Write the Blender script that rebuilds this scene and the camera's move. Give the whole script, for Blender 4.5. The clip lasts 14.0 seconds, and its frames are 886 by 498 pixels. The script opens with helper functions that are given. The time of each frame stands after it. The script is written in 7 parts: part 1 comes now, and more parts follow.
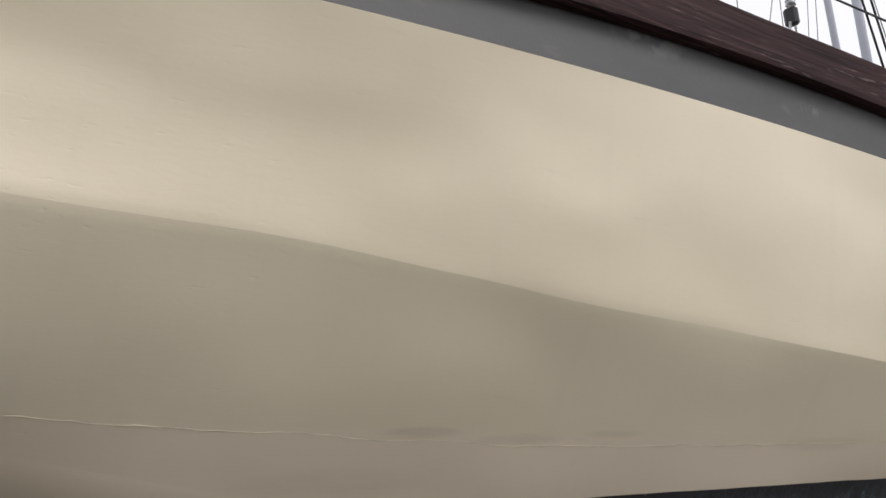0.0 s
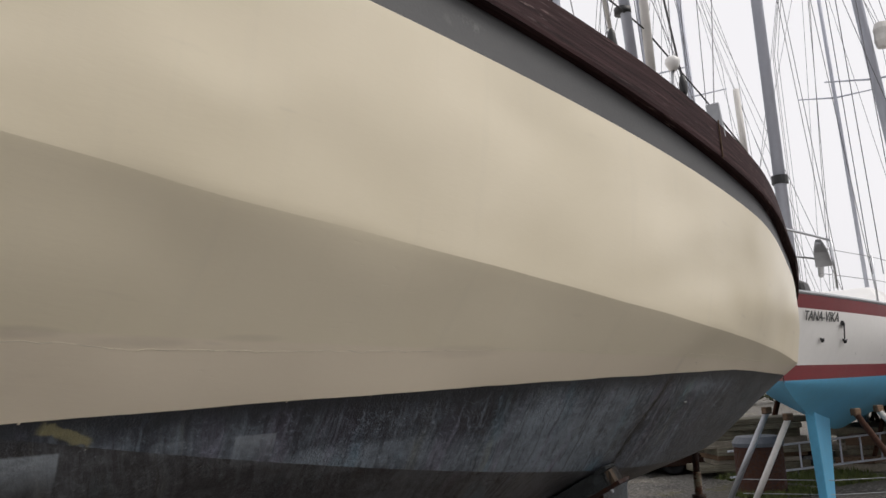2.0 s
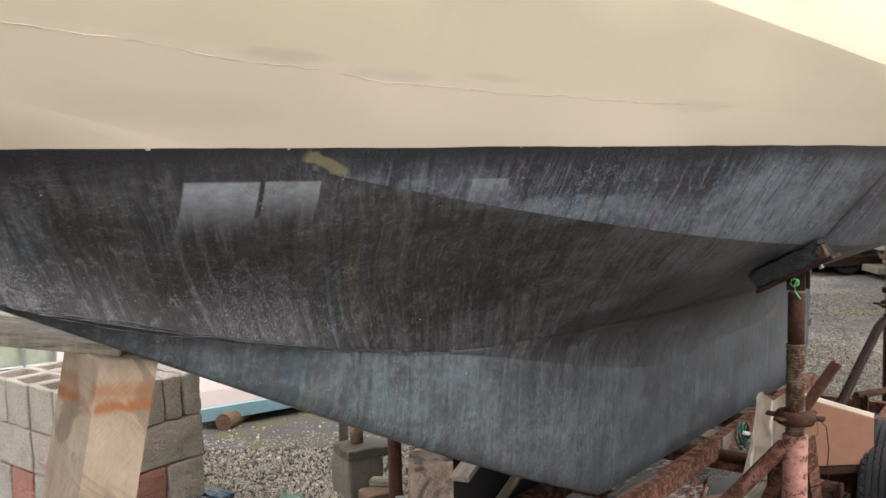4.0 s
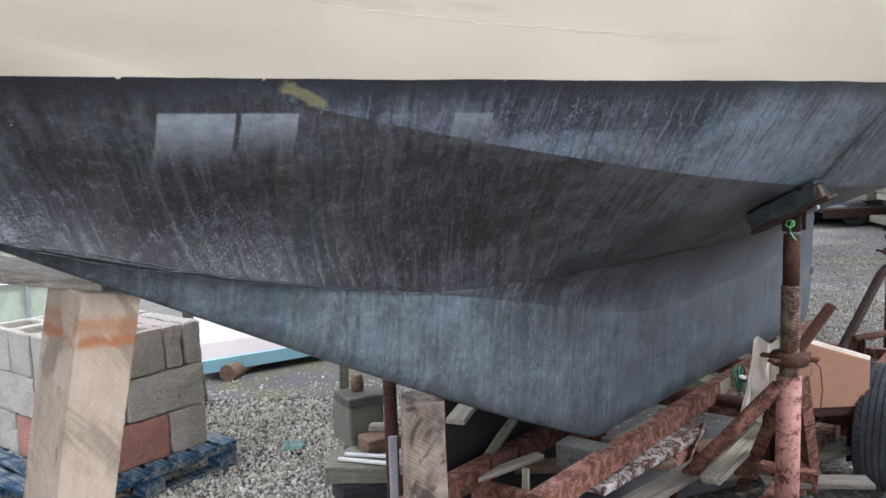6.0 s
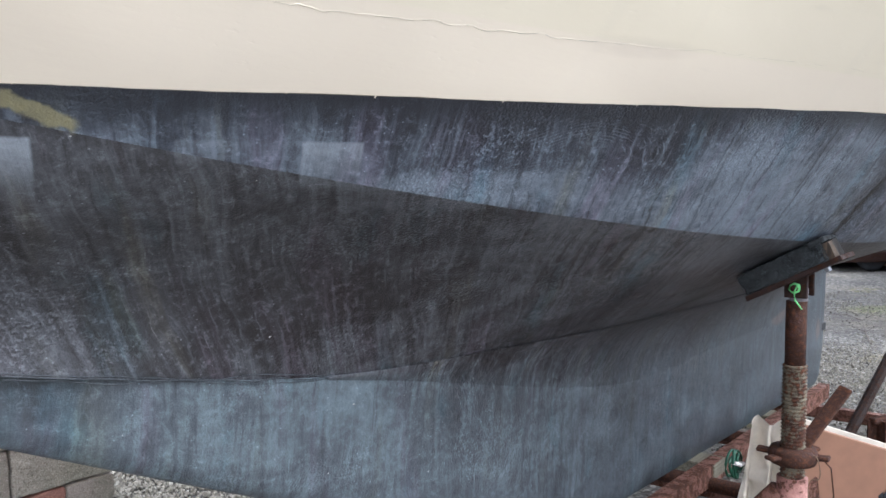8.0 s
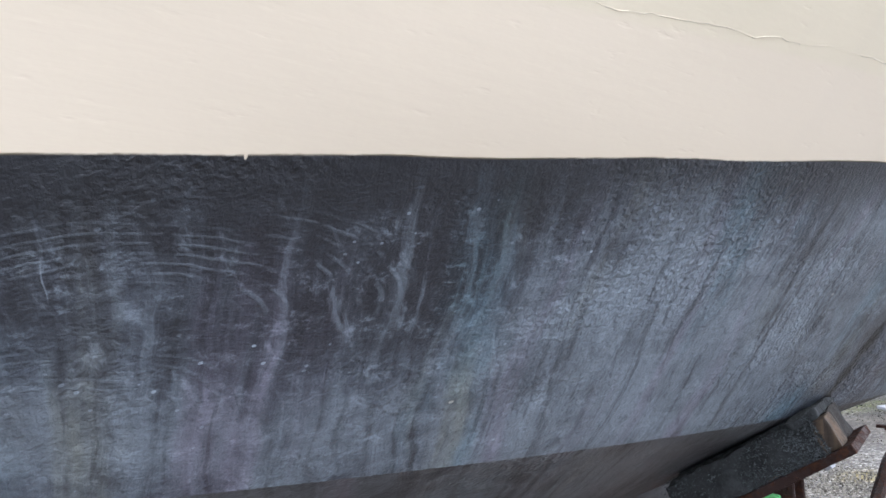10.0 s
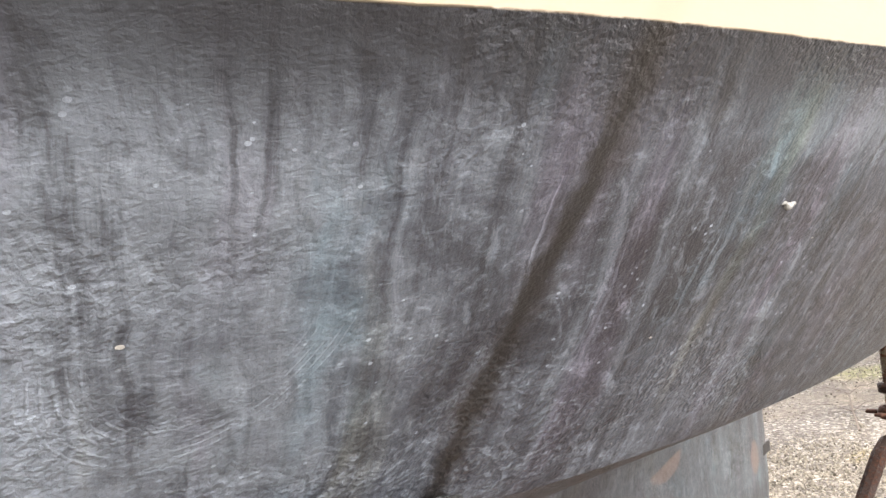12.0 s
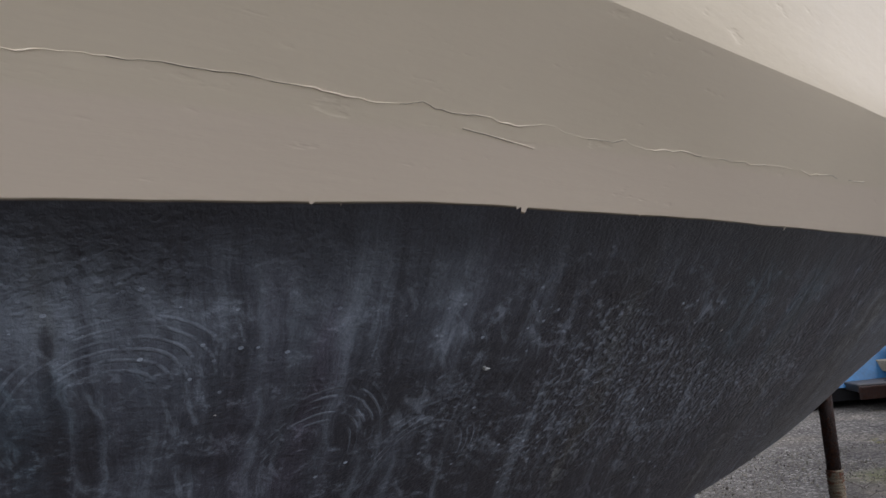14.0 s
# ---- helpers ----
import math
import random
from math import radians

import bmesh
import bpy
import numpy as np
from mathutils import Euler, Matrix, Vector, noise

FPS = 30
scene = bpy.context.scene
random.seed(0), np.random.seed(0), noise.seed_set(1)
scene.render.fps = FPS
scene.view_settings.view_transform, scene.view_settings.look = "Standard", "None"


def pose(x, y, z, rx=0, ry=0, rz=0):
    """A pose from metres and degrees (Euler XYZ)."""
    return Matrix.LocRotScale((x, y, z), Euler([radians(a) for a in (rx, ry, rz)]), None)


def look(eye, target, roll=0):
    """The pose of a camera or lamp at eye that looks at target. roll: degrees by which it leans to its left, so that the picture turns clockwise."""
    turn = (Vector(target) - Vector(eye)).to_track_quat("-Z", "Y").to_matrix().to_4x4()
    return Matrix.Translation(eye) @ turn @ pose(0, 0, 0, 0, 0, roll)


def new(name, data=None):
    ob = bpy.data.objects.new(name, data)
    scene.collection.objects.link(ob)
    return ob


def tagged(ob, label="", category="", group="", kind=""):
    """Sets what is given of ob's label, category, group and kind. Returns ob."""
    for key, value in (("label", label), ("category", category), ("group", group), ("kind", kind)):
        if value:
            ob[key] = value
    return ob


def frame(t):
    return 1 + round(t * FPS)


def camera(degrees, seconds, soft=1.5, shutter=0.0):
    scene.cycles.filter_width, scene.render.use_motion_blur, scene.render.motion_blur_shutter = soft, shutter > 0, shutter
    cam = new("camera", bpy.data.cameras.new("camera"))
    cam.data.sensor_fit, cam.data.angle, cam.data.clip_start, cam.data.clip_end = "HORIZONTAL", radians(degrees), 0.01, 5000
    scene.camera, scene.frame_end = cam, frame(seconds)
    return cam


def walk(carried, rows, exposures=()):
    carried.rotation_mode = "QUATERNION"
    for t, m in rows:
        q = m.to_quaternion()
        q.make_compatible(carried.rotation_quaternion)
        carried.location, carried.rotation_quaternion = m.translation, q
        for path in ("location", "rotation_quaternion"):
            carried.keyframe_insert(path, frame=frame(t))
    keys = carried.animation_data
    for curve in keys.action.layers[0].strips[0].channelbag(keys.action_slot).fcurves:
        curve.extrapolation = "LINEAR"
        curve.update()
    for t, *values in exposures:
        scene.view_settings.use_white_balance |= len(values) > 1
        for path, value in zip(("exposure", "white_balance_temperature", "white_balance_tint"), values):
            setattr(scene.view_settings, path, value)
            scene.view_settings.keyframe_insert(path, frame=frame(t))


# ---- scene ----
cam = camera(56.1, 14.0)
PATH = [
    (0, (0.014, 0.023, 1.726), (0.015, 1.961, 2.219), -1.54),
    (0.5, (0.092, 0.045, 1.707), (0.357, 1.973, 2.167), -2.16),
    (1, (0.154, 0.059, 1.695), (0.669, 1.948, 2.099), -2.66),
    (1.5, (0.186, 0.092, 1.682), (0.820, 1.953, 2.050), -3.08),
    (2, (0.172, 0.123, 1.654), (0.836, 1.981, 1.982), -3.23),
    (2.2, (0.147, 0.132, 1.643), (0.807, 1.998, 1.931), -2.89),
    (2.5, (0.118, 0.166, 1.609), (0.773, 2.042, 1.834), -2.14),
    (3, (0.065, 0.215, 1.572), (0.603, 2.140, 1.641), -1.17),
    (3.5, (0.016, 0.193, 1.556), (0.370, 2.160, 1.495), -0.98),
    (3.6, (0.011, 0.197, 1.564), (0.326, 2.170, 1.481), -0.96),
    (6, (0.062, 0.193, 1.512), (0.335, 2.158, 1.263), -1.86),
    (6.5, (0.139, 0.257, 1.507), (0.443, 2.217, 1.251), -1.12),
    (7, (0.211, 0.350, 1.517), (0.483, 2.315, 1.268), -0.17),
    (7.2, (0.240, 0.404, 1.514), (0.503, 2.372, 1.269), 0.04),
    (9.3, (0.743, 1.335, 1.548), (0.991, 3.320, 1.564), -2.67),
    (9.5, (0.806, 1.443, 1.544), (1.083, 3.423, 1.583), -3.28),
    (10, (0.944, 1.703, 1.572), (1.336, 3.663, 1.649), -4.66),
    (10.5, (1.129, 1.826, 1.503), (1.563, 3.778, 1.487), -5.68),
    (11, (1.355, 1.924, 1.482), (1.679, 3.895, 1.368), -4.95),
    (11.5, (1.526, 2.030, 1.492), (1.775, 4.011, 1.375), -5.77),
    (12, (1.687, 2.166, 1.547), (1.937, 4.150, 1.549), -6.81),
    (12.5, (1.835, 2.221, 1.576), (2.048, 4.207, 1.665), -8.54),
    (13, (2.041, 2.216, 1.591), (2.154, 4.206, 1.755), -8.00),
    (13.5, (2.203, 2.282, 1.580), (2.314, 4.272, 1.740), -6.81),
    (14, (2.336, 2.421, 1.590), (2.464, 4.409, 1.764), -5.63),
]
EXPOSURES = [(0, 0.0, 6400, 11), (0.5, 0.1, 6350, 11), (1.0, -0.05, 6500, 10), (1.5, -0.15, 6500, 10), (2.5, -0.15, 6600, 12), (3.0, 0.35, 6700, 12), (3.6, 1.0, 6800, 13), (6.0, 1.32, 5750, 11), (7.0, 1.5, 5700, 11), (9.5, 1.5, 5600, 10), (10.0, 1.58, 5680, 12), (10.5, 2.05, 6300, 13), (11.0, 2.46, 6850, 15), (11.5, 2.68, 7150, 16), (12.0, 2.5, 7050, 15), (12.5, 1.82, 5680, 12), (13.0, 1.0, 5750, 13), (14.0, 0.3, 6000, 16)]
walk(cam, [(t, look(eye, target, roll)) for t, eye, target, roll in PATH], EXPOSURES)

# ---- sky and light: bright overcast ----
world = bpy.data.worlds.new("overcast_sky")
scene.world = world
world.use_nodes = True
wn, wl = world.node_tree.nodes, world.node_tree.links
sky = wn.new("ShaderNodeTexSky")
sky.sky_type = "NISHITA"
sky.sun_disc = False
sky.sun_elevation, sky.sun_rotation = radians(49), radians(112)
sky.air_density, sky.dust_density, sky.ozone_density = 1.0, 6.0, 1.0
grey = wn.new("ShaderNodeHueSaturation")
grey.inputs["Saturation"].default_value = 0.12
wl.new(sky.outputs["Color"], grey.inputs["Color"])
# cloud sheet: an even layer over the clear sky
cloud = wn.new("ShaderNodeMix")
cloud.data_type = "RGBA"
cloud.inputs["Factor"].default_value = 0.75
wl.new(grey.outputs["Color"], cloud.inputs["A"])
cloud.inputs["B"].default_value = (10.9, 10.8, 11.1, 1)
wl.new(cloud.outputs["Result"], wn["Background"].inputs["Color"])
wn["Background"].inputs["Strength"].default_value = 0.11
sun = new("sun", bpy.data.lights.new("sun", "SUN"))
sun.data.energy, sun.data.angle, sun.data.color = 1.5, radians(25), (1.0, 0.95, 0.88)
sun.matrix_world = look((6.5, -2.6, 8.0), (0, 0, 0))


# ---- materials ----
class Nodes:
    """A small wrapper for building a node material."""

    def __init__(self, name):
        self.m = bpy.data.materials.new(name)
        self.m.use_nodes = True
        self.t = self.m.node_tree
        self.b = self.t.nodes["Principled BSDF"]

    def link(self, a, b):
        if isinstance(a, (int, float)):
            b.default_value = a
        elif isinstance(a, (tuple, list)):
            b.default_value = (*a, 1) if len(a) == 3 and b.type == "RGBA" else a
        else:
            self.t.links.new(a, b)

    def coords(self, kind="Object"):
        return self.t.nodes.new("ShaderNodeTexCoord").outputs[kind]

    def position(self):
        return self.t.nodes.new("ShaderNodeNewGeometry").outputs["Position"]

    def mapping(self, vector, scale=(1, 1, 1), rot=(0, 0, 0), loc=(0, 0, 0)):
        n = self.t.nodes.new("ShaderNodeMapping")
        self.link(vector, n.inputs["Vector"])
        n.inputs["Scale"].default_value, n.inputs["Rotation"].default_value, n.inputs["Location"].default_value = scale, rot, loc
        return n.outputs["Vector"]

    def noise(self, vector, scale, detail=4, rough=0.55, distort=0.0):
        n = self.t.nodes.new("ShaderNodeTexNoise")
        self.link(vector, n.inputs["Vector"])
        for key, v in (("Scale", scale), ("Detail", detail), ("Roughness", rough), ("Distortion", distort)):
            n.inputs[key].default_value = v
        return n.outputs["Fac"]

    def voronoi(self, vector, scale, feature="F1", out="Distance"):
        n = self.t.nodes.new("ShaderNodeTexVoronoi")
        n.feature = feature
        self.link(vector, n.inputs["Vector"])
        n.inputs["Scale"].default_value = scale
        return n.outputs[out]

    def wave(self, vector, scale, distort=2.0, detail=2.0, dscale=1.0, kind="BANDS", axis="X"):
        n = self.t.nodes.new("ShaderNodeTexWave")
        n.wave_type, n.bands_direction = kind, axis
        self.link(vector, n.inputs["Vector"])
        for key, v in (("Scale", scale), ("Distortion", distort), ("Detail", detail), ("Detail Scale", dscale)):
            n.inputs[key].default_value = v
        return n.outputs["Fac"]

    def ramp(self, fac, *stops):
        n = self.t.nodes.new("ShaderNodeValToRGB")
        self.link(fac, n.inputs["Fac"])
        e = n.color_ramp.elements
        while len(e) < len(stops):
            e.new(0.5)
        for item, (at, c) in zip(e, stops):
            item.position = at
            item.color = (c, c, c, 1) if isinstance(c, (int, float)) else (*c, 1)
        return n.outputs["Color"]

    def step(self, fac, a, b):
        n = self.t.nodes.new("ShaderNodeMapRange")
        n.interpolation_type = "SMOOTHSTEP"
        self.link(fac, n.inputs["Value"])
        n.inputs["From Min"].default_value, n.inputs["From Max"].default_value = a, b
        return n.outputs["Result"]

    def mix(self, fac, a, b, mode="MIX"):
        n = self.t.nodes.new("ShaderNodeMix")
        n.data_type, n.blend_type = "RGBA", mode
        self.link(fac, n.inputs["Factor"])
        self.link(a, n.inputs["A"])
        self.link(b, n.inputs["B"])
        return n.outputs["Result"]

    def math(self, op, a, b=0.0, c=None):
        n = self.t.nodes.new("ShaderNodeMath")
        n.operation = op
        self.link(a, n.inputs[0])
        self.link(b, n.inputs[1])
        if c is not None:
            self.link(c, n.inputs[2])
        return n.outputs[0]

    def split(self, vector):
        n = self.t.nodes.new("ShaderNodeSeparateXYZ")
        self.link(vector, n.inputs[0])
        return n.outputs

    def random(self):
        return self.t.nodes.new("ShaderNodeObjectInfo").outputs["Random"]

    def bump(self, height, strength=0.3, distance=0.01, after=None):
        n = self.t.nodes.new("ShaderNodeBump")
        self.link(height, n.inputs["Height"])
        n.inputs["Strength"].default_value, n.inputs["Distance"].default_value = strength, distance
        if after is not None:
            self.link(after, n.inputs["Normal"])
        return n.outputs["Normal"]

    def done(self, color, rough=0.6, metal=0.0, normal=None, spec=0.5):
        self.link(color, self.b.inputs["Base Color"])
        self.link(rough, self.b.inputs["Roughness"])
        self.link(metal, self.b.inputs["Metallic"])
        self.b.inputs["Specular IOR Level"].default_value = spec
        if normal is not None:
            self.link(normal, self.b.inputs["Normal"])
        return self.m


def plain(name, color, rough=0.6, metal=0.0, vary=0.25, scale=12.0, bump=0.15):
    """A surface of one colour with two scales of mottling and a fine relief."""
    n = Nodes(name)
    p = n.coords()
    big, fine = n.noise(p, scale * 0.25, 3), n.noise(p, scale * 3, 5)
    k = n.math("ADD", n.math("MULTIPLY", big, 0.6), n.math("MULTIPLY", fine, 0.4))
    dark, light = tuple(c * (1 - vary) for c in color), tuple(min(1, c * (1 + vary)) for c in color)
    return n.done(n.ramp(k, (0.3, dark), (0.7, light)), n.math("MULTIPLY_ADD", fine, 0.15, rough - 0.07), metal, n.bump(fine, bump, 0.004))


CREAM = (0.73, 0.655, 0.505)
MAT = {}


def rect_mask(n, u, z, u0, u1, z0, z1, soft=0.006, fade=0.06):
    """A patch with crisp top and sides that fades out downward."""
    a = n.math("MULTIPLY", n.step(u, u0 - soft, u0 + soft), n.math("SUBTRACT", 1.0, n.step(u, u1 - soft, u1 + soft)))
    b = n.math("MULTIPLY", n.step(z, z0, z0 + fade), n.math("SUBTRACT", 1.0, n.step(z, z1 - 0.003, z1 + 0.003)))
    return n.math("MULTIPLY", a, b)


def blob(n, u, z, u0, z0, ru, rz):
    """A soft oval patch on the plate: 1 at its middle, 0 at its rim."""
    a = n.math("MULTIPLY_ADD", u, 1 / ru, -u0 / ru)
    b = n.math("MULTIPLY_ADD", z, 1 / rz, -z0 / rz)
    return n.step(n.math("ADD", n.math("MULTIPLY", a, a), n.math("MULTIPLY", b, b)), 1.0, 0.0)


# areas of wear and of sheen painted into the coat: place along the boat and height, half sizes, how much paler (+) or
# darker (-)
WEAR_AND_SHEEN = (
    (1.22, 1.58, 0.40, 0.26, 0.085), (0.46, 1.498, 0.36, 0.045, 0.075), (0.42, 1.63, 0.36, 0.11, -0.070), (0.84, 1.60, 0.22, 0.13, -0.075),
    (1.45, 1.50, 0.22, 0.12, 0.020), (1.91, 1.625, 0.16, 0.05, 0.085), (2.62, 1.47, 0.62, 0.26, -0.100), (2.10, 1.62, 0.32, 0.05, 0.030),
    (1.10, 1.40, 0.60, 0.20, 0.075), (0.10, 1.53, 0.42, 0.12, 0.045), (-0.48, 1.38, 0.28, 0.18, -0.040), (0.35, 1.30, 0.42, 0.12, -0.035), (1.80, 1.48, 0.14, 0.10, -0.035), (0.30, 0.98, 0.70, 0.24, 0.045),
)
# sweeps of a scraper: centre, stretch along the boat, least and greatest radius, +1 over or -1 under the centre, strength
SWEEPS = (
    (1.475, 1.525, 0.95, 0.045, 0.085, -1, 0.60), (0.64, 1.548, 0.40, 0.030, 0.088, 1, 0.36), (0.60, 1.490, 0.40, 0.030, 0.070, 1, 0.28), (2.21, 1.500, 1.0, 0.026, 0.064, 1, 0.65),
    (2.31, 1.480, 1.0, 0.030, 0.062, 1, 0.55), (2.07, 1.560, 0.7, 0.012, 0.055, 1, 0.50), (0.97, 0.860, 1.0, 0.030, 0.062, 1, 0.50),
    (0.30, 0.930, 0.6, 0.020, 0.070, -1, 0.50), (0.62, 1.36, 0.6, 0.03, 0.075, -1, 0.40),
)


def antifoul(n, uv, st, pos, dark, mid, light, loud=1.0):
    """Worn antifouling: drips, scrubbed films, undercoat, sweeps of the scraper, specks. dark, mid, light: its tones; loud: how strongly the runs and flecks stand out."""
    x, y, z = n.split(pos)
    u = n.split(uv)[0]
    # the drips wander a little
    wander = n.math("MULTIPLY_ADD", n.noise(uv, 4.0, 4), 0.06, -0.03)
    su, sv, _ = n.split(st)
    comb = n.t.nodes.new("ShaderNodeCombineXYZ")
    n.link(n.math("ADD", su, wander), comb.inputs[0])
    n.link(sv, comb.inputs[1])
    st = comb.outputs[0]
    film = n.noise(n.mapping(uv, (2.4, 3.6, 1)), 1.0, 6, 0.62, 0.7)
    cloud = n.noise(n.mapping(uv, (8, 11, 1), (0, 0, 0), (5, 3, 0)), 1.0, 7, 0.68, 0.5)
    mottle = n.noise(n.mapping(uv, (40, 52, 1), (0, 0, 0), (2, 7, 0)), 1.0, 5, 0.70, 0.3)
    wide = n.noise(n.mapping(st, (17, 1.1, 1), (0, 0, 0), (3, 1, 0)), 1.0, 4, 0.58, 0.2)
    drips = n.noise(n.mapping(st, (58, 3.4, 1)), 1.0, 6, 0.66, 0.3)
    fine = n.noise(n.mapping(st, (190, 16, 1)), 1.0, 4, 0.65, 0.4)
    k = n.math("ADD", n.math("MULTIPLY", film, 0.22), n.math("ADD", n.math("MULTIPLY", cloud, 0.24), n.math("ADD", n.math("MULTIPLY_ADD", drips, 0.25 * loud, 0.125 * (1 - loud)), n.math("ADD", n.math("MULTIPLY", mottle, 0.15), n.math("MULTIPLY", wide, 0.14)))))
    rag = n.math("MULTIPLY_ADD", cloud, 1.6, 0.2)
    for u0, z0, ru, rz, amount in WEAR_AND_SHEEN:
        k = n.math("MULTIPLY_ADD", n.math("MULTIPLY", blob(n, u, z, u0, z0, ru, rz), rag), amount, k)
    col = n.ramp(k, (0.430, dark), (0.505, mid), (0.590, light), (0.68, tuple(c * 1.3 for c in light)))
    hi = tuple(min(1.0, c * 2.3) for c in light)
    # drips, pale and dark, and a crust of small marks over the film
    col = n.mix(n.math("MULTIPLY", n.step(drips, 0.52, 0.68), 0.48 * loud), col, tuple(c * 1.25 for c in light))
    col = n.mix(n.math("MULTIPLY", n.step(drips, 0.47, 0.34), 0.58), col, dark)
    crust = n.noise(n.mapping(uv, (150, 190, 1), (0, 0, 0), (6, 2, 0)), 1.0, 5, 0.75)
    col = n.mix(n.math("MULTIPLY", n.step(mottle, 0.50, 0.66), n.math("MULTIPLY", n.step(crust, 0.46, 0.60), 0.42 * loud)), col, hi)
    col = n.mix(n.math("MULTIPLY", n.step(crust, 0.48, 0.34), 0.40), col, tuple(c * 0.8 for c in dark))
    # scrubbed pale flecks in patches
    rubbed = n.math("MULTIPLY", n.step(cloud, 0.52, 0.68), n.step(n.noise(n.mapping(uv, (85, 120, 1)), 1.0, 5, 0.72, 0.6), 0.52, 0.66))
    col = n.mix(n.math("MULTIPLY", rubbed, 0.45 * loud), col, hi)
    # lumps of old paint, drawn out aslant
    lumps = n.noise(n.mapping(n.mapping(uv, (1, 1, 1), (0, 0, 0.62)), (62, 20, 1), (0, 0, 0), (4, 9, 0)), 1.0, 5, 0.66, 0.5)
    col = n.mix(n.math("MULTIPLY", n.step(lumps, 0.46, 0.33), 0.50 * loud), col, dark)
    col = n.mix(n.math("MULTIPLY", n.step(lumps, 0.56, 0.70), 0.34 * loud), col, hi)
    # thin pale runs and scratches down the plate, broken
    run = n.noise(n.mapping(st, (150, 4.5, 1), (0, 0, 0), (2.2, 0.7, 0)), 1.0, 3, 0.55, 0.2)
    hair = n.step(run, 0.67, 0.76)
    some = n.step(n.noise(n.mapping(st, (20, 5, 1), (0, 0, 0), (7, 2, 0)), 1.0, 4, 0.6), 0.47, 0.60)
    col = n.mix(n.math("MULTIPLY", n.math("MULTIPLY", hair, some), 0.75 * loud), col, hi)
    # olive, teal and violet films in the drips
    olive = n.noise(n.mapping(st, (11, 1.3, 1), (0, 0, 0), (9, 2, 0)), 1.0, 4, 0.6)
    col = n.mix(n.math("MULTIPLY", n.step(olive, 0.55, 0.72), 0.62 * loud * loud), col, n.mix(1.0, col, (1.42, 1.20, 0.62), "MULTIPLY"))
    col = n.mix(n.math("MULTIPLY", n.step(olive, 0.46, 0.30), 0.50), col, n.mix(1.0, col, (1.16, 0.86, 1.00), "MULTIPLY"))
    teal = n.noise(n.mapping(st, (6, 2.2, 1), (0, 0, 0), (1, 6, 0)), 1.0, 5, 0.62)
    col = n.mix(n.math("MULTIPLY", n.step(teal, 0.54, 0.70), 0.65), col, n.mix(1.0, col, (0.78, 1.12, 1.18), "MULTIPLY"))
    # sweeps of the scraper
    bend = n.math("MULTIPLY_ADD", n.noise(uv, 9.0, 3), 0.012, -0.006)
    broken = n.step(n.noise(n.mapping(uv, (26, 34, 1), (0, 0, 0), (1, 8, 0)), 1.0, 4, 0.70), 0.44, 0.58)
    gap = n.noise(n.mapping(uv, (5, 5, 1), (0, 0, 0), (3, 3, 0)), 1.0, 3)
    scr = None
    for u0, z0, ax, r0, r1, way, strong in SWEEPS:
        a = n.math("MULTIPLY_ADD", u, ax, -u0 * ax)
        b = n.math("SUBTRACT", z, z0)
        r = n.math("ADD", n.math("SQRT", n.math("ADD", n.math("MULTIPLY", a, a), n.math("MULTIPLY", b, b))), bend)
        line_on = n.step(n.math("SINE", n.math("MULTIPLY_ADD", gap, 14.0, n.math("MULTIPLY", r, 1250.0))), 0.35, 0.95)
        ring = n.math("MULTIPLY", n.step(r, r0, r0 + 0.012), n.step(r, r1, r1 - 0.012))
        half = n.step(n.math("MULTIPLY", b, float(way)), -0.004, 0.022)
        one = n.math("MULTIPLY", n.math("MULTIPLY", n.math("MULTIPLY", line_on, ring), half), strong)
        scr = one if scr is None else n.math("MAXIMUM", scr, one)
    scr = n.math("MULTIPLY", scr, broken)
    col = n.mix(n.math("MULTIPLY", scr, 0.46), col, tuple(min(1.0, c * 2.3) for c in light))
    # droppings and paint specks
    dots = n.voronoi(n.mapping(uv, (1, 1.5, 1)), 30.0)
    pick = n.split(n.voronoi(n.mapping(uv, (1, 1.5, 1)), 30.0, out="Color"))[0]
    speck = n.math("MULTIPLY", n.math("LESS_THAN", n.math("MULTIPLY_ADD", mottle, 0.10, dots), n.math("MULTIPLY_ADD", n.math("SUBTRACT", pick, 0.86), 0.40, 0.068)), n.step(pick, 0.86, 0.87))
    col = n.mix(n.math("MULTIPLY", speck, 0.8), col, (0.42, 0.42, 0.39))
    # a dusting of paint flecks
    small = n.mapping(uv, (1, 1.2, 1), (0, 0, 0), (0.3, 0.7, 0))
    fleck = n.math("LESS_THAN", n.math("MULTIPLY_ADD", crust, 0.10, n.voronoi(small, 95.0)), 0.205)
    chosen = n.step(n.split(n.voronoi(small, 95.0, out="Color"))[0], 0.72, 0.74)
    col = n.mix(n.math("MULTIPLY", n.math("MULTIPLY", fleck, chosen), n.math("MULTIPLY", n.step(cloud, 0.44, 0.60), 0.65)), col, tuple(min(1.0, c * 2.6) for c in light))
    # pebbled build-up of old coats
    pebble = n.noise(pos, 170.0, 3, 0.5)
    patch = n.step(n.noise(n.mapping(uv, (3.4, 4.4, 1), (0, 0, 0), (8, 5, 0)), 1.0, 4, 0.6), 0.44, 0.60)
    pebble = n.math("MULTIPLY", pebble, patch)
    col = n.mix(n.math("MULTIPLY", n.step(pebble, 0.52, 0.66), 0.30), col, hi)
    grain = n.noise(n.mapping(pos, (260, 260, 420)), 1.0, 3, 0.6)
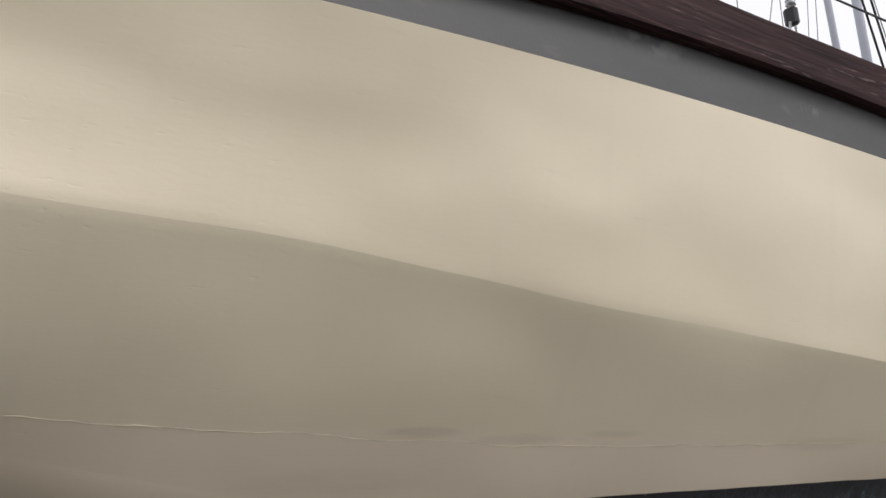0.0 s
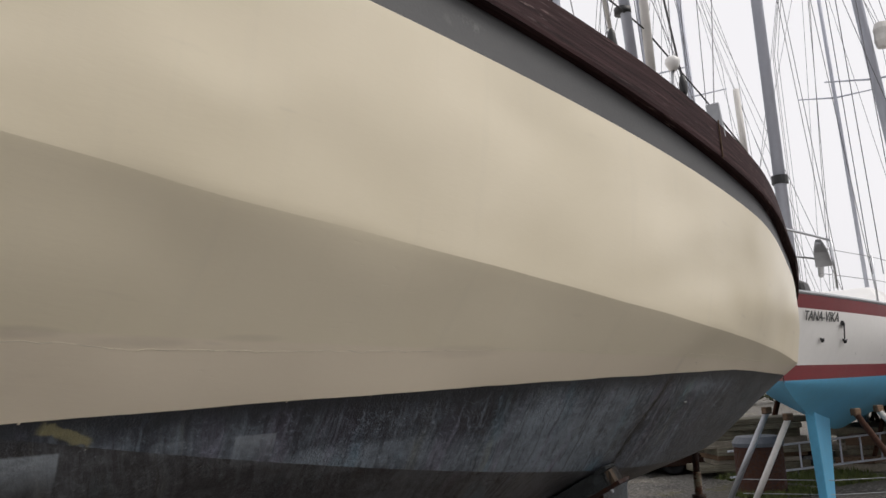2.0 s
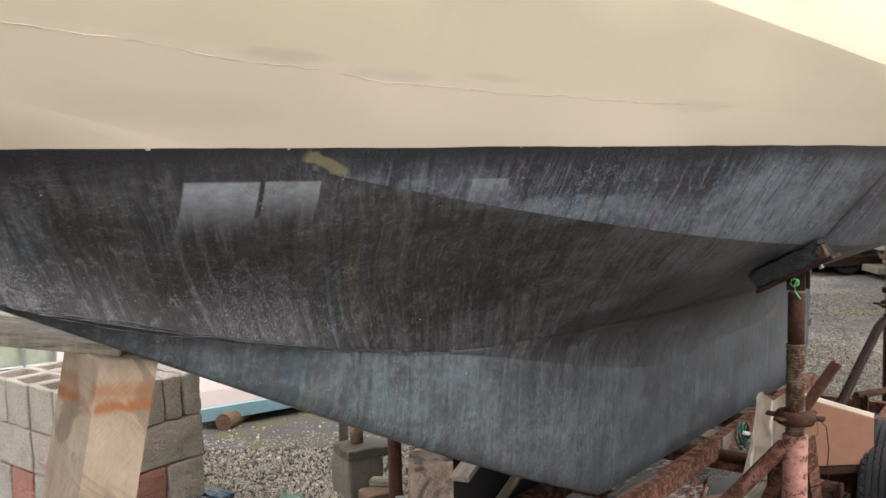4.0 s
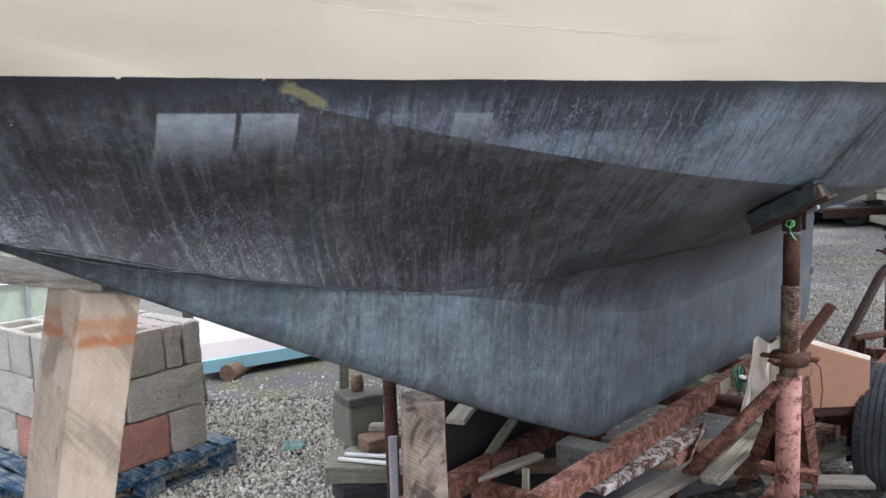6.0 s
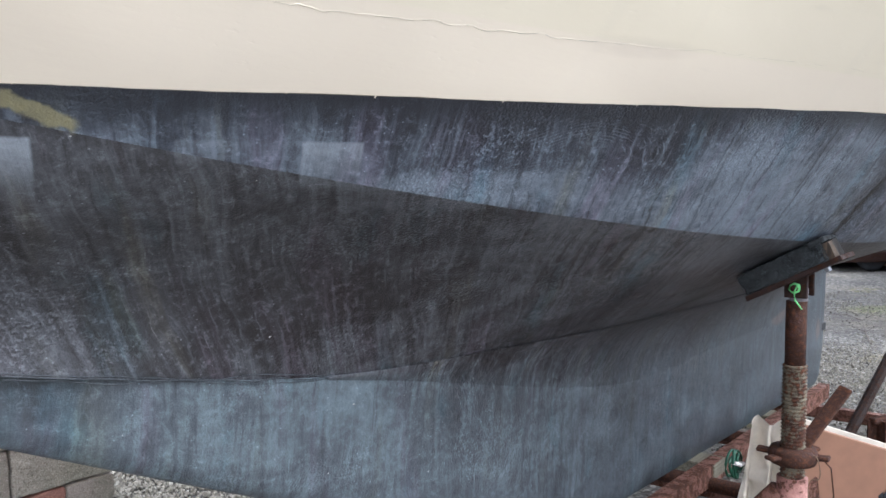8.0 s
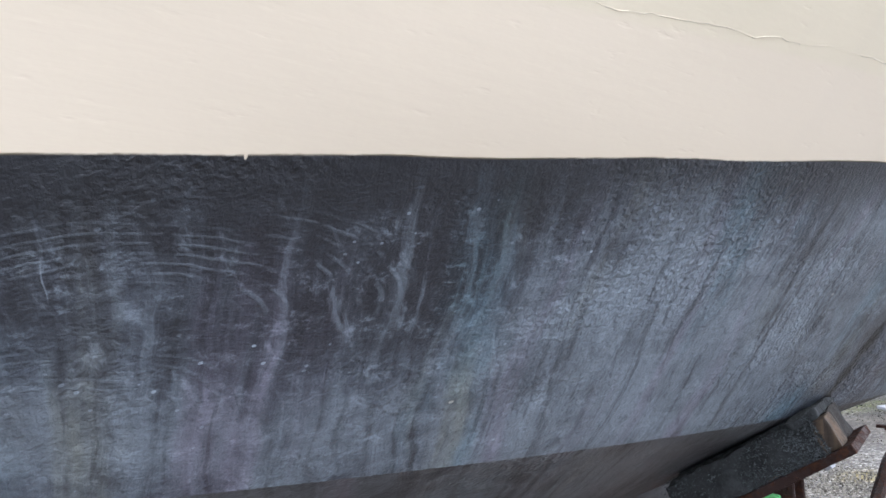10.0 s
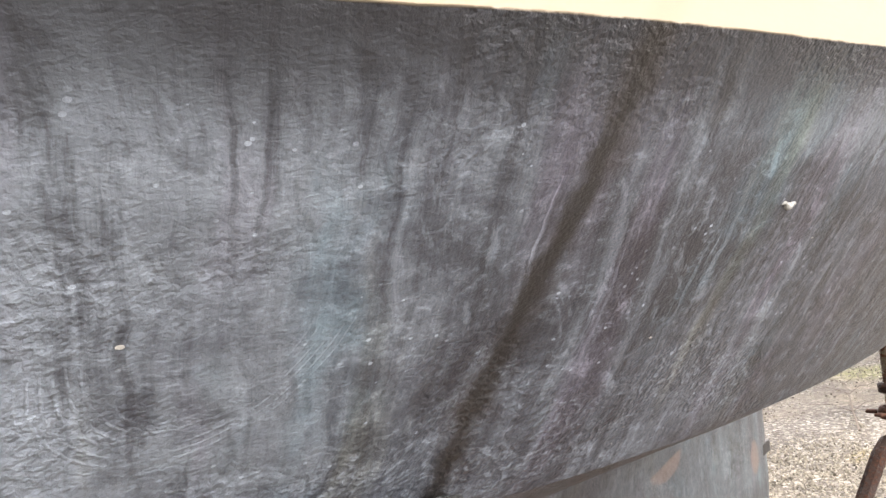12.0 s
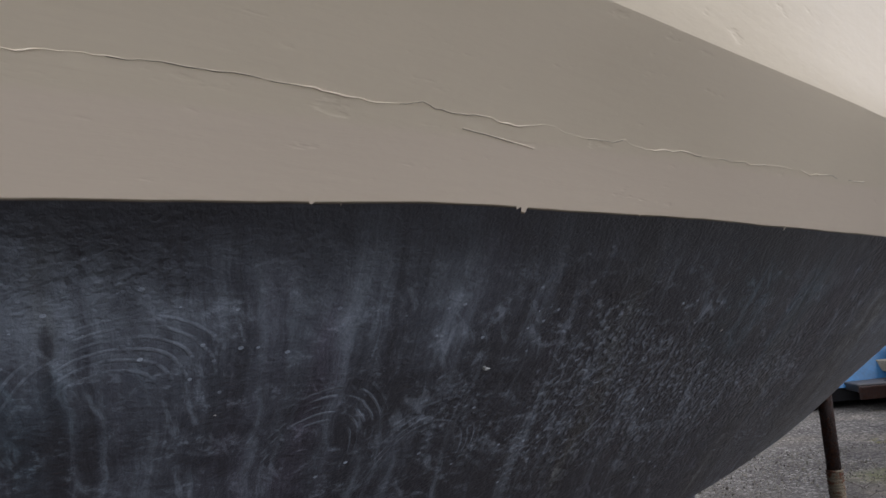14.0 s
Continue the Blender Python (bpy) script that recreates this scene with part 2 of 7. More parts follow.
    height = n.math("ADD", n.math("MULTIPLY", pebble, 1.35), n.math("ADD", n.math("MULTIPLY", fine, 0.25), n.math("ADD", n.math("MULTIPLY", cloud, 0.35), n.math("ADD", n.math("MULTIPLY", grain, 0.40), n.math("MULTIPLY_ADD", lumps, 0.35, n.math("MULTIPLY", scr, 0.25))))))
    return col, height, n.math("MULTIPLY_ADD", cloud, 0.30, 0.27)


# one coat twice: chine plate with sky sheen, bottom plate with shade put in
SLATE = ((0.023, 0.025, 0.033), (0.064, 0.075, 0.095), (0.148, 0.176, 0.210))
SLATE_SHADED = ((0.019, 0.017, 0.018), (0.044, 0.044, 0.048), (0.098, 0.104, 0.114))
KEELS = ((0.030, 0.033, 0.038), (0.058, 0.069, 0.079), (0.108, 0.138, 0.152))


def hull_paint(name, tones):
    """Cream topsides down to the water line, antifouling below it, with the yard's wear and some painted reflection and
    shade.
    """
    n = Nodes(name)
    uv, pos = n.coords("UV"), n.position()
    lay = n.t.nodes.new("ShaderNodeUVMap")
    lay.uv_map = "Streak"
    st = lay.outputs["UV"]
    x, y, z = n.split(pos)
    u = n.split(uv)[0]
    # water line, hand cut with tape: nicks along it
    x2 = n.math("MULTIPLY", x, x)
    past = n.math("SUBTRACT", x, 2.36)
    drop = n.math("MULTIPLY", n.math("ADD", past, n.math("SQRT", n.math("MULTIPLY_ADD", past, past, 0.006))), -0.025)
    level = n.math("ADD", n.math("MULTIPLY_ADD", x, 0.0178, 1.6355), n.math("MULTIPLY_ADD", x2, -0.0032, drop))
    nick = n.step(n.noise(n.mapping(pos, (75, 75, 3)), 1.0, 2, 0.5), 0.68, 0.72)
    wob = n.math("MULTIPLY_ADD", n.noise(pos, 5.0, 3), 0.006, -0.003)
    above = n.math("SUBTRACT", z, n.math("ADD", n.math("ADD", level, wob), n.math("MULTIPLY", nick, -0.0028)))
    cream_on = n.step(above, -0.0008, 0.0008)
    # cream
    soil = n.noise(n.mapping(pos, (1.6, 1.6, 2.4)), 1.0, 5, 0.55, 0.4)
    run = n.noise(n.mapping(uv, (16, 1.1, 1)), 1.0, 3, 0.5)
    cream = n.ramp(soil, (0.30, tuple(c * k for c, k in zip(CREAM, (0.93, 0.925, 0.90)))), (0.7, CREAM))
    cream = n.mix(n.math("MULTIPLY", n.step(run, 0.55, 0.72), 0.12), cream, (0.60, 0.55, 0.44))
    # a paler, pinker last coat low on the chine plate
    low = n.step(n.math("SUBTRACT", z, n.math("MULTIPLY_ADD", x, -0.036, 1.781)), -0.006, 0.0)
    cream = n.mix(n.math("MULTIPLY", n.math("SUBTRACT", 1.0, low), 0.42), cream, (0.75, 0.645, 0.535))
    dot = n.math("MULTIPLY", n.math("LESS_THAN", n.voronoi(uv, 9.0), 0.03), n.step(n.split(n.voronoi(uv, 9.0, out="Color"))[1], 0.88, 0.90))
    cream = n.mix(n.math("MULTIPLY", dot, 0.6), cream, (0.86, 0.84, 0.78))
    # faint upright shadow of the sunk butt weld, put into the cream
    off = n.math("ABSOLUTE", n.math("SUBTRACT", u, n.math("MULTIPLY_ADD", n.math("SUBTRACT", 1.66, z), 0.19, 1.665)))
    cream = n.mix(n.math("MULTIPLY", n.math("MULTIPLY", n.math("SUBTRACT", 1.0, n.step(off, 0.004, 0.022)), n.step(z, 1.75, 1.68)), 0.16), cream, (0.36, 0.32, 0.26))
    # soft darker smudges at set places on the plate
    for u0, z0, ru, rz, amount in ((-0.42, 1.776, 0.10, 0.013, 0.40), (-0.20, 1.762, 0.12, 0.014, 0.30), (0.02, 1.770, 0.09, 0.010, 0.22), (-0.55, 1.69, 0.20, 0.035, 0.16), (0.62, 1.74, 0.16, 0.02, 0.20)):
        cream = n.mix(n.math("MULTIPLY", n.math("MULTIPLY", blob(n, u, z, u0, z0, ru, rz), amount), n.math("MULTIPLY_ADD", n.noise(n.mapping(uv, (14, 60, 1)), 1.0, 4), 1.4, 0.1)), cream, (0.40, 0.35, 0.28))
    smudge = n.math("MULTIPLY", n.step(n.noise(n.mapping(uv, (3.0, 16, 1), (0, 0, 0), (0.4, 3.3, 0)), 1.0, 3, 0.5), 0.66, 0.78), 0.35)
    cream = n.mix(smudge, cream, (0.46, 0.41, 0.34))
    # antifouling
    anti, height, arough = antifoul(n, uv, st, pos, *tones, 0.78)
    strip = n.step(n.math("ADD", above, n.math("MULTIPLY", n.noise(pos, 9.0, 3), 0.05)), -0.045, 0.025)
    anti = n.mix(n.math("MULTIPLY", strip, 0.92), anti, (0.014, 0.016, 0.021))
    # pale rectangular reflections painted into the coat, blotched and fading downward
    blot = n.math("MULTIPLY_ADD", n.noise(n.mapping(uv, (30, 44, 1)), 1.0, 5, 0.65), 1.3, 0.15)
    lean = n.math("ADD", u, n.math("MULTIPLY", n.math("SUBTRACT", z, 1.575), 0.42))
    for u0, u1, z0, k in ((-0.500, -0.365, 1.475, 1.0), (-0.355, -0.245, 1.485, 0.85), (-0.075, 0.012, 1.53, 0.40), (0.014, 0.100, 1.54, 0.28), (0.104, 0.200, 1.49, 0.6), (-0.70, -0.60, 1.54, 0.18)):
        anti = n.mix(n.math("MULTIPLY", n.math("MULTIPLY", rect_mask(n, lean, z, u0, u1, z0, 1.577, 0.003, 0.10), blot), k), anti, (0.34, 0.38, 0.42))
    # bare yellow filler at a scuff
    across = n.math("SUBTRACT", z, n.math("MULTIPLY_ADD", u, -0.30, 1.533))
    rag = n.math("MULTIPLY_ADD", n.noise(uv, 38.0, 3), 0.022, -0.011)
    body = n.math("SUBTRACT", 1.0, n.step(n.math("ABSOLUTE", n.math("ADD", across, rag)), 0.006, 0.012))
    scuff = n.math("MULTIPLY", n.math("MULTIPLY", n.step(n.math("ADD", u, rag), -0.310, -0.290), n.math("SUBTRACT", 1.0, n.step(n.math("ADD", u, rag), -0.205, -0.190))), body)
    anti = n.mix(n.math("MULTIPLY", scuff, 0.85), anti, n.mix(n.noise(pos, 45.0, 4), (0.13, 0.125, 0.085), (0.27, 0.24, 0.115)))
    # rusty weep down the butt weld
    weld_u = n.math("ABSOLUTE", n.math("SUBTRACT", u, n.math("MULTIPLY_ADD", n.math("SUBTRACT", 1.66, z), 0.19, 1.665)))
    weep = n.math("MULTIPLY", n.math("SUBTRACT", 1.0, n.step(n.math("ADD", weld_u, n.math("MULTIPLY", n.noise(pos, 22.0, 4), 0.05)), 0.012, 0.053)), 0.74)
    anti = n.mix(weep, anti, (0.030, 0.022, 0.018))
    core = n.math("MULTIPLY", n.math("SUBTRACT", 1.0, n.step(n.math("ADD", weld_u, n.math("MULTIPLY", n.noise(pos, 34.0, 4, 0.65), 0.036)), 0.020, 0.036)), 0.88)
    anti = n.mix(core, anti, (0.009, 0.008, 0.008))
    pit = n.math("MULTIPLY", n.math("LESS_THAN", weld_u, 0.010), n.step(n.noise(n.mapping(uv, (40, 30, 1)), 1.0, 3), 0.62, 0.68))
    anti = n.mix(n.math("MULTIPLY", pit, 0.8), anti, (0.012, 0.010, 0.009))
    col = n.mix(cream_on, anti, cream)
    dents = n.math("MULTIPLY_ADD", n.noise(n.mapping(pos, (2.3, 2.3, 3.0), (0, 0, 0), (1.3, 0.4, 2.2)), 1.0, 1, 0.4), 0.32, n.noise(n.mapping(pos, (0.8, 0.8, 1.3)), 1.5, 1, 0.4, 0.3))
    orange = n.noise(n.mapping(pos, (34, 34, 95)), 1.0, 3, 0.6)
    brush = n.noise(n.mapping(uv, (14, 120, 1)), 1.0, 4, 0.65, 0.4)
    lump = n.noise(n.mapping(uv, (26, 90, 1), (0, 0, 0), (4, 1, 0)), 1.0, 3, 0.55)
    knobs = n.math("MULTIPLY", n.step(lump, 0.62, 0.74), n.step(soil, 0.40, 0.60))
    cream_h = n.math("ADD", n.math("MULTIPLY_ADD", brush, 0.030, n.math("MULTIPLY", orange, 0.045)), n.math("MULTIPLY", knobs, 0.035))
    relief = n.mix(cream_on, n.math("MULTIPLY_ADD", height, 0.55, -0.75), cream_h)
    nor = n.bump(dents, 0.75, 0.060)
    nor = n.bump(relief, 0.75, 0.006, nor)
    rough = n.mix(cream_on, arough, n.math("MULTIPLY_ADD", soil, 0.10, 0.26))
    return n.done(col, rough, 0.0, nor, 0.5)


def keel_paint(name, tones):
    n = Nodes(name)
    uv, pos = n.coords("UV"), n.position()
    lay = n.t.nodes.new("ShaderNodeUVMap")
    lay.uv_map = "Streak"
    col, height, rough = antifoul(n, uv, lay.outputs["UV"], pos, *tones, 0.5)
    rust = n.noise(n.mapping(uv, (5, 3, 1), (0, 0, 0), (1.3, 4, 0)), 1.0, 4, 0.6)
    col = n.mix(n.math("MULTIPLY", n.step(rust, 0.70, 0.76), 0.5), col, (0.13, 0.075, 0.05))
    # bare primer where the coat has come off
    u, z = n.split(uv)[0], n.split(pos)[2]
    rim = n.math("MULTIPLY_ADD", n.noise(uv, 30.0, 3), 0.8, -0.4)
    for u0, z0, ru, rz in ((3.66, 0.80, 0.16, 0.075), (4.53, 0.58, 0.07, 0.085), (4.02, 0.52, 0.02, 0.07)):
        on = n.step(n.math("MULTIPLY", n.math("ADD", blob(n, u, z, u0, z0, ru, rz), n.math("MULTIPLY", rim, 0.5)), 1.0), 0.15, 0.55)
        col = n.mix(n.math("MULTIPLY", on, 0.42), col, (0.19, 0.130, 0.100))
    return n.done(col, rough, 0.0, n.bump(height, 0.45, 0.006), 0.5)


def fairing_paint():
    """Bottom paint, its shade included, that passes into the keel's paint across the fairing."""
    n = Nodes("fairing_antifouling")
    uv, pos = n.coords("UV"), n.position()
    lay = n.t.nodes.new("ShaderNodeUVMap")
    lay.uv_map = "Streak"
    top, height, rough = antifoul(n, uv, lay.outputs["UV"], pos, *SLATE_SHADED)
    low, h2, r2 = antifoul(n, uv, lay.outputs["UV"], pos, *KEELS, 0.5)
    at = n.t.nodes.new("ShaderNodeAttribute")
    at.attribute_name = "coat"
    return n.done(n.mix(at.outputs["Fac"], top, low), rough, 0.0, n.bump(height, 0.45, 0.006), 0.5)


def rusty(name, paint, amount=0.5, paint2=None, tone=1.0):
    """Flaking paint over rusted steel."""
    n = Nodes(name)
    p = n.position()
    big, fine = n.noise(p, 22.0, 6, 0.70, 0.2), n.noise(p, 85.0, 5, 0.65)
    k = n.math("ADD", n.math("MULTIPLY", big, 0.55), n.math("MULTIPLY", fine, 0.45))
    edge = 0.5 + (0.5 - amount) * 0.30
    rust = n.ramp(fine, (0.25, (0.018 * tone, 0.009 * tone, 0.007 * tone)), (0.5, (0.050 * tone, 0.022 * tone, 0.014 * tone)), (0.74, (0.135 * tone, 0.052 * tone, 0.024 * tone)))
    coat = n.mix(n.step(fine, 0.35, 0.7), tuple(c * 0.75 for c in paint), paint2 or paint)
    on = n.step(k, edge - 0.05, edge + 0.04)
    return n.done(n.mix(on, coat, rust), n.math("MULTIPLY_ADD", on, 0.3, 0.55), 0.0, n.bump(n.math("ADD", fine, n.math("MULTIPLY", on, 0.6)), 0.5, 0.004), 0.22)


def timber(name, light, dark, axis=2):
    """Weathered wood with grain along one axis of the piece."""
    n = Nodes(name)
    p = n.coords()
    s = [46.0, 46.0, 46.0]
    s[axis] = 1.6
    grain = n.noise(n.mapping(p, tuple(s)), 2.2, 6, 0.62, 0.8)
    saw = n.noise(n.mapping(p, (30, 30, 110) if axis == 2 else (110, 30, 30), (0.5, 0.7, 0)), 1.0, 3, 0.5)
    blot = n.noise(p, 3.5, 4, 0.55)
    col = n.ramp(grain, (0.36, dark), (0.62, light))
    col = n.mix(n.math("MULTIPLY", n.step(blot, 0.46, 0.62), 0.55), col, tuple(c * 0.42 for c in light))
    crack = n.noise(n.mapping(p, tuple(v * 1.6 for v in s), (0, 0, 0), (3, 1, 2)), 1.0, 3, 0.6, 0.4)
    col = n.mix(n.math("MULTIPLY", n.step(crack, 0.60, 0.70), 0.4), col, tuple(c * 0.35 for c in dark))
    col = n.mix(n.math("MULTIPLY", n.step(saw, 0.50, 0.66), 0.22), col, tuple(min(1.0, c * 1.25) for c in light))
    col = n.mix(n.math("MULTIPLY", n.random(), 0.25), col, dark)
    height = n.math("ADD", grain, n.math("MULTIPLY", saw, 0.6))
    return n.done(col, 0.82, 0.0, n.bump(height, 0.55, 0.004), 0.3)


def sawn(name, light, dark, stain=None, wear=0.6):
    """Rough-sawn post timber: slanting saw marks, weather smears and fine grain."""
    n = Nodes(name)
    p = n.coords()
    smear = n.noise(n.mapping(n.mapping(p, (1, 1, 1), (0.5, 0.4, 0)), (15, 15, 4.5)), 1.0, 6, 0.64, 0.6)
    grain = n.noise(n.mapping(p, (75, 75, 5)), 1.0, 5, 0.62, 0.4)
    saw = n.noise(n.mapping(n.mapping(p, (1, 1, 1), (0.75, 0.55, 0)), (14, 14, 210)), 1.0, 3, 0.5)
    k = n.math("ADD", n.math("MULTIPLY", smear, 0.68), n.math("ADD", n.math("MULTIPLY", grain, 0.22), n.math("MULTIPLY", saw, 0.10)))
    mid = tuple((a + b) / 2 for a, b in zip(light, dark))
    col = n.ramp(k, (0.37, dark), (0.49, mid), (0.62, light))
    wet = n.noise(n.mapping(n.mapping(p, (1, 1, 1), (0.6, 0.45, 0)), (11, 11, 3.0), (0, 0, 0), (3, 1, 2)), 1.0, 5, 0.62, 0.5)
    col = n.mix(n.math("MULTIPLY", n.step(wet, 0.60 - 0.1 * wear, 0.70 - 0.1 * wear), wear), col, tuple(c * 0.5 for c in dark))
    if stain:
        z = n.split(p)[2]
        edge = n.math("ADD", z, n.math("MULTIPLY_ADD", smear, 0.05, -0.025))
        for z0, z1, amount in stain:
            band = n.math("MULTIPLY", n.step(edge, z0 - 0.010, z0 + 0.006), n.math("SUBTRACT", 1.0, n.step(edge, z1 - 0.012, z1 + 0.012)))
            col = n.mix(n.math("MULTIPLY", n.math("MULTIPLY", band, n.step(n.noise(p, 13.0, 4), 0.38, 0.52)), amount), col, (0.24, 0.085, 0.026))
    height = n.math("ADD", n.math("MULTIPLY", grain, 0.6), saw)
    return n.done(col, 0.85, 0.0, n.bump(height, 0.6, 0.005), 0.25)


def stone_like(name, tones, scale=30.0, rough=0.92, moss=None, pits=0.5):
    """Concrete and stone: each piece takes its own tone."""
    n = Nodes(name)
    p, r = n.coords(), n.random()
    tones = list(tones) * (1 + (len(tones) == 1))
    tone = n.ramp(r, *[(i / max(1, len(tones) - 1), t) for i, t in enumerate(tones)])
    big, fine = n.noise(p, scale * 0.2, 5), n.noise(p, scale * 2.4, 5, 0.7)
    col = n.mix(n.math("MULTIPLY", n.step(big, 0.35, 0.7), 0.5), tone, n.mix(1.0, tone, (0.62, 0.60, 0.56), "MULTIPLY"))
    col = n.mix(n.math("MULTIPLY", n.step(fine, 0.52, 0.75), 0.4), col, n.mix(1.0, tone, (0.5, 0.48, 0.45), "MULTIPLY"))
    if moss:
        col = n.mix(n.math("MULTIPLY", n.step(n.noise(p, 3.5, 5, 0.65), 0.47, 0.62), 0.75), col, moss)
    grain = n.noise(p, scale * 6.5, 4, 0.75)
    cell = n.voronoi(p, scale * 3.2)
    pit = n.math("SUBTRACT", 1.0, n.step(cell, 0.16, 0.34))
    on = n.math("MULTIPLY", pit, n.step(fine, 0.46, 0.60))
    col = n.mix(n.math("MULTIPLY", n.step(grain, 0.52, 0.66), 0.75), col, n.mix(1.0, tone, (1.45, 1.42, 1.38), "MULTIPLY"))
    col = n.mix(n.math("MULTIPLY", n.step(grain, 0.48, 0.34), 0.7), col, n.mix(1.0, tone, (0.5, 0.48, 0.46), "MULTIPLY"))
    col = n.mix(n.math("MULTIPLY", on, 0.55), col, n.mix(1.0, tone, (0.34, 0.32, 0.30), "MULTIPLY"))
    h = n.math("ADD", fine, n.math("SUBTRACT", n.math("MULTIPLY", grain, 0.5), n.math("MULTIPLY", on, 0.8)))
    return n.done(col, rough, 0.0, n.bump(h, pits, 0.009), 0.25)


def worn_blue():
    """Blue pallet paint, rubbed to grey wood where it was trodden."""
    n = Nodes("worn_blue_pallet_wood")
    p = n.coords()
    grain = n.noise(n.mapping(p, (60, 5, 60)), 1.0, 5, 0.65, 0.5)
    rub = n.noise(p, 9.0, 5, 0.65)
    blue = n.ramp(grain, (0.32, (0.006, 0.026, 0.060)), (0.66, (0.018, 0.075, 0.140)))
    wood = n.ramp(grain, (0.32, (0.11, 0.125, 0.12)), (0.66, (0.27, 0.285, 0.265)))
    col = n.mix(n.math("MULTIPLY", n.step(n.math("ADD", n.math("MULTIPLY", rub, 0.7), n.math("MULTIPLY", grain, 0.3)), 0.44, 0.58), 0.80), blue, wood)
    return n.done(col, 0.8, 0.0, n.bump(grain, 0.5, 0.004), 0.3)


def gravel_ground():
    """Crushed stone, puddled silt, moss and worn tracks."""
    n = Nodes("gravel_ground")
    p = n.position()
    x, y, z = n.split(p)
    cell = n.voronoi(p, 42.0)
    tint = n.split(n.voronoi(p, 42.0, out="Color"))[0]
    cell2 = n.voronoi(p, 17.0)
    tint2 = n.split(n.voronoi(p, 17.0, out="Color"))[1]
    area = n.noise(p, 0.55, 5, 0.6, 0.3)
    stones = n.ramp(tint, (0.0, (0.070, 0.065, 0.058)), (0.5, (0.140, 0.132, 0.120)), (0.85, (0.20, 0.19, 0.17)), (1.0, (0.34, 0.33, 0.30)))
    stones = n.mix(n.math("MULTIPLY", n.step(cell, 0.42, 0.75), 0.75), stones, (0.050, 0.044, 0.037))
    stones = n.mix(n.math("MULTIPLY", n.math("SUBTRACT", 1.0, n.step(cell2, 0.25, 0.35)), n.step(tint2, 0.75, 0.8)), stones, (0.26, 0.25, 0.225))
    silt = n.ramp(n.noise(p, 9.0, 5), (0.3, (0.080, 0.072, 0.060)), (0.7, (0.150, 0.132, 0.108)))
    col = n.mix(n.step(area, 0.50, 0.62), stones, n.mix(0.35, silt, stones))
    moss = n.math("MULTIPLY", n.step(n.noise(p, 0.9, 5, 0.6), 0.58, 0.68), n.step(n.noise(p, 14.0, 4), 0.42, 0.6))
    col = n.mix(n.math("MULTIPLY", moss, 0.75), col, n.mix(n.noise(p, 30.0, 3), (0.070, 0.080, 0.022), (0.17, 0.145, 0.04)))
    wet = n.step(n.noise(p, 1.7, 5, 0.62, 0.4), 0.50, 0.64)
    col = n.mix(n.math("MULTIPLY", wet, 0.45), col, n.mix(1.0, col, (0.45, 0.45, 0.46), "MULTIPLY"))
    dust = n.step(n.noise(n.mapping(p, (1, 1, 1), (0, 0, 0), (7, 3, 0)), 1.1, 5, 0.6), 0.50, 0.66)
    col = n.mix(n.math("MULTIPLY", dust, 0.5), col, n.mix(1.0, col, (1.55, 1.48, 1.34), "MULTIPLY"))
    frill = n.math("MULTIPLY_ADD", n.noise(p, 5.0, 5, 0.7), 1.6, -0.35)
    for x0, y0, rx, ry, tone in ((6.5, 9.15, 0.75, 0.45, (0.150, 0.165, 0.030)), (4.80, 6.85, 0.26, 0.20, (0.26, 0.20, 0.035)), (0.25, 5.6, 0.8, 0.5, (0.12, 0.12, 0.05))):
        col = n.mix(n.math("MULTIPLY", n.math("MULTIPLY", blob(n, x, y, x0, y0, rx, ry), frill), 0.9), col, tone)
    h = n.math("ADD", n.math("MULTIPLY", cell, -1.0), n.math("MULTIPLY", n.noise(p, 90.0, 4), 0.6))
    return n.done(col, 0.88, 0.0, n.bump(h, 0.8, 0.015), 0.3)


def rubber():
    n = Nodes("worn_tyre_rubber")
    p = n.coords()
    dust = n.noise(p, 6.0, 5, 0.6)
    col = n.ramp(dust, (0.35, (0.013, 0.014, 0.016)), (0.7, (0.042, 0.044, 0.048)))
    return n.done(col, 0.75, 0.0, n.bump(n.noise(p, 120.0, 4), 0.3, 0.002), 0.35)


def band_paint():
    n = Nodes("grey_band_paint")
    uv, p = n.coords("UV"), n.position()
    k = n.noise(n.mapping(p, (3, 3, 9)), 1.0, 5, 0.6)
    col = n.ramp(k, (0.30, (0.058, 0.058, 0.060)), (0.62, (0.078, 0.078, 0.080)), (0.70, (0.105, 0.105, 0.106)))
    u, z = n.split(uv)[0], n.split(p)[2]
    rag = n.step(n.noise(p, 11.0, 5, 0.65), 0.46, 0.56)
    for u0, z0, ru, rz in ((-0.03, 2.575, 0.15, 0.035), (0.47, 2.52, 0.10, 0.03), (1.9, 2.42, 0.14, 0.03)):
        col = n.mix(n.math("MULTIPLY", n.math("MULTIPLY", blob(n, u, z, u0, z0, ru, rz), rag), 0.6), col, (0.17, 0.17, 0.17))
    return n.done(col, n.math("MULTIPLY_ADD", k, 0.2, 0.45), 0.0, n.bump(n.noise(p, 120.0, 3), 0.15, 0.003), 0.35)


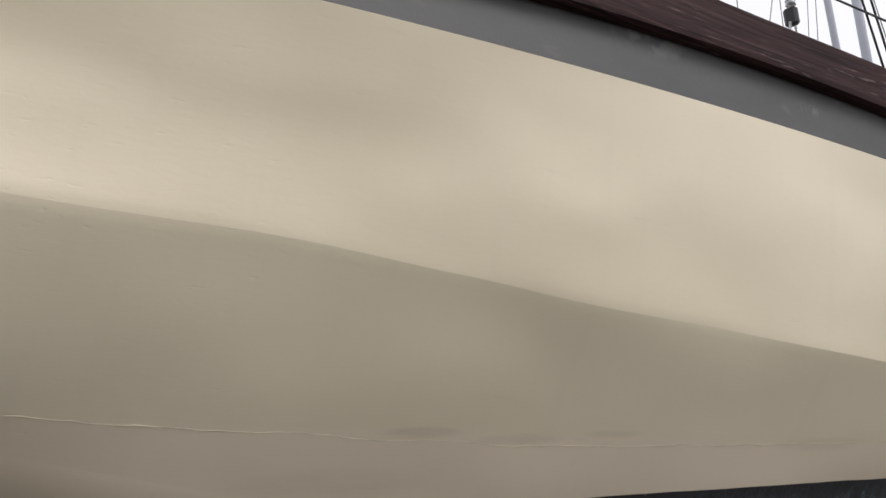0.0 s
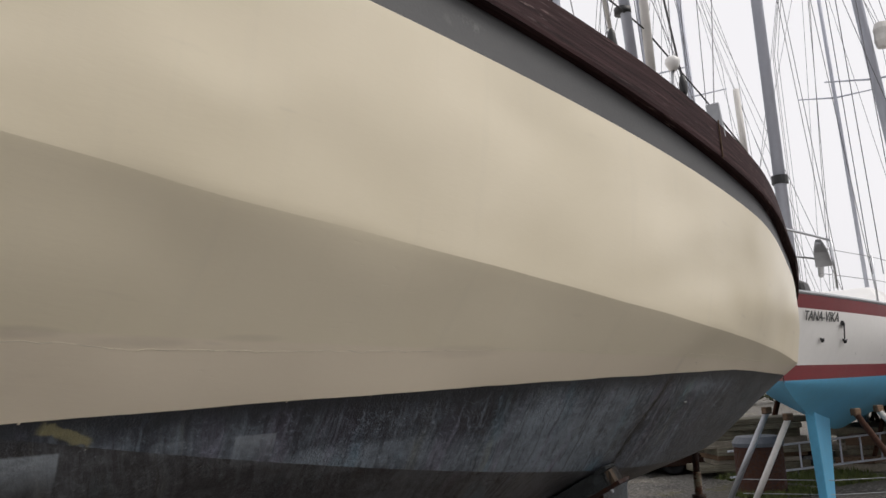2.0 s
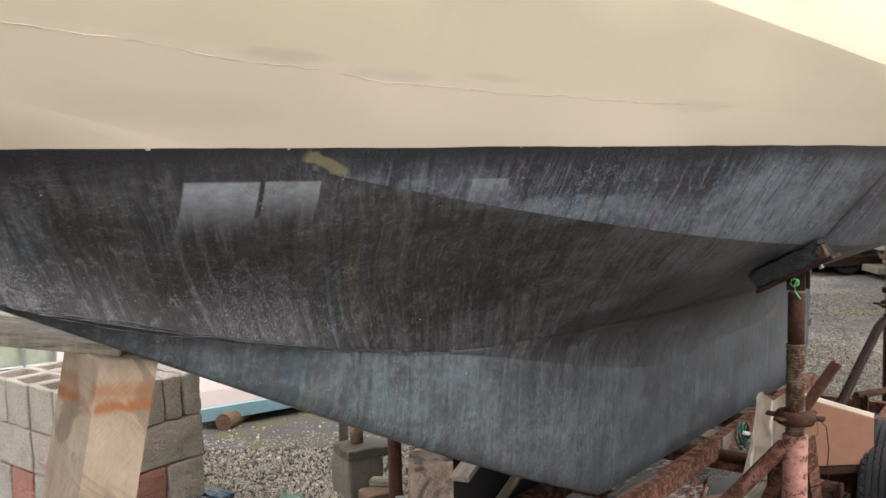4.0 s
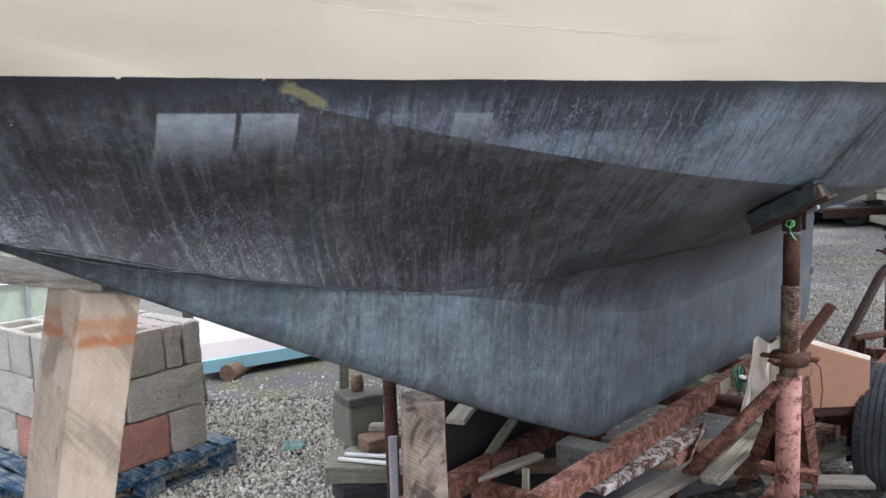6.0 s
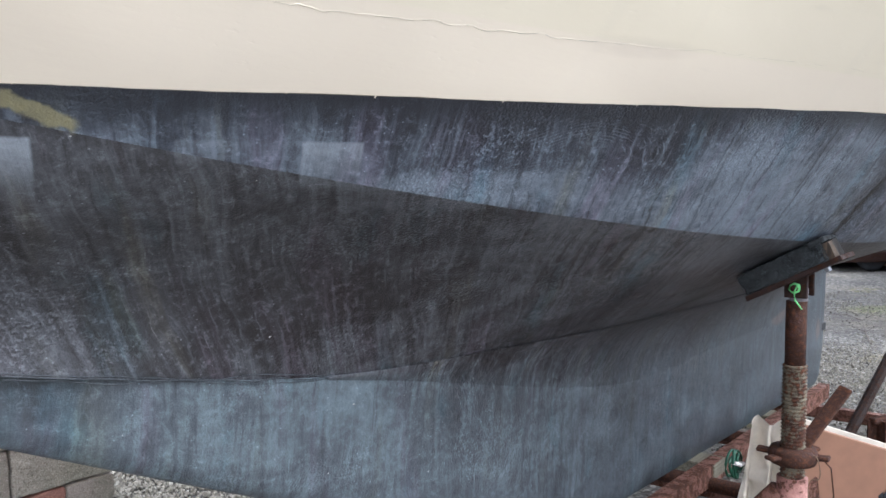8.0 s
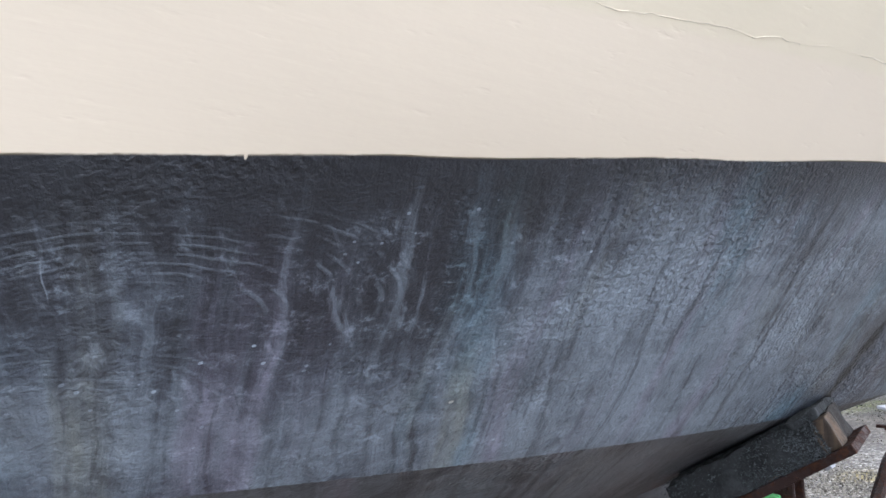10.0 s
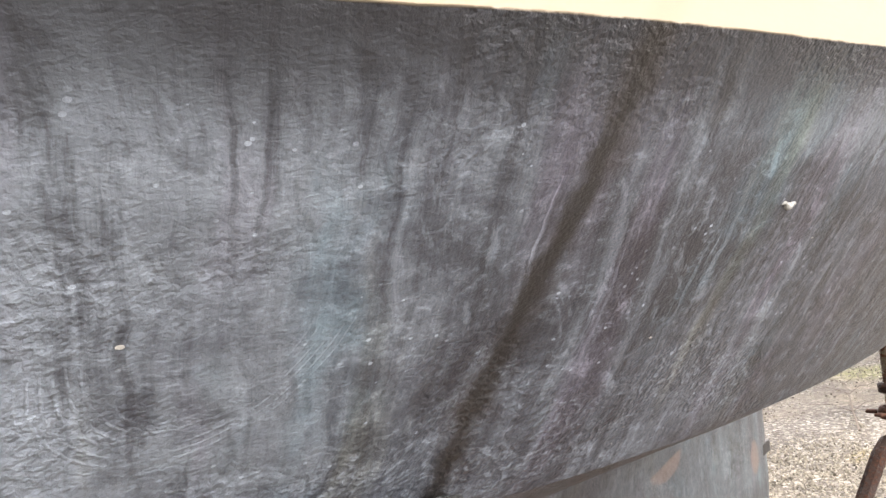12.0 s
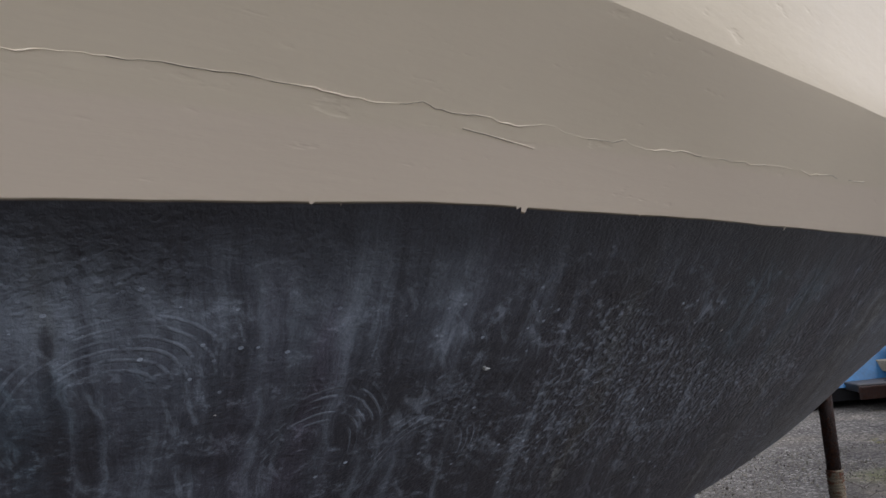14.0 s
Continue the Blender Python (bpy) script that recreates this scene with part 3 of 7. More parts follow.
def plank_stain():
    n = Nodes("dark_stained_plank")
    uv, p = n.coords("UV"), n.position()
    g = n.noise(n.mapping(uv, (3.0, 90, 1)), 1.0, 6, 0.65, 0.5)
    w = n.noise(n.mapping(uv, (9.0, 130, 1), (0, 0, 0.03)), 1.0, 4, 0.6)
    wear = n.noise(n.mapping(uv, (1.6, 7, 1)), 1.0, 4, 0.6)
    col = n.ramp(g, (0.34, (0.013, 0.006, 0.007)), (0.58, (0.042, 0.020, 0.021)), (0.72, (0.085, 0.046, 0.045)))
    col = n.mix(n.math("MULTIPLY", n.math("MULTIPLY", n.step(w, 0.57, 0.68), n.step(wear, 0.45, 0.62)), 0.7), col, (0.22, 0.155, 0.145))
    return n.done(col, 0.75, 0.0, n.bump(g, 0.35, 0.003), 0.12)


def corrugated(name, c, rough=0.5):
    return plain(name, c, rough, 0.0, 0.10, 6.0, 0.1)


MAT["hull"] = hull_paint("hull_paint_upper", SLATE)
MAT["hull_low"] = hull_paint("hull_paint_bottom_shaded", SLATE_SHADED)
MAT["keel"] = keel_paint("keel_antifouling", KEELS)
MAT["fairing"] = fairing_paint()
MAT["band"] = band_paint()
MAT["plank"] = plank_stain()
MAT["cream_weld"] = plain("cream_weld_paint", (0.66, 0.585, 0.45), 0.4, vary=0.12, scale=30)
# crack dirt and the shadow under the lip in one colour
MAT["crack"] = plain("crack_dirt_and_shadow", (0.10, 0.085, 0.065), 0.9, vary=0.3)
MAT["ground"] = gravel_ground()
MAT["slab"] = stone_like("mossy_concrete_slab", [(0.120, 0.116, 0.112)], 12, 0.8, (0.135, 0.130, 0.050), 0.25)
MAT["block"] = stone_like("concrete_block", [(0.47, 0.40, 0.36), (0.49, 0.435, 0.365), (0.39, 0.378, 0.320), (0.51, 0.46, 0.415), (0.42, 0.395, 0.33)], 26, 0.95, (0.33, 0.312, 0.245), 0.9)
MAT["block_red"] = stone_like("red_concrete_block", [(0.41, 0.205, 0.160)], 26, 0.95, None, 0.8)
MAT["block_mossy"] = stone_like("mossy_concrete", [(0.22, 0.21, 0.175)], 26, 0.95, (0.12, 0.125, 0.06), 0.9)
MAT["red_steel"] = rusty("faded_red_steel", (0.195, 0.086, 0.062), 0.50, (0.25, 0.125, 0.095), 1.1)
MAT["pink_steel"] = rusty("pink_primed_steel", (0.32, 0.150, 0.122), 0.36, (0.38, 0.195, 0.160))
MAT["rust"] = rusty("rusted_steel", (0.070, 0.029, 0.022), 0.7, None, 0.85)
MAT["dark_rust"] = rusty("dark_rusted_steel", (0.030, 0.015, 0.012), 0.5, None, 0.5)
MAT["black_rust"] = rusty("blackened_steel", (0.020, 0.011, 0.009), 0.5, None, 0.40)
MAT["slate_cover"] = plain("grey_cover_sheet", (0.10, 0.11, 0.13), 0.6, vary=0.3, scale=8)
MAT["thread"] = rusty("rusty_screw_thread", (0.14, 0.12, 0.085), 0.5, (0.20, 0.17, 0.11))
MAT["orange"] = plain("faded_orange_sheet", (0.235, 0.118, 0.070), 0.7, vary=0.22, scale=6, bump=0.1)
MAT["prop_wood"] = sawn("pale_prop_timber", (0.37, 0.302, 0.228), (0.235, 0.182, 0.130), ((1.186, 1.206, 0.85), (1.214, 1.238, 0.55)))
MAT["grey_wood"] = sawn("silvered_timber", (0.27, 0.215, 0.170), (0.095, 0.070, 0.053), None, 0.9)
MAT["damp_plank"] = timber("damp_weathered_plank", (0.15, 0.135, 0.112), (0.055, 0.047, 0.038), 0)
MAT["grey_plank"] = timber("silvered_plank", (0.27, 0.25, 0.19), (0.10, 0.088, 0.062), 0)
MAT["pale_plank"] = timber("pale_plank", (0.42, 0.38, 0.31), (0.21, 0.18, 0.14), 0)
MAT["brown_plank"] = timber("brown_plank", (0.23, 0.15, 0.095), (0.085, 0.055, 0.038), 0)
MAT["flaked_white"] = rusty("flaking_white_paint_on_timber", (0.36, 0.34, 0.32), 0.50, (0.50, 0.48, 0.45), 1.0)
MAT["chock_wood"] = timber("dark_oiled_baulk", (0.095, 0.088, 0.076), (0.032, 0.030, 0.027), 0)
MAT["dark_plank"] = timber("tarred_plank", (0.045, 0.047, 0.045), (0.015, 0.015, 0.015), 0)
MAT["blue_wood"] = worn_blue()
MAT["pad_pile"] = plain("matted_carpet", (0.026, 0.029, 0.030), 0.98, vary=0.7, scale=60, bump=1.0)
MAT["pad_lint"] = plain("pale_carpet_lint", (0.105, 0.118, 0.122), 0.98, vary=0.75, scale=90)
MAT["end_grain"] = timber("split_end_grain", (0.115, 0.080, 0.052), (0.032, 0.026, 0.021), 2)
MAT["rot_grain"] = timber("rotted_end_grain", (0.030, 0.026, 0.021), (0.007, 0.006, 0.006), 2)
MAT["rubber"] = rubber()
MAT["black"] = plain("black_plastic", (0.012, 0.012, 0.013), 0.5, vary=0.2)
MAT["steel"] = plain("stainless_steel", (0.50, 0.51, 0.53), 0.28, 0.9, vary=0.12, scale=30, bump=0.05)
MAT["galv"] = plain("galvanised_tube", (0.38, 0.39, 0.41), 0.5, 0.7, vary=0.2, scale=20)
MAT["alu"] = plain("anodised_mast_alloy", (0.46, 0.48, 0.55), 0.45, 0.15, vary=0.08, scale=5, bump=0.03)
MAT["wire"] = plain("rigging_wire", (0.16, 0.16, 0.17), 0.4, 0.7, vary=0.1)
MAT["white"] = plain("white_gelcoat", (0.76, 0.75, 0.73), 0.3, vary=0.05, scale=4, bump=0.04)
MAT["old_filler"] = plain("old_grey_filler", (0.30, 0.31, 0.30), 0.7, vary=0.4, scale=300)
MAT["white_dull"] = plain("weathered_white", (0.62, 0.60, 0.57), 0.6, vary=0.15, scale=8)
MAT["sleeve"] = plain("grimy_white_plastic", (0.26, 0.25, 0.26), 0.6, vary=0.25, scale=30)
MAT["wine"] = plain("wine_red_paint", (0.165, 0.018, 0.024), 0.35, vary=0.15, scale=5)
MAT["sky_blue"] = plain("light_blue_antifouling", (0.095, 0.355, 0.555), 0.55, vary=0.14, scale=5)
MAT["pale_blue"] = plain("pale_blue_trim", (0.22, 0.39, 0.45), 0.5, vary=0.15, scale=9)
MAT["pink_white"] = corrugated("chalky_pinkish_sheet", (0.50, 0.44, 0.42))
MAT["tarp"] = plain("blue_tarpaulin", (0.008, 0.085, 0.20), 0.65, vary=0.4, scale=10, bump=0.3)
MAT["canvas"] = plain("stained_canvas", (0.60, 0.54, 0.45), 0.9, vary=0.25, scale=8, bump=0.2)
MAT["green"] = plain("green_cord", (0.20, 0.62, 0.22), 0.6, vary=0.1)
MAT["hose"] = plain("dark_green_hose", (0.020, 0.095, 0.055), 0.45, vary=0.3)
MAT["barrel"] = rusty("brown_tank_steel", (0.055, 0.030, 0.026), 0.5)
MAT["ibc"] = plain("yellowed_tank_plastic", (0.33, 0.37, 0.29), 0.5, vary=0.35, scale=5)
MAT["ink"] = plain("black_lettering", (0.015, 0.015, 0.017), 0.5, vary=0.1)
MAT["rope"] = plain("red_blue_rope", (0.16, 0.03, 0.06), 0.9, vary=0.6, scale=40)
MAT["grass"] = plain("rough_grass", (0.085, 0.105, 0.028), 0.9, vary=0.5, scale=30, bump=0.5)
MAT["leaf"] = plain("winter_foliage", (0.050, 0.060, 0.028), 0.9, vary=0.5, scale=30)
MAT["bark"] = plain("bare_bark", (0.09, 0.075, 0.06), 0.9, vary=0.4, scale=30)


def chips(name, k):
    """Crushed stone: each chip its own tone."""
    n = Nodes(name)
    r = n.t.nodes.new("ShaderNodeNewGeometry").outputs["Random Per Island"]
    tone = ((0.0, (0.10, 0.093, 0.08)), (0.28, (0.40, 0.37, 0.31)), (0.8, (0.58, 0.54, 0.455)), (1.0, (0.70, 0.67, 0.59)))
    col = n.ramp(r, *[(at, tuple(c * k for c in rgb)) for at, rgb in tone])
    col = n.mix(n.math("MULTIPLY", n.noise(n.position(), 160.0, 3), 0.5), col, (0.24 * k, 0.22 * k, 0.18 * k))
    return n.done(col, 0.9, 0.0, None, 0.3)


# same stone twice: near chips raised against hull shade, far chips dimmed in colour
MAT["chips"] = chips("pale_stone_chips", 1.0)
MAT["chips_far"] = chips("dimmed_stone_chips", 0.42)


# ---- building helpers ----
def thing(name, label, category, group="", kind="", at=(0, 0, 0)):
    """An Empty at a thing's base, under which its parts hang."""
    ob = tagged(new(name), label, category, group, kind)
    ob.empty_display_size = 0.05
    ob.matrix_basis = Matrix.Translation(at)
    return ob


def place_world(ob):
    """The matrix of a part or thing before the scene has been updated."""
    m = ob.matrix_basis.copy()
    while ob.parent is not None:
        m = ob.parent.matrix_basis @ ob.matrix_parent_inverse @ m
        ob = ob.parent
    return m


def part(name, bm, material, parent=None, label="", m=None, smooth=False):
    """Links a bmesh, given in world places (or at m), as one mesh object under a thing or a part."""
    me = bpy.data.meshes.new(name)
    bm.to_mesh(me)
    bm.free()
    return mesh_part(name, me, material, parent, label, m, smooth)


def mesh_part(name, me, material, parent=None, label="", m=None, smooth=False):
    if not me.materials:
        me.materials.append(MAT[material] if isinstance(material, str) else material)
    if smooth:
        me.polygons.foreach_set("use_smooth", [True] * len(me.polygons))
    ob = new(name, me)
    if m is not None:
        ob.matrix_basis = m
    if parent is not None:
        ob.parent = parent
        ob.matrix_parent_inverse = place_world(parent).inverted()
    if label:
        ob["label"] = label
    return ob


def box_bm(sx, sy, sz, bevel=0.0, base=True, seg=1, jitter=0.0, cuts=0):
    """A box on its base; jitter dents its corners."""
    bm = bmesh.new()
    bmesh.ops.create_cube(bm, size=1.0)
    for v in bm.verts:
        v.co = Vector((v.co.x * sx, v.co.y * sy, (v.co.z + (0.5 if base else 0)) * sz))
    if cuts:
        bmesh.ops.subdivide_edges(bm, edges=list(bm.edges), cuts=cuts, use_grid_fill=True)
    if bevel:
        sharp = [e for e in bm.edges if len(e.link_faces) == 2 and e.calc_face_angle(0) > 0.5]
        bmesh.ops.bevel(bm, geom=sharp, offset=bevel, segments=seg, affect="EDGES", profile=0.6)
    if jitter:
        for v in bm.verts:
            v.co += noise.noise_vector(v.co * 9.0 + Vector((sx * 31, sy * 17, sz * 7))) * jitter
    return bm


def frame_of(a, b):
    """A turn whose z runs from a to b."""
    d = Vector(b) - Vector(a)
    return Matrix.Translation(a) @ d.to_track_quat("Z", "Y").to_matrix().to_4x4(), d.length


def rod_bm(a, b, r, seg=12, r2=None, ends=True):
    """A straight round bar from a to b."""
    m, n = frame_of(a, b)
    bm = bmesh.new()
    bmesh.ops.create_cone(bm, cap_ends=ends, segments=seg, radius1=r, radius2=r if r2 is None else r2, depth=n, matrix=m @ Matrix.Translation((0, 0, n / 2)))
    return bm


def bar_bm(a, b, w, t, bevel=0.003, roll=0.0):
    """A straight rectangular bar from a to b."""
    m, n = frame_of(a, b)
    bm = box_bm(w, t, n, bevel)
    bm.transform(m @ pose(0, 0, 0, 0, 0, roll))
    return bm


def angle_bm(a, b, w, t=0.006, roll=0.0):
    """An L-shaped steel bar from a to b."""
    m, n = frame_of(a, b)
    bm = bmesh.new()
    out = [(0, 0), (w, 0), (w, t), (t, t), (t, w), (0, w)]
    lo = [bm.verts.new((x - w / 3, y - w / 3, 0)) for x, y in out]
    hi = [bm.verts.new((x - w / 3, y - w / 3, n)) for x, y in out]
    for i in range(6):
        j = (i + 1) % 6
        bm.faces.new([lo[i], lo[j], hi[j], hi[i]])
    bm.faces.new(lo[::-1])
    bm.faces.new(hi)
    bm.transform(m @ pose(0, 0, 0, 0, 0, roll))
    return bm


def channel_bm(a, b, h, w, t=0.008):
    """A C-shaped steel beam from a to b, its web upright, open to the far side."""
    a, b = Vector(a), Vector(b)
    d = (b - a).normalized()
    side = Vector((d.y, -d.x, 0)).normalized()
    up = side.cross(d)
    out = [(0, 0), (0, h), (-w, h), (-w, h - t), (-t, h - t), (-t, t), (-w, t), (-w, 0)]
    bm = bmesh.new()
    ends = [[bm.verts.new(p + side * x + up * z) for x, z in out] for p in (a, b)]
    for i in range(8):
        j = (i + 1) % 8
        bm.faces.new([ends[0][i], ends[1][i], ends[1][j], ends[0][j]])
    bm.faces.new(ends[0])
    bm.faces.new(ends[1][::-1])
    bmesh.ops.recalc_face_normals(bm, faces=bm.faces)
    return bm


def tube_bm(points, r, seg=8, closed=False):
    """A round tube through points; r a number or a list."""
    pts = [Vector(p) for p in points]
    bm = bmesh.new()
    rings = []
    for i, p in enumerate(pts):
        a, b = pts[max(0, i - 1)], pts[min(len(pts) - 1, i + 1)]
        q = (b - a).to_track_quat("Z", "Y").to_matrix()
        rr = r[i] if isinstance(r, (list, tuple)) else r
        rings.append([bm.verts.new(p + q @ Vector((rr * math.cos(k * 2 * math.pi / seg), rr * math.sin(k * 2 * math.pi / seg), 0))) for k in range(seg)])
    for u, v in zip(rings, rings[1:]):
        for k in range(seg):
            bm.faces.new([u[k], u[(k + 1) % seg], v[(k + 1) % seg], v[k]])
    bm.faces.new(rings[0][::-1])
    bm.faces.new(rings[-1])
    bmesh.ops.recalc_face_normals(bm, faces=bm.faces)
    return bm


def lathe_bm(profile, seg=32):
    """A turned shape about z from (radius, height) pairs; closed where the radius is 0."""
    bm = bmesh.new()
    rings = []
    for r, z in profile:
        rings.append([bm.verts.new((max(r, 1e-4) * math.cos(k * 2 * math.pi / seg), max(r, 1e-4) * math.sin(k * 2 * math.pi / seg), z)) for k in range(seg)])
    for u, v in zip(rings, rings[1:]):
        for k in range(seg):
            bm.faces.new([u[k], u[(k + 1) % seg], v[(k + 1) % seg], v[k]])
    bmesh.ops.recalc_face_normals(bm, faces=bm.faces)
    return bm


def grid_bm(rows, uvs=None, skew=0.0):
    """A sheet through rows of points; uvs the same shape. A second layer, Streak, leans by skew."""
    bm = bmesh.new()
    layer = bm.loops.layers.uv.new("UVMap")
    streak = bm.loops.layers.uv.new("Streak")
    vs = [[bm.verts.new(p) for p in row] for row in rows]
    for i in range(len(rows) - 1):
        for j in range(len(rows[0]) - 1):
            ids = [(i, j), (i + 1, j), (i + 1, j + 1), (i, j + 1)]
            f = bm.faces.new([vs[a][b] for a, b in ids])
            if uvs is not None:
                for loop, (a, b) in zip(f.loops, ids):
                    loop[layer].uv = uvs[a][b]
                    loop[streak].uv = (uvs[a][b][0] - skew * uvs[a][b][1], uvs[a][b][1])
    return bm


def hexa_bm(corners, bevel=0.0):
    """A solid from eight corners: four below, four above, in the same order."""
    bm = bmesh.new()
    v = [bm.verts.new(c) for c in corners]
    for q in ((3, 2, 1, 0), (4, 5, 6, 7), (0, 1, 5, 4), (1, 2, 6, 5), (2, 3, 7, 6), (3, 0, 4, 7)):
        bm.faces.new([v[i] for i in q])
    bmesh.ops.recalc_face_normals(bm, faces=bm.faces)
    if bevel:
        bmesh.ops.bevel(bm, geom=list(bm.edges), offset=bevel, segments=1, affect="EDGES")
    return bm


# ---- the yacht's lines ----
def smooth01(x, a, b):
    t = min(1.0, max(0.0, (x - a) / (b - a)))
    return t * t * (3 - 2 * t)


# centre plane: y = 2.13 + x; s runs aft along it, h outward towards the near side
THETA = radians(45)
AX, NO = np.array([math.cos(THETA), math.sin(THETA)]), np.array([math.sin(THETA), -math.cos(THETA)])
ORIGIN = np.array([0.0, 2.13])
S_LO, S_HI = -1.3, 3.05


def to_world(s, h, z):
    p = ORIGIN + AX * s + NO * h
    return (float(p[0]), float(p[1]), float(z))


def hermite(a, b, da, db, n):
    t = np.linspace(0, 1, n)[:, None]
    a, b, da, db = (np.array(v, float) for v in (a, b, da, db))
    return (2 * t**3 - 3 * t**2 + 1) * a + (t**3 - 2 * t**2 + t) * da + (3 * t**2 - 2 * t**3) * b + (t**3 - t**2) * db


PIVOT = np.array([0.1, 0.1, 1.64])


def line(cy, cz, bow, stern, pull=0.0, x0=-0.95, x1=3.3, ns=88):
    """A long line of the hull as rows of s, h, z: fitted between S_LO and S_HI, faired on to the bow and the stern."""
    x = np.linspace(x0, x1, 200)
    y, z = np.polyval(cy[::-1], x), np.polyval(cz[::-1], x)
    # forward, the flare is trued along the sight lines from the pivot
    k = 1 + pull * (1 - np.clip((x + 0.6) / 1.9, 0, 1) ** 2 * (3 - 2 * np.clip((x + 0.6) / 1.9, 0, 1)))
    x, y, z = (PIVOT[i] + (v - PIVOT[i]) * k for i, v in enumerate((x, y, z)))
    d = np.stack([x, y], -1) - ORIGIN
    s, h = d @ AX, d @ NO
    sg = np.linspace(S_LO, S_HI, ns)
    mid = np.stack([sg, np.interp(sg, s, h), np.interp(sg, s, z)], -1)
    k = (S_HI - S_LO) / (ns - 1)
    d0, d1 = (mid[2] - mid[0]) / (2 * k), (mid[-1] - mid[-3]) / (2 * k)
    run = S_LO - bow[0]
    fore = hermite(bow, mid[0], np.array([run, run * 0.45, run * (mid[0][2] - bow[2]) / run]), d0 * run, 26)[:-1]
    run = stern[0] - S_HI
    aft = hermite(mid[-1], stern, d1 * run, np.array([run, -run * 0.3, run * 0.02]), 26)[1:]
    return np.concatenate([fore, mid, aft])


C1 = line((1.5584, 0.5672, -0.2063, 0.1098, -0.0132), (2.0786, -0.1028, -0.0638, 0.0346, -0.0053), (-2.35, 0.01, 2.40), (6.0, 0.60, 1.95), -0.13)
C2 = line((1.7318, 0.7660, -0.1695, 0.0691, -0.0074), (1.5974, -0.2170, 0.0421, -0.0033, -0.0030, 0.0016), (-2.0, 0.01, 2.12), (5.6, 0.35, 1.72))
BB = line((1.3588, 0.6957, -0.1080, 0.0007, 0.0082), (2.4798, 0.0674, -0.1000, 0.0114), (-2.62, 0.01, 2.66), (6.2, 0.66, 2.35), -0.07)
RB = line((1.3285, 0.6985, -0.1059, -0.0009, 0.0084), (2.5846, 0.1411, -0.1597, 0.0221), (-2.70, 0.01, 2.75), (6.23, 0.68, 2.45), -0.07)
RT = line((1.3283, 0.6960, -0.1070, 0.0005, 0.0082), (2.7987, -0.0744, 0.0096, -0.0172), (-2.74, 0.01, 2.95), (6.26, 0.68, 2.58), -0.07)

for upper in (BB, RB, RT):
    for row in upper:
        row[1] -= 0.045 * smooth01(row[0], 2.0, 2.8)


def keel_front(s):
    x = s * AX[0]
    return 1.0404 - 0.683 * x + 0.0198 * x**2 + 0.0274 * x**3


def keel_foot(s):
    return 0.4577 - 0.0673 * s * AX[0]


def garboard(s):
    x = min(s * AX[0], 2.4)
    z = 1.1982 - 0.3075 * x + 0.1185 * x**2 + 0.0036 * x**3 - 0.007 * x**4
    return z + max(0.0, s - 2.4 / AX[0]) * 0.12


def centre_line():
    rows = []
    for s in C2[:, 0]:
        if s < -0.70:
            z = keel_front(max(s, -1.6)) + max(0.0, -1.6 - s) * 0.35
            rows.append((s, 0.03, z))
        else:
            rows.append((s, 0.055, garboard(s)))
    return np.array(rows)


GB = centre_line()


def corner(a, b, c, radius):
    """How far each place of the long line b draws in to round the plates a-b and b-c off: a vector and a radius."""
    out = []
    for p, q, r in zip(a, b, c):
        e, f = np.array(p) - q, np.array(r) - q
        e[0] = f[0] = 0.0
        e, f = e / (np.linalg.norm(e) + 1e-9), f / (np.linalg.norm(f) + 1e-9)
        turn = math.pi - math.acos(max(-1.0, min(1.0, float(e @ f))))
        inward = (e + f) / (np.linalg.norm(e + f) + 1e-9)
        rr = radius(q[0])
        out.append((inward * 0.5 * rr * math.tan(turn / 2), rr))
    return out


def panel_rows(a, b, nv, bulge=None, ease_a=None, ease_b=None):
    """Points between two lines, with uv in metres along and across; bulge(s) swells it outward; ease rounds its edges."""
    rows, uvs = [], []
    for i, (p, q) in enumerate(zip(a, b)):
        g = float(np.linalg.norm(np.array(p) - q))
        across = np.array(q) - p
        out = np.array([0.0, -across[2], across[1]])
        out = out / (np.linalg.norm(out) + 1e-9)
        if out[1] < 0:
            out = -out
        row, uv = [], []
        for j in range(nv + 1):
            v = j / nv
            c = np.array(p) + across * v
            if bulge is not None:
                c = c + out * bulge(p[0], v)
            for ease, d in ((ease_a, g * v), (ease_b, g * (1 - v))):
                if ease is not None and d < ease[i][1]:
                    c = c + ease[i][0] * (1 - d / ease[i][1]) ** 2
            row.append(c)
            uv.append((float(c[0]), g * v))
        rows.append(row)
        uvs.append(uv)
    return rows, uvs


def both_sides(name, rows, uvs, material, parent, label="", skew=0.0):
    """The near panel and its mirror image on the far side of the boat."""
    for side in (1, -1):
        pts = [[to_world(c[0], side * c[1], c[2]) for c in row] for row in rows]
        if side < 0:
            pts, u = pts[::-1], uvs[::-1]
        else:
            u = uvs
        part(name, grid_bm(pts, u, skew), material, parent, label, smooth=True)




# ---- the yacht ----
yacht = thing("sailing_yacht", "cream hard-chine steel yacht with slate antifouling, propped ashore", "boat", at=(1.5, 3.63, 0.25))


def crease(s, v, depth=0.009):
    """The sunk butt weld across the plates."""
    return -depth * math.exp(-(((s - 1.635 - 0.085 * v) / 0.035) ** 2))


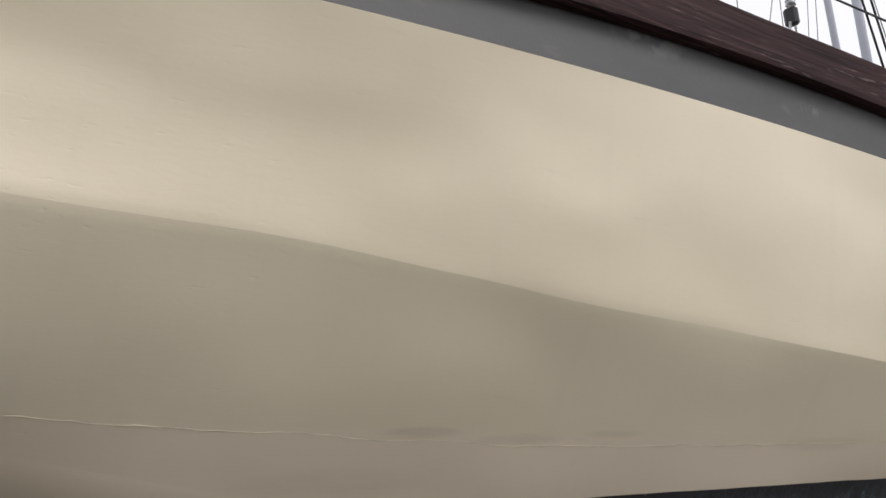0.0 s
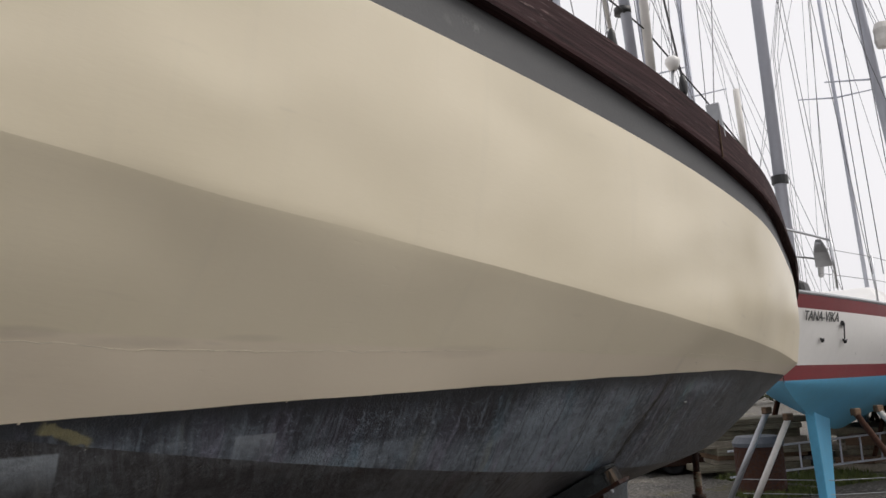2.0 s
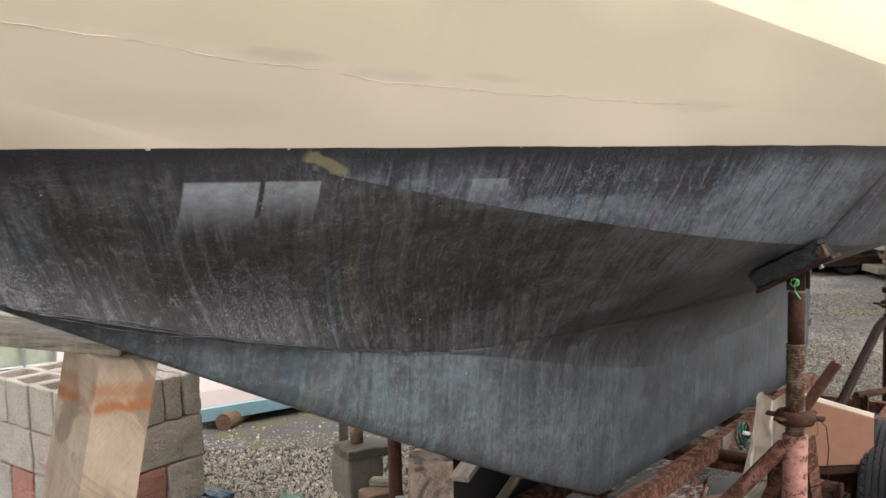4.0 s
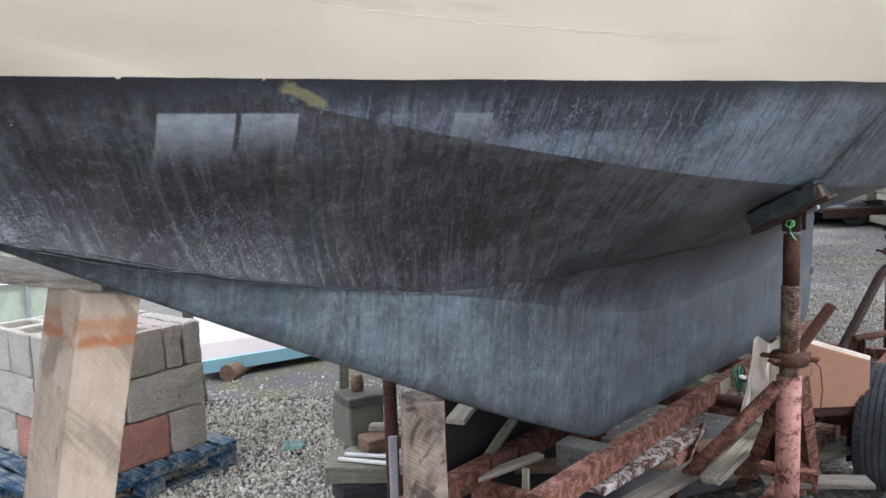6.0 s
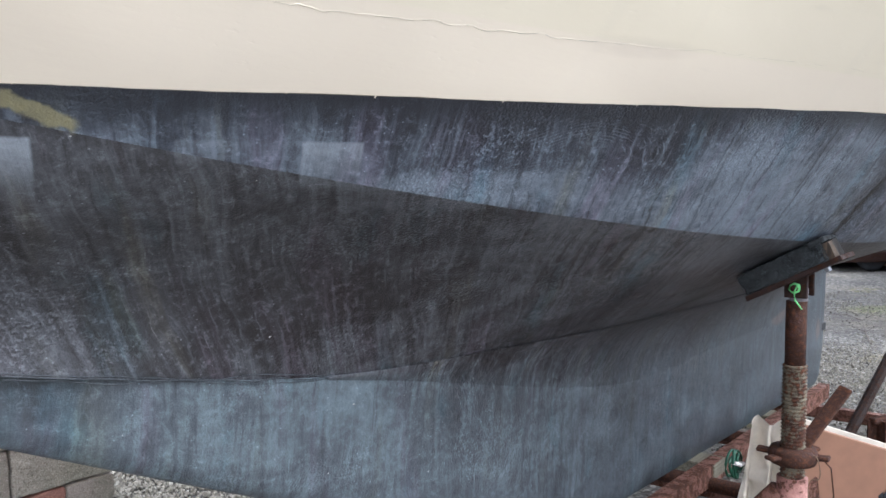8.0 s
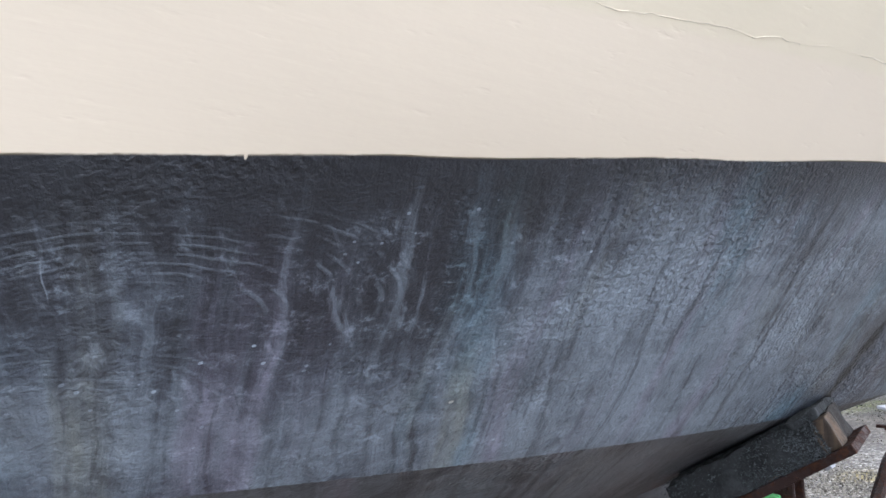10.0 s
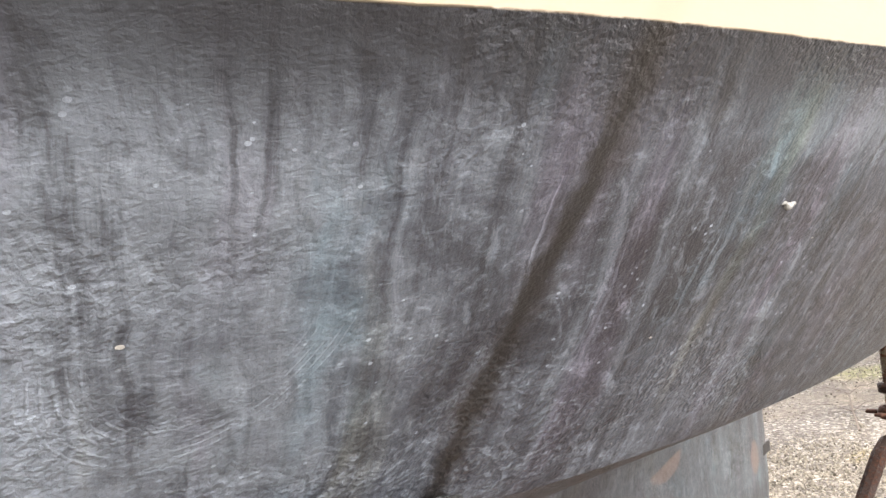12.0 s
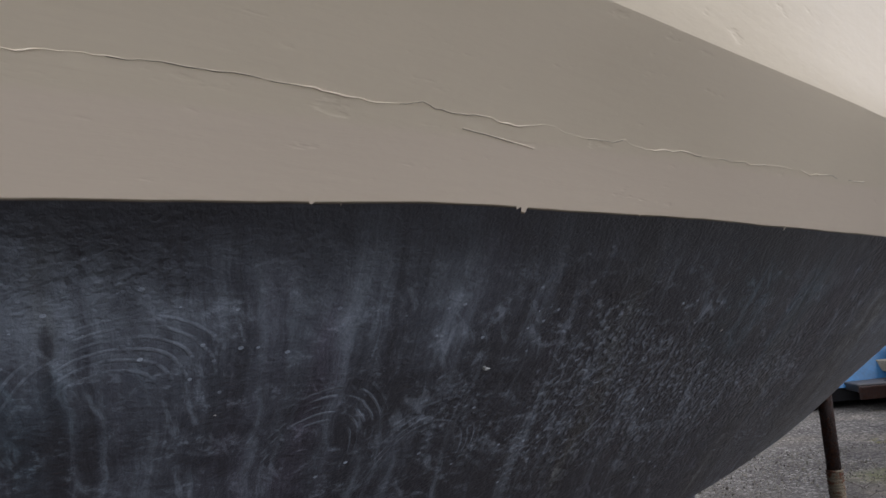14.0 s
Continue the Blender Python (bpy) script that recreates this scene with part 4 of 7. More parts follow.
# the upper chine wavers a little forward
for row in C1:
    row[2] += 0.007 * (1 - smooth01(row[0], -1.0, 0.3)) + 0.008 * math.exp(-(((row[0] + 0.74) / 0.22) ** 2)) - 0.005 * math.exp(-(((row[0] + 0.12) / 0.20) ** 2)) + 0.0025 * noise.noise(Vector((row[0] * 4.0, 3, 1)))
EASE1 = corner(BB, C1, C2, lambda s: 0.006 + 0.012 * (1 - smooth01(s, -1.2, -0.2)))
EASE2 = corner(C1, C2, GB, lambda s: 0.012 + 0.15 * (1 - smooth01(s, -0.55, 0.0)))


def dent(s, v, seed=0.0, fore=0.0):
    """Hand-beaten plating: shallow hollows between the frames."""
    q = Vector((s * 2.1, v * 1.3 + seed, seed))
    return 0.0055 * noise.noise(q) + 0.0022 * noise.noise(q * 2.6) + fore * (1 - smooth01(s, -1.2, 0.1)) * noise.noise(Vector((s * 3.2, v * 2.0, 9)))


r, u = panel_rows(BB, C1, 40, lambda s, v: (0.012 - 0.034 * (1 - smooth01(s, -1.3, 0.2))) * math.sin(math.pi * v) + dent(s, v, 0.0, 0.004) * math.sin(math.pi * v) ** 0.5, None, EASE1)
both_sides("topside", r, u, "hull", yacht, "cream gloss topside plate with shallow dents")


def chine_bulge(s, v):
    return 0.012 * (1 - smooth01(s, 1.0, 2.4)) * math.sin(math.pi * v) + crease(s, v) * smooth01(v, 0.40, 0.75) + 0.6 * dent(s, v, 4.0, 0.003) * math.sin(math.pi * v) ** 0.5


r, u = panel_rows(C1, C2, 44, chine_bulge, EASE1, EASE2)
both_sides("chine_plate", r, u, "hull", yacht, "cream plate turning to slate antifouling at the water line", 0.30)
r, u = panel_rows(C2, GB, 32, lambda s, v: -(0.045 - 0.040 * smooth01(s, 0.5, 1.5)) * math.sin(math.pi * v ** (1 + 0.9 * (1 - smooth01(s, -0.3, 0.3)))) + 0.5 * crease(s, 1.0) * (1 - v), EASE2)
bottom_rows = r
# hull_low carries the downward face's shade in its colour
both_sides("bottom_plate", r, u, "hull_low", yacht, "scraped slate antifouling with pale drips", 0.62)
inner = RB + np.array([0.0, -0.030, 0.012])
r, u = panel_rows(inner, BB, 4)
both_sides("sheer_band", r, u, "band", yacht, "satin dark grey painted band")


def plank_piece(rows, side):
    """One length of the bulwark plank, standing proud of the band."""
    out, uv = [], []
    for (s, h, zt), (s2, h2, zb) in rows:
        prof = [(h - 0.045, zt - 0.004), (h - 0.006, zt), (h, zt - 0.008), (h2 + 0.006, zb + 0.016), (h2 + 0.004, zb + 0.004), (h2 - 0.008, zb), (h2 - 0.045, zb + 0.002), (h - 0.045, zt - 0.004)]
        d = np.cumsum([0] + [math.dist(a, b) for a, b in zip(prof, prof[1:])])
        out.append([to_world(s, side * a, b) for a, b in prof])
        uv.append([(float(s), float(k)) for k in d])
    return grid_bm(out if side > 0 else out[::-1], uv if side > 0 else uv[::-1])


for side in (1, -1):
    pairs = list(zip(RT, RB))
    for lo, hi in ((-9, -1.1), (-1.1, 1.69), (1.69, 9)):
        piece = [p for p in pairs if lo - 0.026 <= p[0][0] <= hi + 0.026]
        part("bulwark_plank", plank_piece(piece, side), "plank", yacht, "dark stained weathered plank" if side > 0 else "", smooth=False)

# butt strap over the plank joint
a, b = RT[int(np.argmin(abs(RT[:, 0] - 1.69)))], RB[int(np.argmin(abs(RB[:, 0] - 1.69)))]
part("joint_strip", bar_bm(to_world(1.69, b[1] + 0.006, b[2] + 0.004), to_world(1.69, a[1] + 0.003, a[2] - 0.002), 0.006, 0.003, 0.0008, 45), "brown_plank", yacht)
deck_rows = [[to_world(c[0], c[1] * k - 0.02 * k, c[2] + 0.03 + 0.05 * (1 - k * k)) for k in (0.97, 0.6, 0.2, -0.2, -0.6, -0.97)] for c in RB]
part("deck", grid_bm(deck_rows), "white_dull", yacht)
# transom, closing the after end
ends = [RT[-1], BB[-1], C1[-1], C2[-1], GB[-1]]
bm = bmesh.new()
ring = [bm.verts.new(to_world(*e)) for e in ends] + [bm.verts.new(to_world(e[0], -e[1], e[2])) for e in ends[::-1]]
bm.faces.new(ring)
part("transom", bm, "hull", yacht)


def keel_bm():
    """A tall plate keel with a raked, rounded front edge and a square after end."""
    prof = [(s, keel_front(s)) for s in np.linspace(-0.72, 1.44, 30)] + [(s, keel_foot(s)) for s in np.linspace(1.52, 4.56, 20)] + [(4.66, keel_foot(4.5) + 0.03), (4.71, keel_foot(4.5) + 0.12)]
    levels = 9
    rows, uvs = [], []
    for s, zb in prof:
        zt = max(garboard(s), zb) + 0.03
        front = smooth01(s, -0.75, 0.2) * (1 - 0.75 * smooth01(s, 4.4, 4.72))
        right = []
        for j in range(levels):
            v = j / (levels - 1)
            half = (0.030 + 0.028 * v) * (0.45 + 0.55 * front) * (0.72 + 0.28 * smooth01(v, 0.0, 0.08))
            right.append((s, half, zb + (zt - zb) * v))
        row = [(a, h, z) for a, h, z in right[::-1]] + [(s, 0.012, zb - 0.006), (s, -0.012, zb - 0.006)] + [(a, -h, z) for a, h, z in right]
        rows.append([to_world(*p) for p in row])
        uvs.append([(float(p[0]), float(2.0 - p[2])) for p in row])
    rows.append([to_world(4.72, 0.0, q[2]) for q in row])
    uvs.append(uvs[-1])
    return grid_bm(rows, uvs)


part("keel", keel_bm(), "keel", yacht, "blue-grey scraped antifouling on a raked plate keel", smooth=True)
for z in (0.57, 0.93):
    part("rudder_gudgeon", bar_bm(to_world(4.66, 0.0, z), to_world(4.76, 0.0, z), 0.05, 0.05, 0.004), "black", yacht)
# concave fairing that eases the bottom plate into the keel
at, bot = [p[0] for p in GB], bottom_rows
for side in (1, -1):
    rows, uvs = [], []
    for s, row in zip(at, bot):
        if not 0.42 <= s <= 4.45:
            continue
        d = 0.004 + 0.20 * smooth01(s, 0.35, 2.2)
        end = np.array(row[-1])
        k = len(row) - 1
        while k > 0 and np.linalg.norm(np.array(row[k]) - end) < d:
            k -= 1
        inn = np.array(row[k])
        inn = end + (inn - end) * d / max(1e-6, np.linalg.norm(inn - end))
        foot = keel_front(s) if s < 1.48 else keel_foot(s)
        low = np.array([s, 0.030 + 0.028 * (end[2] - d - foot) / (end[2] + 0.03 - foot) - 0.003, end[2] - d])
        mid = np.array([s, 0.062, end[2]])
        curve = [(1 - v) ** 2 * inn + 2 * v * (1 - v) * mid + v * v * low + np.array([0, 0.002, -0.002]) for v in np.linspace(0, 1, 9)]
        rows.append([to_world(c[0], side * c[1], c[2]) for c in curve])
        uvs.append([(float(s), 2.0 - float(c[2])) for c in curve])
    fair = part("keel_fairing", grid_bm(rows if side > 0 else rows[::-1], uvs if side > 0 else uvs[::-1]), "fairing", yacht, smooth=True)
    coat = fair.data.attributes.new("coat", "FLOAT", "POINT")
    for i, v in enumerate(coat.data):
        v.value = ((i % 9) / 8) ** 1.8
# fairing seam where keel and bottom meet
# ragged weld runs along it
for k, (dh, dz, rr) in enumerate(((0.004, 0.008, 0.0011), (0.003, 0.0, 0.0016), (0.001, -0.010, 0.0010))):
    at = np.arange(-0.68, 1.35, 0.012)
    seam = [to_world(s, 0.056 + dh + 0.003 * noise.noise(Vector((s * 30, k, 0))), garboard(s) + dz * (0.6 + noise.noise(Vector((s * 5, k, 4)))) + 0.004 * noise.noise(Vector((s * 14, k, 2)))) for s in at]
    part("garboard_weld", tube_bm(seam, [max(0.0004, rr * (1 - smooth01(s, 0.3, 1.35)) * (0.8 + 1.8 * noise.noise(Vector((s * 47, k, 7))))) for s in at], 6), "keel", yacht, smooth=True)


def on_chine(s, k):
    """A place on the near chine plate, k of the way down it."""
    i = np.interp(s, C1[:, 0], np.arange(len(C1)))
    p = np.array([np.interp(i, np.arange(len(C1)), C1[:, c]) for c in range(3)])
    q = np.array([np.interp(i, np.arange(len(C2)), C2[:, c]) for c in range(3)])
    across = q - p
    out = np.array([0.0, -across[2], across[1]])
    out = out / np.linalg.norm(out)
    return p + across * k + out * chine_bulge(s, k)


def ridge(name, knots, r, wob, seed, label):
    """A cracked, hand-filled seam proud of the plate."""
    rng = random.Random(seed)
    ks = np.array(knots)
    pts, rad = [], []
    for s in np.arange(ks[0, 0], ks[-1, 0], 0.0045):
        k = float(np.interp(s, ks[:, 0], ks[:, 1])) + wob * (noise.noise(Vector((s * 7, seed, 0))) + 0.6 * noise.noise(Vector((s * 31, seed, 3))) + 0.22 * noise.noise(Vector((s * 110, seed, 5))))
        c = on_chine(s, k)
        pts.append(to_world(c[0], c[1] - r * 0.2 + 0.0001, c[2]))
        rad.append(r * max(0.06 if s > 0.7 else 0.30, 0.55 + 1.5 * noise.noise(Vector((s * 19, seed, 9))) + 0.9 * noise.noise(Vector((s * 75, seed, 2))) + rng.uniform(-0.2, 0.3)))
    lip = part(name, tube_bm(pts, rad, 6), "cream_weld", yacht, label, smooth=True)
    # broken dark line below the lip: open crack plus the lip's painted shadow
    gaps = [(Vector(p) + Vector((0, 0, -0.8 * r)), k) for p, k in zip(pts, rad)]
    for a in range(0, len(gaps) - 3, 16):
        piece = gaps[a:a + rng.randint(8, 17)]
        if len(piece) > 2 and rng.random() < 0.75:
            part("open_crack", tube_bm([q for q, _ in piece], [r * 0.42 * rng.uniform(0.3, 1.1) for _ in piece], 5), "crack", lip, "dark open crack in the filler with the lip's shadow painted in")


ridge("filler_seam", [(-1.1, 0.82), (-0.6, 0.69), (-0.17, 0.59), (0.73, 0.36)], 0.0006, 0.012, 3, "cracked cream filler ridge along the plate")
ridge("filler_seam", [(0.73, 0.36), (1.14, 0.265), (1.42, 0.225), (1.66, 0.187)], 0.00032, 0.014, 3, "cracked cream filler ridge along the plate")
ridge("filler_seam", [(1.66, 0.187), (1.77, 0.169), (1.99, 0.15), (2.32, 0.13), (2.7, 0.105)], 0.00042, 0.014, 3, "fine crack in cream filler along the plate")
ridge("filler_seam", [(1.69, 0.229), (1.72, 0.231), (1.78, 0.226), (1.80, 0.24)], 0.0003, 0.006, 8, "")
ridge("filler_seam", [(2.21, 0.150), (2.25, 0.153), (2.27, 0.156)], 0.0005, 0.004, 12, "")


def paint_chip(s, k, w, seed):
    """A ragged flake of pale filler stuck to the plate."""
    pts, rad = [], []
    for i in range(9):
        v = i / 8
        c = on_chine(s + w * (v - 0.5), k + 0.006 * noise.noise(Vector((v * 3, seed, 1))))
        pts.append(to_world(c[0], c[1] + 0.0005, c[2]))
        rad.append(w * (0.03 + 0.11 * math.sin(math.pi * v)) * (1 + 0.8 * noise.noise(Vector((v * 6, seed, 5)))))
    part("filler_flake", tube_bm(pts, rad, 7), "old_filler", yacht, "pale flake of filler on the antifouling", smooth=True)


paint_chip(1.942, 0.499, 0.022, 4)
paint_chip(2.33, 0.44, 0.008, 6)


# ---- deck fittings along the rail ----
def inboard(x, y, d=0.03):
    p = np.array([x, y]) - NO * d
    return float(p[0]), float(p[1])


def stanchion(x, y, z0, z1, label, r=0.0155):
    x, y = inboard(x, y, 0.035)
    st = thing("stanchion", label, "stanchion", "stanchions along the rail", at=(x, y, z0))
    part("tube", rod_bm((x, y, z0), (x - 0.01, y, z1), r, 14, r * 0.92), "white_dull", st, smooth=True)
    part("foot", lathe_moved([(0, 0), (0.034, 0), (0.034, 0.008), (0.022, 0.02), (0.022, 0.06), (0, 0.06)], (x, y, z0)), "steel", st, smooth=True)
    return st


def lathe_moved(profile, at, seg=20):
    bm = lathe_bm(profile, seg)
    bm.transform(Matrix.Translation(at))
    return bm


stanchion(1.735, 2.291, 2.56, 3.30, "white painted tube stanchion on the yacht's rail")
stanchion(2.37, 2.642, 2.40, 2.74, "short grey tube stanchion with a slack wire end", 0.013)
line_wire = thing("lifeline", "thin dark wire lifeline sagging along the rail", "wire", at=(1.7, 2.3, 2.77))
pts = [(0.55, 1.72, 2.90), (0.95, 1.90, 2.862), (1.29, 2.07, 2.824), (1.700, 2.316, 2.775), (2.05, 2.50, 2.625), (2.35, 2.66, 2.48)]
part("wire", tube_bm(pts, 0.0032, 6), "black", line_wire, smooth=True)

vent = thing("deck_light", "white mushroom-headed deck light on a thin stem", "lamp", at=(1.80, 2.345, 2.56))
part("stem", rod_bm((1.802, 2.345, 2.50), (1.815, 2.345, 2.655), 0.007, 10), "galv", vent, smooth=True)
part("head", lathe_moved([(0.0, 0.0), (0.012, 0.0), (0.022, 0.018), (0.026, 0.028), (0.024, 0.040), (0.012, 0.050), (0, 0.052)], (1.816, 2.345, 2.652)), "white", vent, smooth=True)
rig = thing("shroud_turnbuckle", "black booted turnbuckle with a wire shroud above it", "rigging", at=(1.88, 2.39, 2.55))
part("boot", lathe_moved([(0, 0), (0.008, 0), (0.013, 0.02), (0.014, 0.05), (0.008, 0.075), (0, 0.08)], (1.875, 2.38, 2.575)), "black", rig, smooth=True)
part("shackle", tube_bm([(1.867, 2.38, 2.58), (1.864, 2.38, 2.54), (1.886, 2.38, 2.53), (1.886, 2.38, 2.575)], 0.004, 6), "steel", rig, smooth=True)
part("wire", rod_bm((1.873, 2.38, 2.65), (1.50, 2.55, 6.2), 0.004, 6), "wire", rig, smooth=True)
plate = thing("chain_plate", "small rounded grey plate standing on the rail", "fitting", at=(2.10, 2.50, 2.50))
part("plate", bar_bm((2.10, 2.505, 2.48), (2.085, 2.505, 2.610), 0.048, 0.010, 0.004, 45), "galv", plate)
pole = thing("spinnaker_pole", "grey alloy pole standing upright by the rail", "pole", at=(1.60, 2.26, 2.6))
part("tube", rod_bm((1.603, 2.25, 2.56), (1.49, 2.32, 5.4), 0.017, 14), "alu", pole, smooth=True)
part("clamp", lathe_moved([(0, 0), (0.027, 0), (0.027, 0.02), (0, 0.02)], (1.587, 2.262, 2.79)), "black", pole, smooth=True)
fur = thing("furling_line", "white stay with a black boot at its foot", "rigging", at=(1.49, 2.19, 2.6))
part("boot", lathe_moved([(0, 0), (0.012, 0), (0.016, 0.02), (0.012, 0.06), (0.006, 0.075), (0, 0.08)], (1.492, 2.19, 2.625)), "black", fur, smooth=True)
part("stay", rod_bm((1.492, 2.19, 2.69), (1.24, 2.28, 5.0), 0.0065, 8), "white_dull", fur, smooth=True)
back = thing("backstay_pair", "pair of dark wire stays rising from the rail", "rigging", at=(1.21, 2.05, 2.65))
for dx in (0.0, 0.022):
    part("wire", rod_bm((1.215 + dx, 2.06, 2.62), (0.93 + dx * 2, 2.16, 5.2), 0.0032, 6), "black", back, smooth=True)
blk = thing("deck_block", "black sheave block standing on a splayed metal strap", "fitting", at=(0.90, 1.90, 2.70))
part("cheek", bar_bm((0.90, 1.895, 2.750), (0.898, 1.895, 2.800), 0.034, 0.020, 0.006, 45), "black", blk)
for d in (-0.016, 0.016):
    part("strap", rod_bm((0.90 + d * 1.6, 1.895 + d * 1.6, 2.68), (0.90 + d * 0.7, 1.895 + d * 0.7, 2.755), 0.0035, 6), "steel", blk, smooth=True)
part("sheave", lathe_moved([(0, 0), (0.013, 0), (0.010, 0.006), (0.013, 0.012), (0, 0.012)], (0.899, 1.890, 2.805)), "galv", blk, smooth=True)


# ---- steel boat stands ----
def stand(x, y, top, name_label, scale_r=1.0, braces=(), pad=None):
    """A screw stand: foot tube, thread with a ring nut, inner tube, splayed legs."""
    st = thing("boat_stand", name_label, "stand", "steel stands under the yacht", at=(x, y, 0))
    low = part("foot_tube", rod_bm((x, y, 0.02), (x, y, 0.66), 0.042 * scale_r, 20), "pink_steel" if scale_r > 0.9 else "rust", st, "pink primed tube with rust spots" if scale_r > 0.9 else "dark rusted tube", smooth=True)
    part("foot_plate", bar_bm((x, y, 0.0), (x, y, 0.02), 0.16, 0.16, 0.004), "rust", st)
    # thread: a stack of turns
    prof, z = [(0.0, 0.62)], 0.62
    while z < 0.985:
        prof += [(0.030 * scale_r, z), (0.0345 * scale_r, z + 0.004), (0.030 * scale_r, z + 0.008)]
        z += 0.0105
    prof.append((0, z))
    part("thread", lathe_moved(prof, (x, y, 0), 20), "thread", st, "rusty coarse screw thread", smooth=True)
    nut = part("ring_nut", lathe_moved([(0.034, 0.70), (0.062 * scale_r, 0.703), (0.066 * scale_r, 0.715), (0.066 * scale_r, 0.735), (0.060 * scale_r, 0.745), (0.034, 0.748)], (x, y, 0), 20), "rust", st, smooth=True)
    for a in (20, 140, 200, 320):
        c, s = math.cos(radians(a)), math.sin(radians(a))
        part("lug", bar_bm((x + c * 0.055, y + s * 0.055, 0.725), (x + c * 0.098, y + s * 0.098, 0.728), 0.034, 0.012, 0.004), "rust", nut)
    part("inner_tube", rod_bm((x, y, 0.97), (x, y, top), 0.028 * scale_r, 18), "rust" if scale_r > 0.9 else "black_rust", st, "rust-brown tube with orange scabs", smooth=True)
    for i, (a, b, w) in enumerate(braces):
        bm = rod_bm(a, b, w * 0.5, 16) if i == 0 else angle_bm(a, b, w, 0.007, 30)
        part("leg", bm, "red_steel", st, "rusty pink tube leg" if i == 0 else "rusted angle-iron leg", smooth=i == 0)
    return st


def pad_head(st, outer, inn, x, y):
    """A carpet-wrapped wooden pad on a hinged steel plate."""
    o, i = Vector(outer), Vector(inn)
    along = (i - o).normalized()
    side = Vector((AX[0], AX[1], 0))
    side = (side - along * side.dot(along)).normalized()
    up = along.cross(side)
    if up.z < 0:
        up = -up
    n = (i - o).length

    def slab(t0, t1, w, z0, z1, bevel, jitter=0.0, cuts=0):
        bm = box_bm(t1 - t0, w, z1 - z0, bevel, True, 2, 0.0, cuts)
        m = Matrix((along.to_4d(), side.to_4d(), up.to_4d(), (0, 0, 0, 1))).transposed()
        m[0][3], m[1][3], m[2][3] = 0, 0, 0
        m[3][0] = m[3][1] = m[3][2] = 0
        m[3][3] = 1
        if jitter:
            for v in bm.verts:
                v.co += noise.noise_vector(v.co * 40) * jitter
        for k in range(3):
            m[k][3] = (o + along * (t0 + t1) / 2 + up * z0)[k]
        bm.transform(m)
        return bm

    part("hinge_plate", slab(-0.012, n, 0.150, 0.0, 0.014, 0.002, 0.0012, 6), "dark_rust", st, "flaking rusted steel plate")
    wood = slab(0.006, n - 0.012, 0.078, 0.014, 0.064, 0.004, 0.0035, 10)
    wood.transform(Matrix.Translation(side * 0.027))
    part("wooden_pad", wood, "rot_grain", st, "rotted dark timber with cracked end grain")
    lath = slab(0.002, n - 0.02, 0.048, 0.0145, 0.060, 0.003, 0.0025, 8)
    lath.transform(Matrix.Translation(-side * 0.039))
    part("wooden_lath", lath, "end_grain", st, "pale split lath beside the pad")
    wrap = part("carpet_wrap", slab(0.024, n - 0.004, 0.146, 0.015, 0.074, 0.012, 0.007, 34), "pad_pile", st, "matted black carpet wrapped round the pad")
    part("carpet_flap", slab(0.004, 0.05, 0.150, 0.064, 0.078, 0.004, 0.006, 14), "pad_pile", wrap, "torn carpet edge over the wood")
    # loose pile: short tufts over the sides, top and torn end
    rng = random.Random(4)
    for mat, count, label in (("pad_pile", 5200, ""), ("pad_lint", 4200, "pale lint caught in the pile")):
        verts, faces = [], []
        for _ in range(count):
            t, face = rng.uniform(0.0, n), rng.random()
            if face < 0.5:
                q, nrm = (-0.073, rng.uniform(0.014, 0.072)), -side
            elif face < 0.8:
                q, nrm = (rng.uniform(-0.073, 0.073), 0.074), up
            else:
                q, nrm = ((rng.choice((-0.070, 0.070)), rng.uniform(0.02, 0.07)) if rng.random() < 0.4 else (rng.uniform(-0.07, 0.07), 0.069)), -along
                t = 0.020
            if face < 0.8:
                t = max(t, 0.018)
            if mat == "pad_lint" and rng.random() < 0.6:
                t = 0.02 + abs(rng.gauss(0, 0.06))
            c = o + along * t + side * q[0] + up * q[1]
            d = (nrm + Vector((rng.gauss(0, 0.8), rng.gauss(0, 0.8), rng.gauss(0, 0.8)))).normalized() * rng.uniform(0.002, 0.0065)
            w = d.orthogonal().normalized() * 0.0006
            k = len(verts)
            verts += [tuple(c - w), tuple(c + w), tuple(c + d)]
            faces.append((k, k + 1, k + 2))
        me = bpy.data.meshes.new("carpet_fray")
        me.from_pydata(verts, [], faces)
        mesh_part("carpet_fray", me, mat, wrap, label)
    for t in (0.05, n - 0.10):
        b = o + along * t - up * 0.012
        part("bolt", rod_bm(b, b + up * 0.013, 0.009, 6), "galv", st)
    # fork between the tube and the plate, hinged on a pin along the boat
    fore = Vector((AX[0], AX[1], 0))
    c = Vector((x + 0.012, y + 0.008, 0))
    for k in (-0.034, 0.034):
        part("fork", bar_bm(c + fore * k + Vector((0, 0, 1.176)), c + fore * k + Vector((0, 0, 1.240)), 0.010, 0.062, 0.002, 45), "dark_rust", st)
    part("pin", rod_bm(c - fore * 0.056 + Vector((0, 0, 1.205)), c + fore * 0.058 + Vector((0, 0, 1.205)), 0.010, 10), "rust", st, smooth=True)
    return wrap


